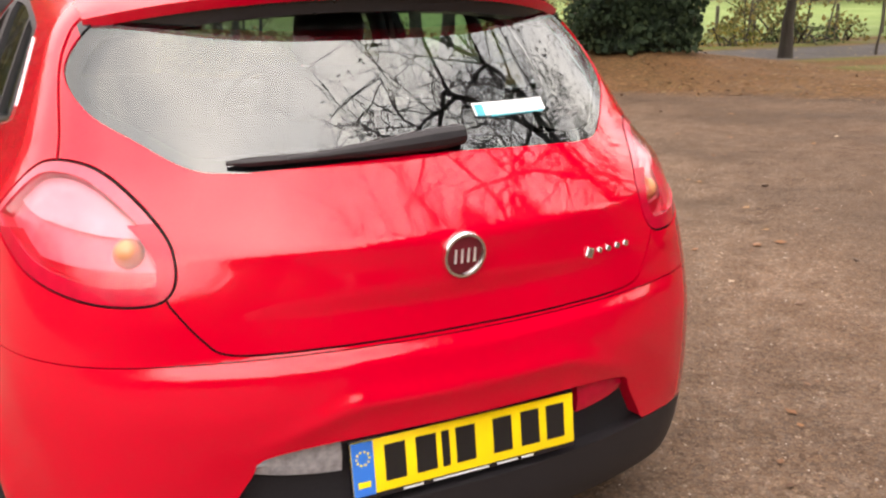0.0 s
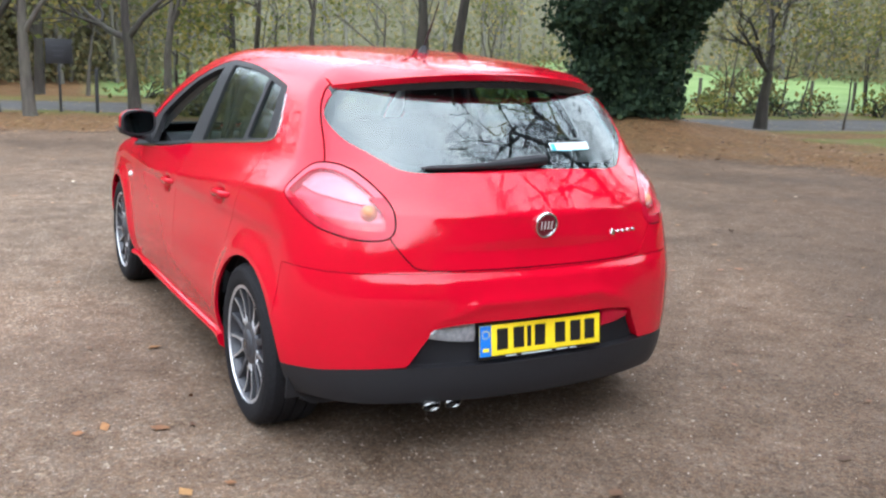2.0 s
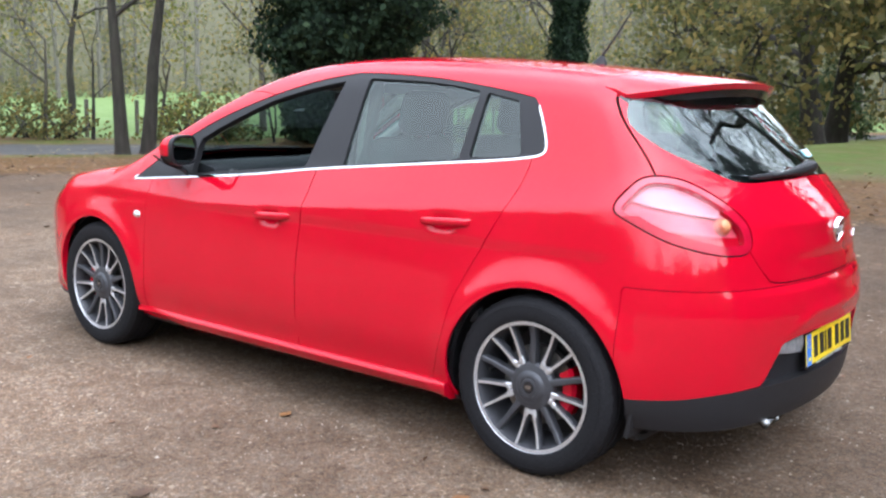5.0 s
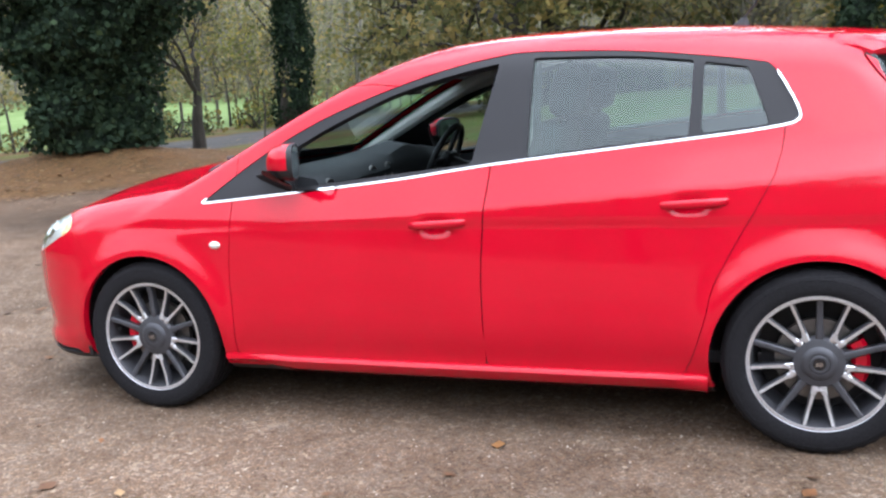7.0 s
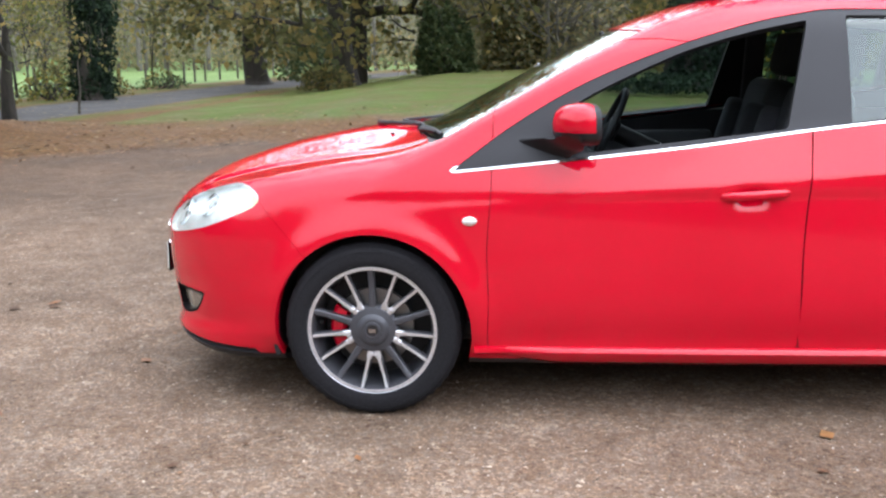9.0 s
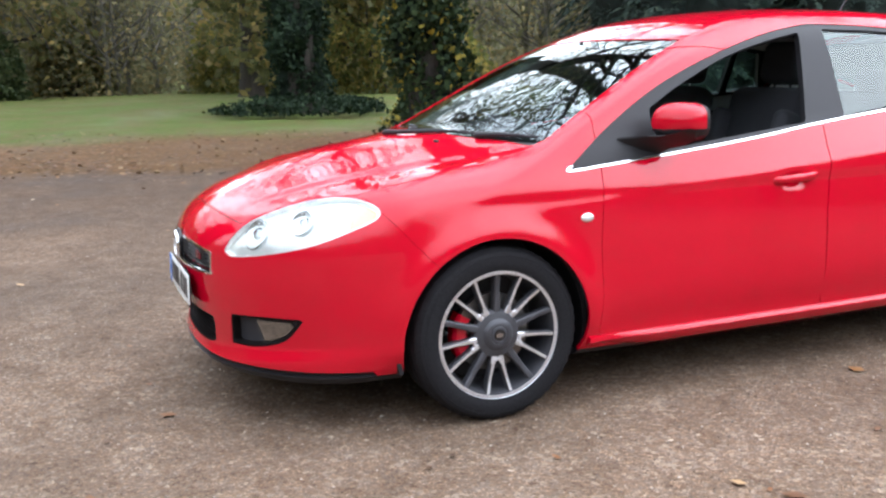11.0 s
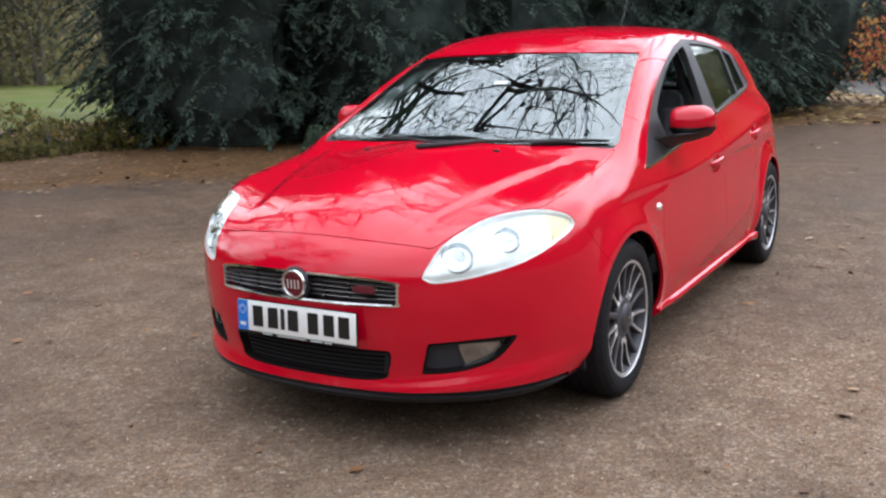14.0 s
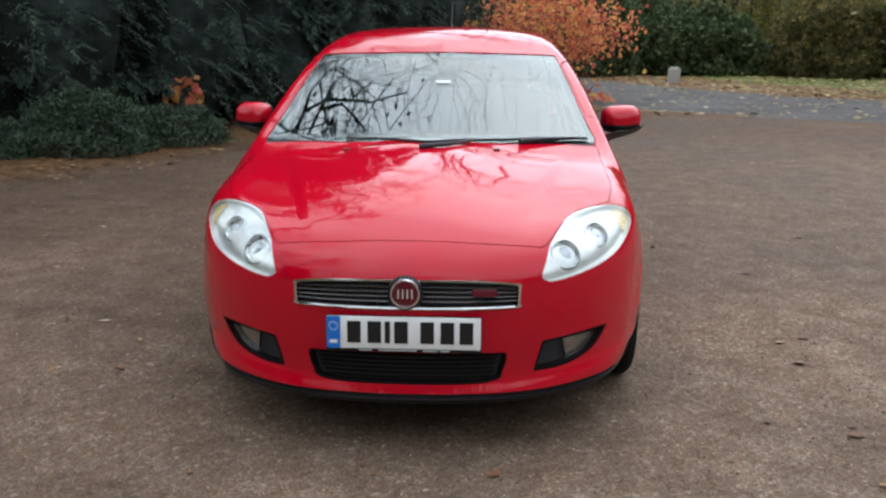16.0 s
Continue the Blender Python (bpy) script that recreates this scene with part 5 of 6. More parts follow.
    lathe(bm, [(0.030, 0.018), (0.0, 0.018)], 28)
    bmesh.ops.transform(bm, matrix=spot, verts=bm.verts)
    fitting("bore", bm, SEAM, tip)
bm = bmesh.new()
box(bm, (0, -1.52, 0.31), (1.16, 0.62, 0.10), 0.04)
fitting("boot_floor", bm, LINING)
bm = bmesh.new()
box(bm, (-0.40, -1.55, 0.25), (0.34, 0.55, 0.12), 0.04)
fitting("silencer", bm, BLACK_PLASTIC)

# lamps let into the valance
for x0, x1, mat, name, say in ((-0.445, -0.270, FOG_GREY, "reversing_lamp", "clear reversing lamp beside the plate"), (0.285, 0.425, RED_LENS, "rear_fog_lamp", "red rear fog lamp beside the plate")):
    bm = bmesh.new()
    rings = []
    for k in range(9):
        x = x0 + (x1 - x0) * k / 8
        outer = k / 8 if x0 > 0 else 1 - k / 8
        zt, zb = 0.530 - 0.02 * outer ** 3, 0.456 + 0.020 * outer ** 2
        y = rear_y(x, 0.497) + 0.024
        rings.append([(x, y + 0.02, zb), (x, y - 0.006, zb + 0.004), (x, y - 0.012, (zt + zb) / 2), (x, y - 0.006, zt - 0.004), (x, y + 0.02, zt)])
    loft(bm, rings)
    fitting(name, bm, mat, valance, say, 30)

# grille with its bars
def front_strip(x0, x1, z_of, out, wide, deep, n=30):
    rings = []
    for k in range(n + 1):
        x = x0 + (x1 - x0) * k / n
        z = z_of(x)
        y = front_y(x, z) + out
        rings.append([(x, y - deep, z - wide / 2), (x, y, z - wide / 2), (x, y + 0.002, z), (x, y, z + wide / 2), (x, y - deep, z + wide / 2)])
    return rings


grille = panel("grille", [shrunk(GRILLE, -0.004)], BLACK_PLASTIC, two=True, depth=0.001, shift=-0.030, label="dark slatted grille in a chrome frame")[0]
for frac in (0.2, 0.4, 0.6, 0.8):
    bm = bmesh.new()
    loft(bm, front_strip(-0.372, 0.372, lambda x: 0.541 + (0.085 - 0.11 * x * x) * frac, -0.010, 0.0035, 0.02))
    fitting("grille_bar", bm, DISC, grille, "thin dull silver grille bar")
for x in (-0.30, -0.2, -0.1, 0.1, 0.2, 0.3):
    bm = bmesh.new()
    box(bm, (x, front_y(x, 0.58) - 0.020, 0.583), (0.004, 0.012, 0.082))
    fitting("grille_rib", bm, BLACK_PLASTIC, grille)
panel("grille_frame", [*band(GRILLE, 0.0040)], CHROME, two=True, depth=0.02, shift=0.003, parent=grille, label="chrome grille surround")
bm = bmesh.new()
tube(bm, [(x, front_y(x, 0.5385) + 0.004, 0.5385) for x in [-0.366 + 0.732 * k / 30 for k in range(31)]], 0.0062, 8)
fitting("grille_strip", bm, CHROME, grille, "bright chrome lower edge of the grille")
bm = bmesh.new()
lathe(bm, [(0.050, 0.006), (0.060, 0.006), (0.061, -0.004), (0.056, -0.008), (0.050, -0.006)], 40)
bmesh.ops.transform(bm, matrix=Matrix.Translation((0, 2.262, 0.592)) @ Matrix.Rotation(radians(-90), 4, "Z"), verts=bm.verts)
fitting("badge_ring", bm, GLOSS_BLACK, grille, "black ring round the badge")
bm = bmesh.new()
box(bm, (-0.265, front_y(-0.265, 0.59) - 0.004, 0.588), (0.085, 0.008, 0.026), 0.003)
fitting("grille_mark", bm, MAROON, grille, "small red mark on the grille", 0)

# lower intake and fog lamps
intake = panel("lower_intake", [shrunk(INTAKE, -0.004)], SEAM, two=True, depth=0.001, shift=-0.060, label="black slatted lower air intake")[0]
for frac in (0.14, 0.28, 0.42, 0.56, 0.70, 0.84):
    bm = bmesh.new()
    loft(bm, front_strip(-0.315 + 0.03 * (1 - frac), 0.315 - 0.03 * (1 - frac), lambda x: 0.258 + 0.118 * frac, -0.022, 0.004, 0.010, 16))
    fitting("intake_bar", bm, SEAM, intake)
panel("intake_surround", [INTAKE, no(shrunk(INTAKE, 0.007))], SEAM, two=True, depth=0.06, shift=-0.002, parent=intake)
panel("fog_recess", [shrunk(FOG, -0.004)], SEAM, depth=0.001, shift=-0.060, label="black recess with a clear fog lamp")
panel("fog_surround", [FOG, no(shrunk(FOG, 0.008))], SEAM, depth=0.06, shift=-0.002)
FOG_EYE = lambda p: np.maximum.reduce([0.562 - np.abs(p[:, 0]) - (p[:, 2] - 0.35) * 0.2, np.abs(p[:, 0]) - 0.672, p[:, 2] - 0.386])
panel("fog_lamp", [shrunk(FOG, 0.014), FOG_EYE], FOG_DARK, depth=0.01, shift=-0.024, label="clear rectangular fog lamp")
for pane in panel("fog_lens", [shrunk(FOG, 0.013), shrunk(FOG_EYE, -0.001)], LAMP_GLASS, depth=0.012, shift=-0.012):
    pane.visible_shadow = False

# headlamp bowls and tail lamp bulbs
for s in (-1, 1):
    for x, z, r in ((0.550, 0.700, 0.055), (0.668, 0.746, 0.048)):
        y = front_y(x, z)
        n = normals(np.array([[x, y, z]]))[0]
        aim = (Vector((0.25, 0.95, 0.15)) * 0.35 + Vector(n) * 0.65).normalized()
        bm = bmesh.new()
        lathe(bm, [(r * 1.02, 0.012), (r * 1.03, -0.004), (r * 0.95, -0.006), (r * 0.90, 0.0), (r * 0.60, 0.014), (r * 0.55, 0.010), (r * 0.42, 0.0), (0.0, -0.004)], 36)
        q = aim.to_track_quat("-X", "Z").to_matrix().to_4x4()
        bmesh.ops.transform(bm, matrix=Matrix.Translation(Vector((x, y, z)) - Vector(n) * 0.0190) @ q, verts=bm.verts)
        bmesh.ops.scale(bm, vec=(-s, 1, 1), verts=bm.verts)
        fitting("headlamp_bowl", bm, BOWL, label="round silvered lamp bowl")
    bm = bmesh.new()
    x, z = 0.600, 0.900
    y = rear_y(x, z)
    bmesh.ops.create_uvsphere(bm, u_segments=18, v_segments=10, radius=0.029, matrix=Matrix.Translation((s * x, y + 0.034, z)))
    fitting("lamp_bulb", bm, DOME, label="pale amber lamp dome")

# ---- the cabin ----
def seat(x, y):
    bm = bmesh.new()
    box(bm, (x, y + 0.22, 0.50), (0.50, 0.52, 0.18), 0.06, Matrix.Rotation(0.10, 3, "X"), 4)
    ob = fitting("front_seat", bm, FABRIC, label="charcoal fabric front seat")
    bm = bmesh.new()
    box(bm, (x, y - 0.13, 0.82), (0.48, 0.15, 0.62), 0.06, Matrix.Rotation(0.30, 3, "X"), 4)
    for s in (-1, 1):
        box(bm, (x + s * 0.205, y - 0.06, 0.80), (0.08, 0.16, 0.46), 0.035, Matrix.Rotation(0.30, 3, "X"), 3)
    fitting("backrest", bm, FABRIC, ob)
    bm = bmesh.new()
    box(bm, (x, y - 0.27, 1.225), (0.25, 0.11, 0.19), 0.045, Matrix.Rotation(0.20, 3, "X"), 4)
    fitting("headrest", bm, FABRIC, ob)
    for s in (-1, 1):
        bm = bmesh.new()
        tube(bm, [(x + s * 0.05, y - 0.235, 1.08), (x + s * 0.05, y - 0.255, 1.16)], 0.007, 6)
        fitting("headrest_post", bm, CHROME, ob)


seat(-0.36, -0.12)
seat(0.36, -0.12)
bm = bmesh.new()
box(bm, (0, -0.92, 0.50), (1.28, 0.50, 0.18), 0.06, Matrix.Rotation(0.10, 3, "X"), 4)
bench = fitting("rear_bench", bm, FABRIC, label="charcoal fabric rear bench")
bm = bmesh.new()
box(bm, (0, -1.19, 0.80), (1.28, 0.14, 0.56), 0.06, Matrix.Rotation(0.32, 3, "X"), 4)
fitting("backrest", bm, FABRIC, bench)
for x in (-0.40, 0.0, 0.40):
    bm = bmesh.new()
    box(bm, (x, -1.30, 1.115), (0.24, 0.09, 0.12), 0.035, Matrix.Rotation(0.15, 3, "X"), 3)
    fitting("headrest", bm, FABRIC, bench)
bm = bmesh.new()
box(bm, (0, -1.58, 0.985), (0.98, 0.40, 0.02), 0.006)
fitting("parcel_shelf", bm, FABRIC)
bm = bmesh.new()
box(bm, (0, -0.1, 0.28), (1.44, 2.4, 0.05), 0.01)
fitting("cabin_floor", bm, LINING)

# dashboard
bm = bmesh.new()
rings = []
for k in range(25):
    x = -0.735 + 1.47 * k / 24
    bulge = 0.05 * math.exp(-((x - 0.36) / 0.20) ** 2)
    back = 0.52 + 0.06 * math.cos(x * 2.0)
    rings.append([(x, 1.02 - 0.25 * x * x, 0.62), (x, 1.06 - 0.25 * x * x, 0.93), (x, 0.92 - 0.2 * x * x, 0.955), (x, back + 0.14, 0.965 + bulge), (x, back + 0.03, 0.945 + bulge), (x, back, 0.90 + bulge * 0.4), (x, back + 0.05, 0.78), (x, back + 0.10, 0.62)])
loft(bm, rings)
dash = fitting("dashboard", bm, DASH, label="grey-black dashboard with round vents", smooth=50)
for x in (-0.62, -0.09, 0.09, 0.64):
    bm = bmesh.new()
    lathe(bm, [(0.050, 0.03), (0.050, -0.012), (0.042, -0.012), (0.038, 0.004), (0.0, 0.004)], 24)
    back = 0.52 + 0.06 * math.cos(x * 2.0)
    bmesh.ops.transform(bm, matrix=Matrix.Translation((x, back + 0.02, 0.885)) @ Matrix.Rotation(radians(90), 4, "Z"), verts=bm.verts)
    fitting("air_vent", bm, DISC, dash, "round silver-rimmed vent")
    bm = bmesh.new()
    for k in range(4):
        box(bm, (x, back + 0.012, 0.862 + 0.015 * k), (0.074, 0.006, 0.004))
    fitting("vent_slat", bm, BLACK_PLASTIC, dash)
bm = bmesh.new()
box(bm, (0, 0.62, 0.68), (0.22, 0.30, 0.34), 0.03)
box(bm, (0, 0.10, 0.50), (0.18, 0.90, 0.14), 0.03)
fitting("centre_console", bm, DASH)
aim = Matrix.Translation((0.36, 0.40, 0.915)) @ Matrix.Rotation(radians(-64), 4, "X")
bm = bmesh.new()
ring = [(0.182 * math.cos(a), 0.182 * math.sin(a), 0) for a in (2 * math.pi * k / 40 for k in range(41))]
tube(bm, ring, 0.015, 10)
bmesh.ops.transform(bm, matrix=aim, verts=bm.verts)
steering = fitting("steering_wheel", bm, BLACK_PLASTIC, label="black three-spoke steering wheel")
bm = bmesh.new()
box(bm, (0, 0, -0.02), (0.13, 0.11, 0.05), 0.02, None, 3)
for a in (0, math.pi, -math.pi / 2):
    box(bm, (0.11 * math.cos(a), 0.11 * math.sin(a), -0.01), (0.15 if abs(math.sin(a)) < 0.5 else 0.035, 0.035 if abs(math.sin(a)) < 0.5 else 0.15, 0.02), 0.006)
tube(bm, [(0, 0, -0.03), (0, 0, -0.25)], 0.04, 12)
bmesh.ops.transform(bm, matrix=aim, verts=bm.verts)
fitting("steering_hub", bm, BLACK_PLASTIC, steering)
bm = bmesh.new()
box(bm, (0, 0.40, 1.275), (0.23, 0.035, 0.065), 0.015, Matrix.Rotation(0.15, 3, "Z"), 3)
tube(bm, [(0, 0.42, 1.29), (0, 0.46, 1.335)], 0.010, 8)
fitting("rear_view_mirror", bm, BLACK_PLASTIC)
for s in (-1, 1):
    bm = bmesh.new()
    box(bm, (s * 0.655, -0.29, 1.05), (0.035, 0.09, 0.62), 0.01, Matrix.Rotation(s * -0.30, 3, "Y"))
    fitting("pillar_trim", bm, LINING)
    bm = bmesh.new()
    tube(bm, [(s * 0.735, 0.99, 0.93), (s * 0.700, 0.80, 1.035), (s * 0.655, 0.57, 1.155), (s * 0.605, 0.34, 1.265), (s * 0.575, 0.18, 1.325)], [0.030, 0.032, 0.034, 0.036, 0.036], 10)
    fitting("windscreen_pillar_trim", bm, HEADLINING, car, "pale grey trim inside the windscreen pillar")
    bm = bmesh.new()
    box(bm, (s * 0.775, 0.36, 0.66), (0.06, 1.0, 0.42), 0.03)
    box(bm, (s * 0.765, -0.62, 0.68), (0.06, 0.8, 0.42), 0.03)
    fitting("door_card", bm, LINING)
    bm = bmesh.new()
    tube(bm, [(s * 0.63, -0.30, 1.30), (s * 0.66, -0.30, 1.1), (s * 0.70, -0.28, 0.6)], 0.016, 5)
    fitting("seat_belt", bm, DISC)


# small lamp pieces belong to their lamp, panes to their door
def side_of(ob):
    return sum(v.co.x for v in ob.data.vertices) > 0


def nest(owner, *kids):
    owners = {side_of(ob): ob for ob in car.children if ob.name.split(".")[0] == owner}
    for ob in [k for k in car.children if k.name.split(".")[0] in kids]:
        ob.parent = owners[side_of(ob)]


nest("headlamp", "headlamp_lens", "headlamp_surround", "headlamp_indicator", "headlamp_bowl")
nest("tail_lamp", "tail_lamp_rim", "tail_lamp_brow", "tail_lamp_reflector", "tail_lamp_lower", "tail_lamp_inner", "tail_lamp_clear", "tail_lamp_lens", "lamp_bulb")
nest("fog_recess", "fog_surround", "fog_lamp", "fog_lens")
nest("rear_door", "rear_door_pane", "quarter_pane")
nest("front_door", "front_door_pane")


# ---- trees and shrubs ----
def bark_mat(name, a, b, scale=9.0):
    m = Mat(name, rough=0.9)
    at = m.coords("Object")
    st = m.n.new("ShaderNodeMapping")
    st.inputs["Scale"].default_value = (1, 1, 0.22)
    m.l.new(at, st.inputs[0])
    ridges = m.noise(scale, 6, 0.65, st.outputs[0])
    m.color(m.mix(m.ramp(m.noise(2.2, 4), (0.45, (0, 0, 0)), (0.75, (0.4, 0.4, 0.4))), m.ramp(ridges, (0.3, a), (0.7, b)), (0.035, 0.045, 0.020)))
    m.bump(ridges, 0.8, 0.03)
    return m.m


BARK = bark_mat("dark ridged bark", (0.012, 0.009, 0.007), (0.042, 0.033, 0.025))
# far bark is lightened in its colour to stand for mist
BARK_FAR = bark_mat("grey-brown bark paled by haze", (0.09, 0.082, 0.066), (0.16, 0.145, 0.115))
BARK_PALE = bark_mat("grey-brown bark", (0.034, 0.028, 0.022), (0.10, 0.084, 0.066))
IVY = leaf_mat("ivy leaves", (0.0, (0.014, 0.024, 0.015)), (0.5, (0.022, 0.037, 0.021)), (0.93, (0.034, 0.054, 0.028)), (0.99, (0.046, 0.068, 0.034)), (1.0, (0.05, 0.07, 0.025)), rough=0.8, spec=0.06)
IVY_GOLD = leaf_mat("yellowing ivy leaves", (0.0, (0.020, 0.034, 0.016)), (0.5, (0.038, 0.062, 0.025)), (0.89, (0.065, 0.092, 0.036)), (0.92, (0.20, 0.17, 0.03)), (1.0, (0.50, 0.37, 0.05)), rough=0.7, spec=0.15)
YEW = leaf_mat("yew sprays", (0.0, (0.034, 0.048, 0.043)), (0.5, (0.052, 0.074, 0.060)), (0.9, (0.072, 0.100, 0.070)), (1.0, (0.098, 0.128, 0.080)), rough=0.85, spec=0.06)
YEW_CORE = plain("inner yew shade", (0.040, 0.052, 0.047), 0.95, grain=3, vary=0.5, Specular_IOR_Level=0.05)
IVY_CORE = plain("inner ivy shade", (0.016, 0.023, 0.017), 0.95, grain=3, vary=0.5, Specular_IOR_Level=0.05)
AUTUMN = leaf_mat("yellowing leaves", (0.0, (0.07, 0.09, 0.025)), (0.4, (0.14, 0.15, 0.035)), (0.75, (0.20, 0.17, 0.045)), (1.0, (0.36, 0.28, 0.07)), through=0.6)
OLIVE = leaf_mat("dull autumn leaves", (0.0, (0.065, 0.076, 0.028)), (0.4, (0.125, 0.125, 0.046)), (0.75, (0.20, 0.162, 0.056)), (1.0, (0.30, 0.22, 0.075)), through=0.62)
GREENS = leaf_mat("green shrub leaves", (0.0, (0.035, 0.055, 0.024)), (0.5, (0.065, 0.095, 0.040)), (1.0, (0.12, 0.14, 0.06)), spec=0.1, through=0.2)
JUNIPER = leaf_mat("feathery green sprays", (0.0, (0.032, 0.052, 0.036)), (0.5, (0.058, 0.088, 0.056)), (1.0, (0.095, 0.128, 0.080)), rough=0.85, spec=0.06)
FIRE = leaf_mat("orange and red leaves", (0.0, (0.42, 0.08, 0.07)), (0.3, (0.62, 0.18, 0.10)), (0.65, (0.74, 0.30, 0.12)), (1.0, (0.70, 0.46, 0.13)), through=0.45)
# mist over the distant trees is put into these leaf colours
FAR_LEAF = leaf_mat("woodland leaves paled by haze", (0.0, (0.145, 0.145, 0.078)), (0.4, (0.185, 0.178, 0.092)), (0.8, (0.235, 0.20, 0.10)), (1.0, (0.33, 0.25, 0.11)), through=0.72)


def limbs(rng, start, aim, length, radius, levels, spread, rise, kids=4, wander=0.18):
    """Branch lines by repeated forking: (points, radii) and the twig ends."""
    lines, ends = [], []

    def grow(p, d, ln, r, level):
        n = 5 if level == levels else 4
        pts, rad = [p.copy()], [r]
        for i in range(n):
            d = d + rng.normal(size=3) * wander * (0.3 if level == levels else 1.0)
            d[2] += rise * (0.12 if level < levels else 0.0)
            d /= np.linalg.norm(d)
            p = p + d * ln / n
            pts.append(p.copy())
            rad.append(max(r * (1 - 0.62 * (i + 1) / n), 0.004))
        lines.append((pts, rad))
        if level == 0:
            ends.extend(pts[1:])
            return
        for i in range(kids if level > 1 else kids + 1):
            f = rng.uniform(0.35, 1.0) if i else 1.0
            j = min(int(f * n), n - 1)
            q = pts[j] + (pts[j + 1] - pts[j]) * (f * n - j)
            side = rng.normal(size=3)
            side -= d * (side @ d)
            side /= np.linalg.norm(side)
            e = d * (1 - spread) + side * spread
            e /= np.linalg.norm(e)
            grow(q, e, ln * rng.uniform(0.55, 0.8), max(rad[j] * rng.uniform(0.5, 0.72), 0.005), level - 1)

    grow(np.array(start, float), np.array(aim, float) / np.linalg.norm(aim), length, radius, levels)
    return lines, np.array(ends)


def tube_mesh(lines, seg=6):
    verts, faces, base = [], [], 0
    for pts, rad in lines:
        p = np.array(pts)
        d = np.gradient(p, axis=0)
        d /= np.linalg.norm(d, axis=1)[:, None]
        ref = np.where(np.abs(d[:, 2:3]) < 0.9, np.array([[0, 0, 1.0]]), np.array([[1.0, 0, 0]]))
        u = np.cross(d, ref)
        u /= np.linalg.norm(u, axis=1)[:, None]
        w = np.cross(d, u)
        s = seg if rad[0] > 0.03 else 4
        a = np.arange(s) * 2 * np.pi / s
        ring = p[:, None] + (u[:, None] * np.cos(a)[None, :, None] + w[:, None] * np.sin(a)[None, :, None]) * np.array(rad)[:, None, None]
        verts.append(ring.reshape(-1, 3))
        n = len(p)
        i, j = np.meshgrid(np.arange(n - 1), np.arange(s), indexing="ij")
        i, j = i.ravel(), j.ravel()
        faces.append(np.stack([i * s + j, i * s + (j + 1) % s, (i + 1) * s + (j + 1) % s, (i + 1) * s + j], 1) + base)
        base += len(ring) * s
    return np.concatenate(verts), np.concatenate(faces)


def root_flare(lines, r, h=0.5):
    pts, rad = lines[0]
    p0, p1 = pts[0], pts[1]
    extra = [p0 + (p1 - p0) * f for f in (0.0, 0.06, 0.16, 0.35)]
    lines[0] = (extra + pts[1:], [r * 1.5, r * 1.22, r * 1.06, r] + rad[1:])


def tree(name, at, height, r, seed, leaves=None, n=0, size=0.1, levels=3, lean=(0, 0), fork=0.45, spread=0.55, rise=0.5, bark=None, label="", category="tree", group="", ivy=0, ivy_r=0.3, ivy_top=0, ivy_mat=None, low=None, kids=4, clear=1.3):
    g = np.random.default_rng(seed)
    x, y = at
    z = float(ground_height(np.array([x]), np.array([y]))[0]) - 0.06
    lines, ends = limbs(g, (x, y, z), (lean[0], lean[1], 1), height * fork, r, levels, spread, rise, kids)
    lines = [lines[0]] + [q for q in lines[1:] if min(a[2] for a in q[0]) > clear]
    ends = ends[ends[:, 2] > clear]
    root_flare(lines, r)
    top = tagged(new(name), label, category, group)
    top.location = (x, y, z)
    shift = np.array([x, y, z])
    v, f = tube_mesh(lines, 9)
    raw_mesh("trunk", v - shift, f, bark or BARK, top, smooth=True)
    if n:
        pick = ends[g.integers(0, len(ends), n)] + g.normal(size=(n, 3)) * (0.16 + 0.02 * height)
        if low:
            pick = pick[pick[:, 2] > low]
        v, f = leaf_quads(pick, size, g)
        raw_mesh("crown", v - shift, f, leaves, top)
    if ivy:
        trunk = np.array(lines[0][0])
        t = g.random(ivy) ** 0.9
        hgt = z + t * ivy_top
        cx, cy = np.interp(hgt, trunk[:, 2], trunk[:, 0]), np.interp(hgt, trunk[:, 2], trunk[:, 1])
        a = g.uniform(0, 2 * np.pi, ivy)

        def swell(b, up):
            broad = 0.75 + 0.45 * min(max((up - 0.9) / 1.6, 0), 1.7) if ivy_r > 1 else 1 - 0.3 * (up / ivy_top) ** 3
            return ivy_r * broad * (1 + 0.62 * noise.noise((math.cos(b) * 1.3 + seed, math.sin(b) * 1.3, up * 0.9)) + 0.42 * noise.noise((math.cos(b) * 2.7, math.sin(b) * 2.7 + seed, up * 1.7)))
        rr = np.array([swell(b, up - z) for b, up in zip(a, hgt)]) * np.sqrt(g.uniform(0.5, 1.05, ivy))
        p = np.stack([cx + rr * np.cos(a), cy + rr * np.sin(a), hgt], 1)
        v, f = leaf_quads(p, 0.10, g, droop=0.6, long=1.2)
        raw_mesh("ivy", v - shift, f, ivy_mat or IVY, top, "dark ivy leaves round the trunk")
        # dark filler body in place of the shade inside the ivy
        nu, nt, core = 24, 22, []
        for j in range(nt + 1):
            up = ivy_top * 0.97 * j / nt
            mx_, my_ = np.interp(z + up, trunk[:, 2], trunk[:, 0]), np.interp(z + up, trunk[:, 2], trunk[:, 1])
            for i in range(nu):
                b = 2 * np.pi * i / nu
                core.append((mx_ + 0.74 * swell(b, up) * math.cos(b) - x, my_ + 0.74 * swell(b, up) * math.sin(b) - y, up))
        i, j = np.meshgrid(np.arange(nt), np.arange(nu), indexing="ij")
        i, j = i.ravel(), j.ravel()
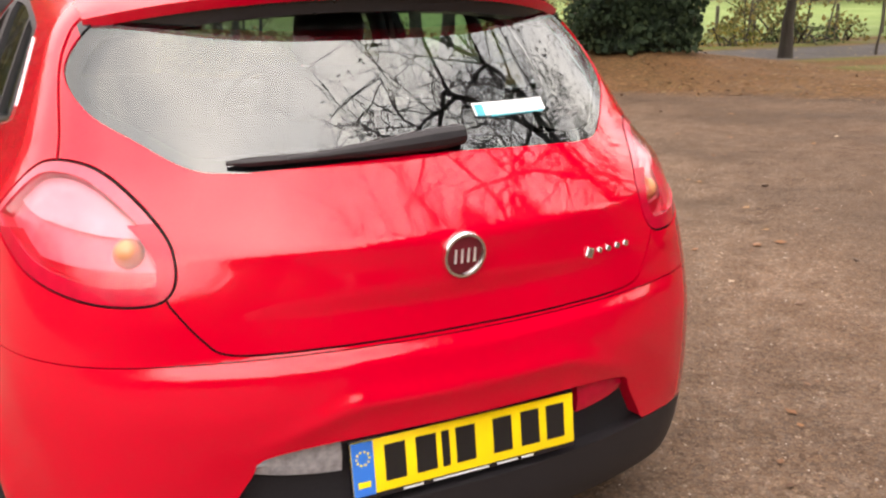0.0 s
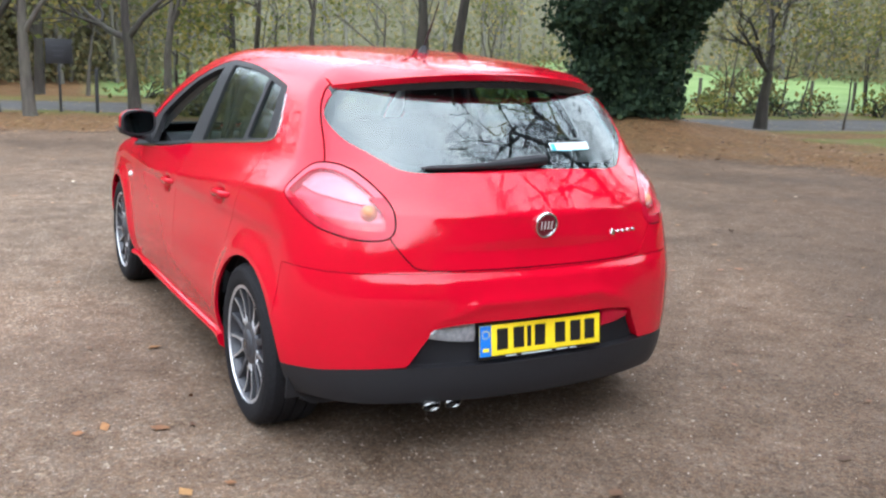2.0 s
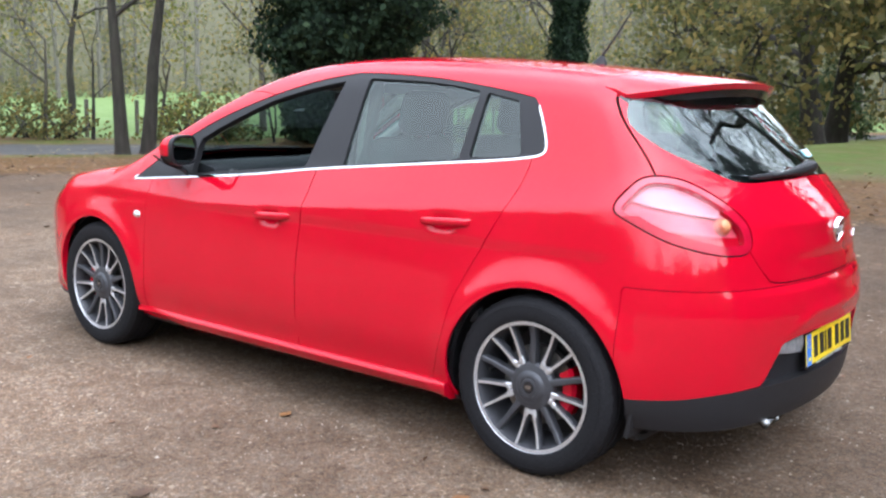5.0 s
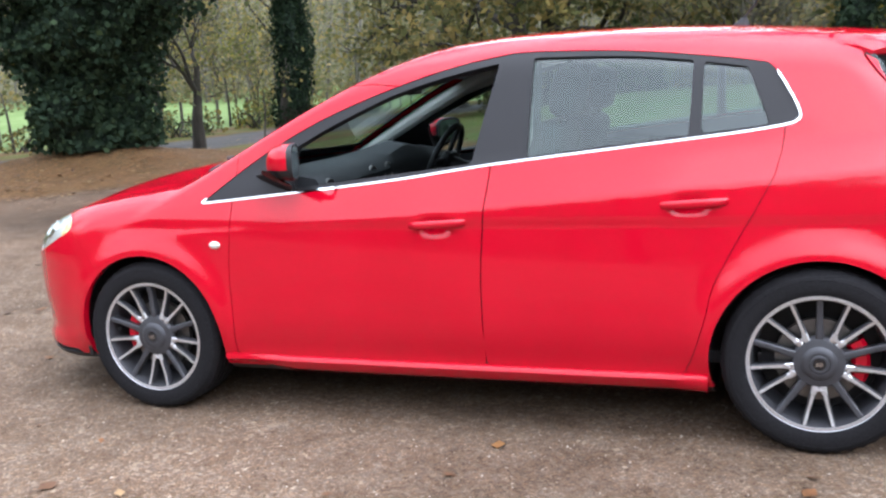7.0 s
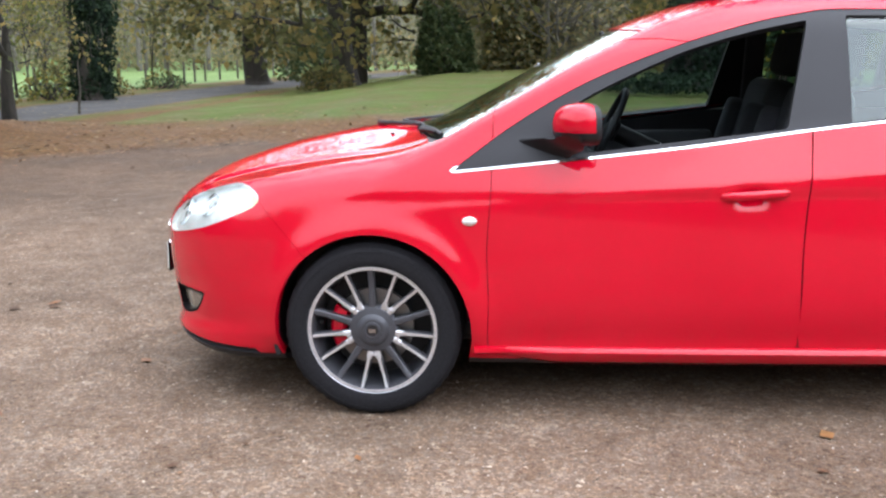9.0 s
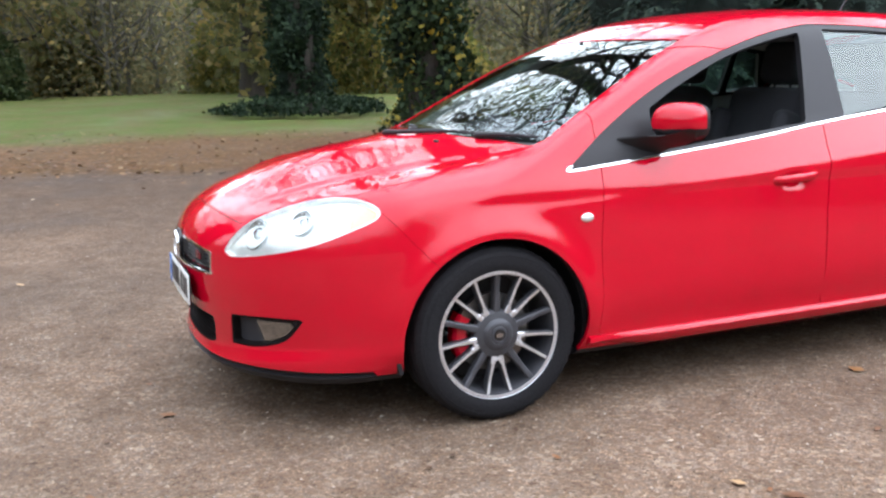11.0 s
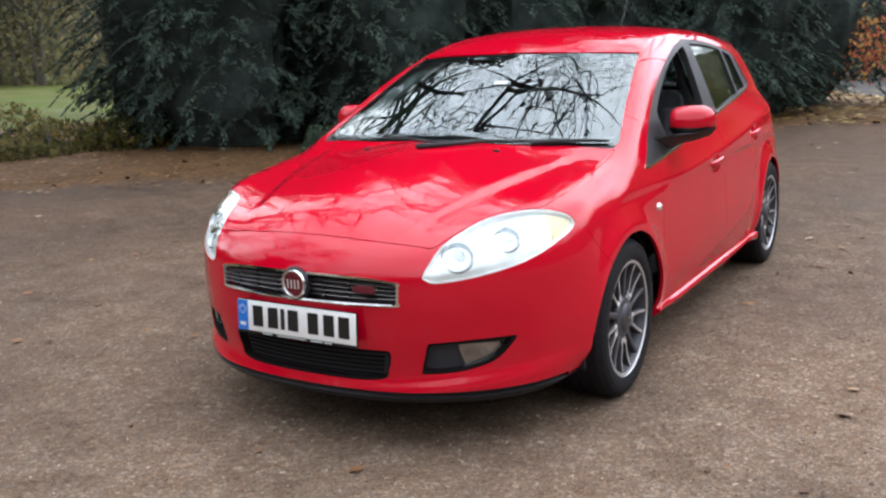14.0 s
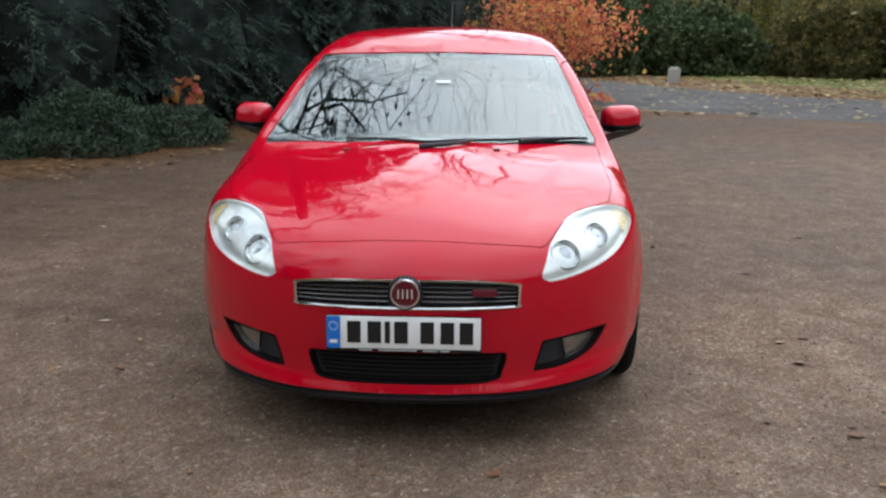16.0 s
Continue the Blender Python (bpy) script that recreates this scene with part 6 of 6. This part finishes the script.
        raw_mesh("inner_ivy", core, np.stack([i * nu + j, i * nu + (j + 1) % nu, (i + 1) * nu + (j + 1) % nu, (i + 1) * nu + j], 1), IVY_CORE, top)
    return top


def shrub(name, at, w, h, seed, leaves, n, size, label, category="shrub", group="", long=1.6, droop=0.0, core=True, depth=None):
    """Stems with a lumpy mound of leaves."""
    g = np.random.default_rng(seed)
    x, y = at
    z = float(ground_height(np.array([x]), np.array([y]))[0]) - 0.03
    top = tagged(new(name), label, category, group)
    top.location = (x, y, z)
    lines = []
    for k in range(7):
        a = g.uniform(0, 2 * np.pi)
        p = np.array([g.normal() * w * 0.08, g.normal() * w * 0.08, 0.0])
        q = np.array([math.cos(a) * w * 0.33, math.sin(a) * w * 0.33, h * g.uniform(0.55, 0.85)])
        m = (p + q) / 2 + g.normal(size=3) * 0.08 * w
        lines.append(([p, m, q], [0.03 + 0.01 * h, 0.02 + 0.006 * h, 0.008]))
    for line in lines:
        v, f = tube_mesh([line], 5)
        raw_mesh("stem", v, f, BARK, top, smooth=True)
    d = g.normal(size=(n, 3))
    d /= np.linalg.norm(d, axis=1)[:, None]
    d[:, 2] = np.abs(d[:, 2])
    lump = np.array([1 + 0.32 * noise.noise((q[0] * 2.1 + seed, q[1] * 2.1, q[2] * 2.1)) + 0.18 * noise.noise((q[0] * 5.3, q[1] * 5.3 + seed, q[2] * 5.3)) for q in d])
    rad = lump * g.uniform(0.5, 1.0, n) ** 0.45
    p = d * rad[:, None] * np.array([w / 2, (depth or w) / 2, h])
    v, f = leaf_quads(p + np.array([0, 0, 0.04]), size, g, long=long, droop=droop)
    raw_mesh("crown", v, f, leaves, top)
    return top


def yew(at, w, h, seed, n=48000):
    """A broad dark yew with drooping sprays down to the ground."""
    g = np.random.default_rng(seed)
    x, y = at
    top = tagged(new("yew_tree"), "dense dark green yew with drooping sprays", "tree", "yew screen")
    top.location = (x, y, 0)
    lines, _ = limbs(g, (0, 0, 0), (0, 0, 1), h * 0.8, 0.28, 1, 0.6, 0.3, 6)
    v, f = tube_mesh(lines, 8)
    raw_mesh("trunk", v, f, BARK, top, smooth=True)
    each = 62
    m = n // each
    a, t = g.uniform(0, 2 * np.pi, m), g.random(m) ** 1.35
    lump = np.array([1 + 0.42 * noise.noise((math.cos(b) * 1.7 + seed, math.sin(b) * 1.7, q * h * 0.45)) for b, q in zip(a, t)])
    prof = np.interp(t, [0, 0.04, 0.14, 0.5, 0.85, 1.0], [0.80, 0.96, 1.0, 0.86, 0.55, 0.10])
    rad = w / 2 * prof * lump * g.uniform(0.62, 0.88, m)
    root = np.stack([rad * np.cos(a), rad * np.sin(a), 0.35 + t * h], 1)
    turn = a + g.normal(size=m) * 0.45
    reach = g.uniform(0.26, 0.56, m)
    along = np.stack([np.cos(turn), np.sin(turn), g.uniform(-0.45, 0.05, m)], 1)
    across = np.stack([-np.sin(turn), np.cos(turn), g.normal(size=m) * 0.2], 1)
    u, q = g.random((m, each)), g.uniform(-1, 1, (m, each))
    wide = q * 0.42 * (1.05 - u)
    p = root[:, None] + (along[:, None] * u[..., None] + across[:, None] * wide[..., None]) * reach[:, None, None]
    p[..., 2] -= 0.38 * u ** 2 * reach[:, None]
    p[..., 2] = np.maximum(p[..., 2], 0.06)
    d = along[:, None] * (0.9 - 0.4 * np.abs(q))[..., None] + across[:, None] * (0.8 * np.sign(q) * np.abs(q))[..., None] + g.normal(size=(m, each, 3)) * 0.12
    d[..., 2] -= 0.5 * u
    p, d = p.reshape(-1, 3), d.reshape(-1, 3)
    n = len(p)
    d /= np.linalg.norm(d, axis=1)[:, None]
    s = g.uniform(0.045, 0.10, n)[:, None]
    side = np.cross(d, np.array([0, 0, 1.0]) + g.normal(size=(n, 3)) * 0.35)
    side /= np.linalg.norm(side, axis=1)[:, None]
    v = np.stack([p - d * s * 0.5, p + side * s * 0.2, p + d * s * 0.6, p - side * s * 0.2], 1).reshape(-1, 3)
    raw_mesh("crown", v, np.arange(4 * n).reshape(n, 4), YEW, top)
    # the crown's inner shade, put in as a rough lumpy body well inside the sprays
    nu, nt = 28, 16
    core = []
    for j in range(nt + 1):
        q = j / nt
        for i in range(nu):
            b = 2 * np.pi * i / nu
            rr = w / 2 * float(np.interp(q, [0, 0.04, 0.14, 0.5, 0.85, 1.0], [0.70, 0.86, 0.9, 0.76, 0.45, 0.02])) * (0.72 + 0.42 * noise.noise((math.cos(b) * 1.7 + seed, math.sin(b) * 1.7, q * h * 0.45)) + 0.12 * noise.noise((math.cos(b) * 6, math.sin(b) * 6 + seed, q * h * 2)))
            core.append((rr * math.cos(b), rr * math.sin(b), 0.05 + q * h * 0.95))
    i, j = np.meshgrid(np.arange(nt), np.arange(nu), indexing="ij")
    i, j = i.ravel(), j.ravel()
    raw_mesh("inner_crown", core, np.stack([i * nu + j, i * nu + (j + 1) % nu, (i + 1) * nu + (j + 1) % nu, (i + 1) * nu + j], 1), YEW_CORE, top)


# yews behind the car's right side
for k, (x, y, w, h) in enumerate(((8.7, -6.9, 5.0, 9.6), (6.6, -8.2, 4.4, 10.5), (5.3, -9.7, 4.2, 10.0), (3.9, -11.2, 4.2, 9.2), (2.4, -12.6, 3.8, 8.2), (7.9, -10.6, 5.0, 11.5), (4.6, -14.0, 5.0, 10.0), (1.9, -15.6, 3.8, 8.0))):
    yew((x, y), w, h, 20 + k, 105000 if k < 5 else 24000)
for k, (x, y, w, h, n) in enumerate(((4.5, -5.8, 1.5, 0.74, 11000), (5.3, -5.2, 0.9, 0.40, 5000), (3.9, -6.9, 1.5, 0.45, 8000))):
    shrub("juniper_bush", (x, y), w, h, 61 + k, JUNIPER, n, 0.020, "spreading feathery green bush at the verge", "bush", "verge bushes", 3.5)
shrub("autumn_shrub", (4.0, -8.0), 0.7, 0.75, 64, FIRE, 60, 0.13, "small shrub with a few orange leaves", "shrub")

# orange tree and shrubs past the yews
tree("acer_tree", (-1.75, -15.2), 3.3, 0.08, 71, FIRE, 2300, 0.075, 3, (0.05, 0.0), 0.40, 0.62, 0.3, BARK_PALE, "small spreading tree with orange and red leaves", low=0.3, clear=0.3)
tree("acer_tree", (-0.1, -16.2), 3.6, 0.08, 72, FIRE, 2000, 0.075, 3, (-0.1, 0.0), 0.40, 0.62, 0.3, BARK_PALE, "small spreading tree with orange and red leaves", low=0.3, clear=0.3)
shrub("bramble", (-1.6, -14.9), 2.2, 0.45, 73, FIRE, 160, 0.12, "low red-brown undergrowth below the trees", "undergrowth")
for k, (x, y, w, h, mat, n) in enumerate(((-7.2, -29, 5.0, 2.3, GREENS, 6500), (-12.0, -28.5, 5.2, 3.0, OLIVE, 7000), (-15.5, -27, 5.0, 4.2, AUTUMN, 5200), (-3.2, -28, 4.4, 3.0, GREENS, 5000), (-9.5, -35, 7.0, 8.0, AUTUMN, 6000), (-4, -35, 7.5, 9.0, GREENS, 6000), (1.5, -30, 6.5, 7.0, YEW, 6500), (-16, -34, 8, 9, OLIVE, 7000), (-20, -26, 6, 6, AUTUMN, 5000))):
    shrub("shrub", (x, y), w, h, 80 + k, mat, int(n * 3.2), 0.10, "tall rounded shrub with dull green and yellow leaves", "shrub", "shrubs beyond the drive")
bm = bmesh.new()
bmesh.ops.create_cube(bm, size=1.0)
bmesh.ops.scale(bm, vec=(0.30, 0.26, 0.52), verts=bm.verts)
bmesh.ops.bevel(bm, geom=list(bm.edges), offset=0.05, segments=3, affect="EDGES")
for v in bm.verts:
    v.co += Vector((noise.noise(v.co * 6), noise.noise(v.co * 6 + Vector((9, 0, 0))), 0)) * 0.02
bmesh.ops.translate(bm, vec=(-5.3, -22.3, 0.24), verts=bm.verts)
STONE = plain("weathered stone", (0.36, 0.34, 0.31), 0.9, grain=30, vary=0.3, bump=0.4)
tagged(part("marker_stone", bm, STONE, None), "small grey upright stone beside the drive", "stone")

# ivy-clad trees; crowns above the view are thickened to dim the car's reflections
tree("ivy_tree", (11.4, -3.4), 19, 0.48, 31, IVY, 3000, 0.08, 4, (-0.04, 0.04), 0.50, 0.72, 0.15, BARK, "bare tree with a trunk wrapped in dark ivy", ivy=11000, ivy_r=0.62, ivy_top=5.0, ivy_mat=IVY_GOLD, group="ivy trees", clear=4.2, kids=6)
tree("ivy_tree", (18.2, -2.95), 16, 0.50, 32, IVY, 7000, 0.15, 4, (-0.02, 0.0), 0.42, 0.50, 0.5, BARK, "bare tree with a trunk wrapped in dark ivy", ivy=8000, ivy_r=0.66, ivy_top=5.5, group="ivy trees", clear=4.2)
tree("ivy_tree", (10.6, 10.9), 17, 0.45, 33, IVY, 9000, 0.12, 4, (0.0, 0.0), 0.42, 0.62, 0.4, BARK, "bare tree smothered in a broad mass of ivy", ivy=34000, ivy_r=1.3, ivy_top=8.0, group="ivy trees", clear=2.3)
tree("ivy_tree", (25.4, 14.6), 16, 0.50, 34, OLIVE, 3500, 0.16, 4, (0.0, 0.0), 0.42, 0.50, 0.5, BARK, "bare tree with a trunk wrapped in dark ivy", ivy=9000, ivy_r=0.62, ivy_top=7.0, group="ivy trees", clear=4.2)
shrub("ivy_mound", (11.0, -3.2), 1.7, 0.30, 35, IVY, 2200, 0.06, "low ivy spreading round the tree foot", "undergrowth")
shrub("ivy_mound", (17.6, -2.8), 3.8, 0.42, 36, IVY, 4000, 0.065, "low ivy spreading round the tree foot", "undergrowth")

for k, (x, y, w, h) in enumerate(((10.2, -4.9, 1.9, 0.42), (9.4, -5.4, 1.7, 0.50), (12.2, -5.2, 2.2, 0.6), (13.6, -4.4, 2.2, 0.45), (9.7, -3.9, 1.3, 0.25))):
    shrub("bramble", (x, y), w, h, 340 + k, (OLIVE, AUTUMN)[k % 2], 900, 0.055, "low tangled green and brown undergrowth", "undergrowth", "verge undergrowth")

# trees along the road
ROADSIDE = ((-0.1, 15.6, 9, 0.13, AUTUMN, 300), (-0.75, 16.2, 10, 0.16, AUTUMN, 250), (1.9, 15.7, 8, 0.14, AUTUMN, 900), (4.9, 17.4, 7, 0.10, AUTUMN, 1300), (2.9, 17.2, 8, 0.11, AUTUMN, 500), (7.8, 14.2, 11, 0.15, OLIVE, 500), (8.45, 14.3, 11, 0.16, OLIVE, 500), (18.1, 11.6, 3.2, 0.035, OLIVE, 60), (7.0, 19.5, 8, 0.1, AUTUMN, 800), (20.5, 16.5, 9, 0.12, OLIVE, 500), (6.2, 23.5, 10, 0.14, OLIVE, 1300), (0.9, 24, 10, 0.15, OLIVE, 1500), (-2.5, 24.5, 11, 0.16, OLIVE, 1500), (12.5, 24, 10, 0.14, AUTUMN, 1300), (17.5, 21, 9, 0.13, OLIVE, 900), (22, 22, 10, 0.14, AUTUMN, 1100), (30, 17.5, 10, 0.16, OLIVE, 1000))
for k, (x, y, h, r, mat, n) in enumerate(ROADSIDE):
    tree("roadside_tree", (x, y), h, r, 100 + k, mat, int(n * 1.9), 0.095, 3, (0.06 * math.sin(k * 2.4), 0.05 * math.cos(k * 1.7)), 0.42, 0.48, 0.55, BARK if r > 0.13 else BARK_PALE, "slender half-bare tree with a few yellow leaves", group="trees along the road")
# extra leaves in the oak crowns block low sky from the bonnet's reflection
for k, (x, y, h, r, n) in enumerate(((38, 13.0, 15, 0.55, 4200), (29.6, 7.3, 14, 0.42, 6000), (34, 7.9, 15, 0.48, 6500), (46, 6, 16, 0.5, 7500), (27, -3.5, 14, 0.40, 7000))):
    tree("oak_tree", (x, y), h, r, 140 + k, OLIVE, n, 0.20, 3, (0.1 * math.sin(k * 3), 0.02), 0.36, 0.68, 0.15, BARK, "gnarled oak with crooked limbs and thin brown leaves", group="oaks in the park", kids=5)
for k, (x, y, w, h, mat, n) in enumerate(((33, 4.2, 2.3, 2.7, GREENS, 2400), (27.5, 7.6, 1.8, 0.8, OLIVE, 800), (36, 1.6, 3.0, 3.0, OLIVE, 3000), (28, -8.5, 7, 4.0, AUTUMN, 6500), (34, -5.5, 6, 3.6, AUTUMN, 5200), (3.4, 16.2, 2.0, 0.7, OLIVE, 700), (5.6, 18.5, 2.2, 0.7, OLIVE, 600), (20.5, 17.5, 3, 1.2, OLIVE, 900), (9, 20.5, 3.0, 1.2, OLIVE, 1000), (13, 18.5, 3, 1.3, OLIVE, 900), (28, 16.5, 3.5, 1.4, OLIVE, 1100), (43, 11, 4, 3.5, GREENS, 2500))):
    shrub("shrub", (x, y), w, h, 160 + k, mat, int(n * 1.6), 0.13 if h > 2 else 0.08, "rough shrub with thin autumn leaves", "shrub", "shrubs in the park")

# tall unseen trees behind the yews, added for the limbs in the car's reflections
for k, (x, y, h, r, lean) in enumerate(((9.6, -8.6, 19, 0.60, (-0.30, 0.34)), (3.0, -16.5, 18, 0.46, (-0.05, 0.35)), (14.6, -10.6, 19, 0.40, (-0.05, 0.25)))):
    # the third, with leaves, closes a bright gap in the windscreen's reflection
    tree("tall_tree", (x, y), h, r, 230 + k, OLIVE if k == 2 else None, 5000 if k == 2 else 0, 0.12, (5, 4, 4)[k], lean, 0.40, 0.66, 0.30, BARK, "tall tree with long limbs and fine twigs, added for reflections", group="tall trees", clear=7.0, kids=5)
tree("roadside_tree", (15.7, 12.0), 10, 0.17, 240, OLIVE, 500, 0.10, 4, (0.0, 0.0), 0.20, 0.52, 0.35, BARK, "low-forked half-bare tree beside the road", group="trees along the road", kids=4, clear=1.2)
# brush and saplings at the field's edge
g = np.random.default_rng(77)
for k in range(16):
    x = 3.5 + 2.1 * k
    y = float(np.interp(x, [p[0] for p in ROAD], [p[1] for p in ROAD])) + g.uniform(2.6, 4.4)
    shrub("brush", (x, y), g.uniform(1.4, 2.6), g.uniform(0.5, 1.1), 260 + k, (OLIVE, AUTUMN, GREENS)[k % 3], 300, 0.075, "wispy brush with thin autumn leaves at the field edge", "brush", "field edge brush")
for k in range(22):
    x = 2.5 + 1.6 * k + g.uniform(-0.5, 0.5)
    y = float(np.interp(x, [p[0] for p in ROAD], [p[1] for p in ROAD])) + g.uniform(2.4, 6.5)
    tree("sapling", (x, y), g.uniform(4.5, 7.5), g.uniform(0.035, 0.07), 290 + k, (AUTUMN, OLIVE)[k % 2], 420, 0.085, 3, (g.normal() * 0.08, g.normal() * 0.08), 0.34, 0.45, 0.5, BARK if k % 2 else BARK_PALE, "thin sapling with a few yellow leaves", group="saplings at the field edge", kids=3, clear=0.7)
# bare trees on the open side of the place, out of view, added for reflections
for k, (x, y, h, r) in enumerate(((-14, -20, 15, 0.32), (-26, 2, 17, 0.4), (-22, -18, 16, 0.36))):
    tree("bare_tree", (x, y), h, r, 200 + k, None, 0, 0.1, 4, (0.03, 0.02 * k), 0.40, 0.55, 0.45, BARK, "tall leafless tree with fine spreading branches", group="bare trees")

# far woods: trunks and leaves in a wide belt
g = np.random.default_rng(9)
lines, tops = [], []
for k in range(760):
    # trees 430 to 529: unseen belt on the open side, added to darken reflections
    a = g.uniform(-math.pi, math.pi) if k < 430 else g.uniform(-math.pi * 0.78, -0.12) if k < 530 else g.choice([g.uniform(-0.45, 0.08), g.uniform(-0.45, 0.04), g.uniform(1.5, 2.4)])
    rr = g.uniform(54, 84) if k < 430 else g.uniform(28, 40) if k < 530 else g.uniform(30, 46)
    x, y = 5 + rr * math.sin(a), 2 + rr * math.cos(a)
    h = g.uniform(12, 19) if k < 430 else g.uniform(6, 10)
    lean = g.normal(size=2) * 0.5
    lines.append(([np.array([x, y, 0.0]), np.array([x + lean[0] * 0.4, y + lean[1] * 0.4, h * 0.5]), np.array([x + lean[0], y + lean[1], h])], [g.uniform(0.08, 0.22), 0.09, 0.03] if k < 530 else [g.uniform(0.06, 0.16), 0.06, 0.02]))
    for _ in range(11 if k < 530 else 14):
        z = g.uniform(0.15, 0.9) * h
        b = g.uniform(0, 2 * math.pi)
        q = np.array([x, y, z])
        lines.append(([q, q + np.array([math.cos(b), math.sin(b), 0.6]) * 1.5, q + np.array([math.cos(b), math.sin(b), 0.9]) * 3.0], [0.05, 0.03, 0.015]))
        tops.append(q + np.array([math.cos(b), math.sin(b), 0.7]) * 2.2)
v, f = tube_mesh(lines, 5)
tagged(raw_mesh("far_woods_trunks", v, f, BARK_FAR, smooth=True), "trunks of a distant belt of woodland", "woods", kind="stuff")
tops = np.array(tops)
n = 420000
p = tops[g.integers(0, len(tops), n)] + g.normal(size=(n, 3)) * (1.0, 1.0, 0.9)
under = g.random(n) < 0.34
p[under, 2] = g.gamma(1.8, 0.9, under.sum())
p[:, 2] = np.maximum(p[:, 2], 0.05)
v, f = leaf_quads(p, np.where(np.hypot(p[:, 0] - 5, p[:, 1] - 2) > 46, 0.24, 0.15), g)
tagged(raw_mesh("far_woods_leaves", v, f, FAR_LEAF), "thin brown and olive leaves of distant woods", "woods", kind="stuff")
ring = [(5 + 95 * math.sin(2 * math.pi * i / 96), 2 + 95 * math.cos(2 * math.pi * i / 96), z) for z in (-0.5, 19.0) for i in range(96)]
# distance haze is mixed into the backdrop's own colour
HAZE = Mat("far woods with painted haze", rough=1.0)
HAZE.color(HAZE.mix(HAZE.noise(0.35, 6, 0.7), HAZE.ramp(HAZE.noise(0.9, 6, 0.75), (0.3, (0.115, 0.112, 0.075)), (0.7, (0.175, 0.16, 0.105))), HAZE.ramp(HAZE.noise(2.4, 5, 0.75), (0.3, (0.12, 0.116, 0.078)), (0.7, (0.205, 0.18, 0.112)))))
i = np.arange(96)
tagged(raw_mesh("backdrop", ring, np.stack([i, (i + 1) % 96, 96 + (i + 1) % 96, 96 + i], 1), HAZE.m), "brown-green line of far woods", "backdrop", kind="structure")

# sign on a post, posts and park fence
IRON = plain("black painted iron", (0.014, 0.014, 0.016), 0.5, grain=80, bump=0.2)
sign = tagged(new("sign_board"), "black notice board on a thin iron post", "sign")
sign.location = (0.54, 16.3, 0.03)
bm = bmesh.new()
box(bm, (0, 0, 0.70), (0.05, 0.05, 1.44), 0.006)
fitting("post", bm, IRON, sign)
bm = bmesh.new()
box(bm, (0, -0.04, 1.25), (0.54, 0.03, 0.50), 0.008, Matrix.Rotation(0.25, 3, "Z"))
fitting("board", bm, IRON, sign)
bm = bmesh.new()
for k in range(3):
    box(bm, (-0.02, -0.060, 1.36 - 0.10 * k), (0.30 - 0.06 * k, 0.004, 0.022), 0, Matrix.Rotation(0.25, 3, "Z"))
GREY = plain("faded grey print", (0.035, 0.035, 0.045), 0.6, grain=40)
fitting("faint_print", bm, GREY, sign, "unreadable faint lines", 0)
for x, y, h in ((1.25, 16.3, 0.95),):
    bm = bmesh.new()
    box(bm, (x, y, h / 2), (0.07, 0.07, h), 0.015)
    ob = part("roadside_post", bm, IRON, None)
    tagged(ob, "short black iron post beside the road", "post")
FENCE = plain("old fence wood", (0.10, 0.085, 0.07), 0.9, grain=20, vary=0.3, bump=0.5)
for k in range(26):
    x = 11 + 1.6 * k
    y = 22.0 - 0.12 * x + 0.3 * math.sin(k)
    bm = bmesh.new()
    box(bm, (x, y, 0.5), (0.09, 0.09, 1.1), 0.015)
    ob = part("fence_post", bm, FENCE, None)
    tagged(ob, "weathered wooden fence post at the field edge", "post", "field fence")
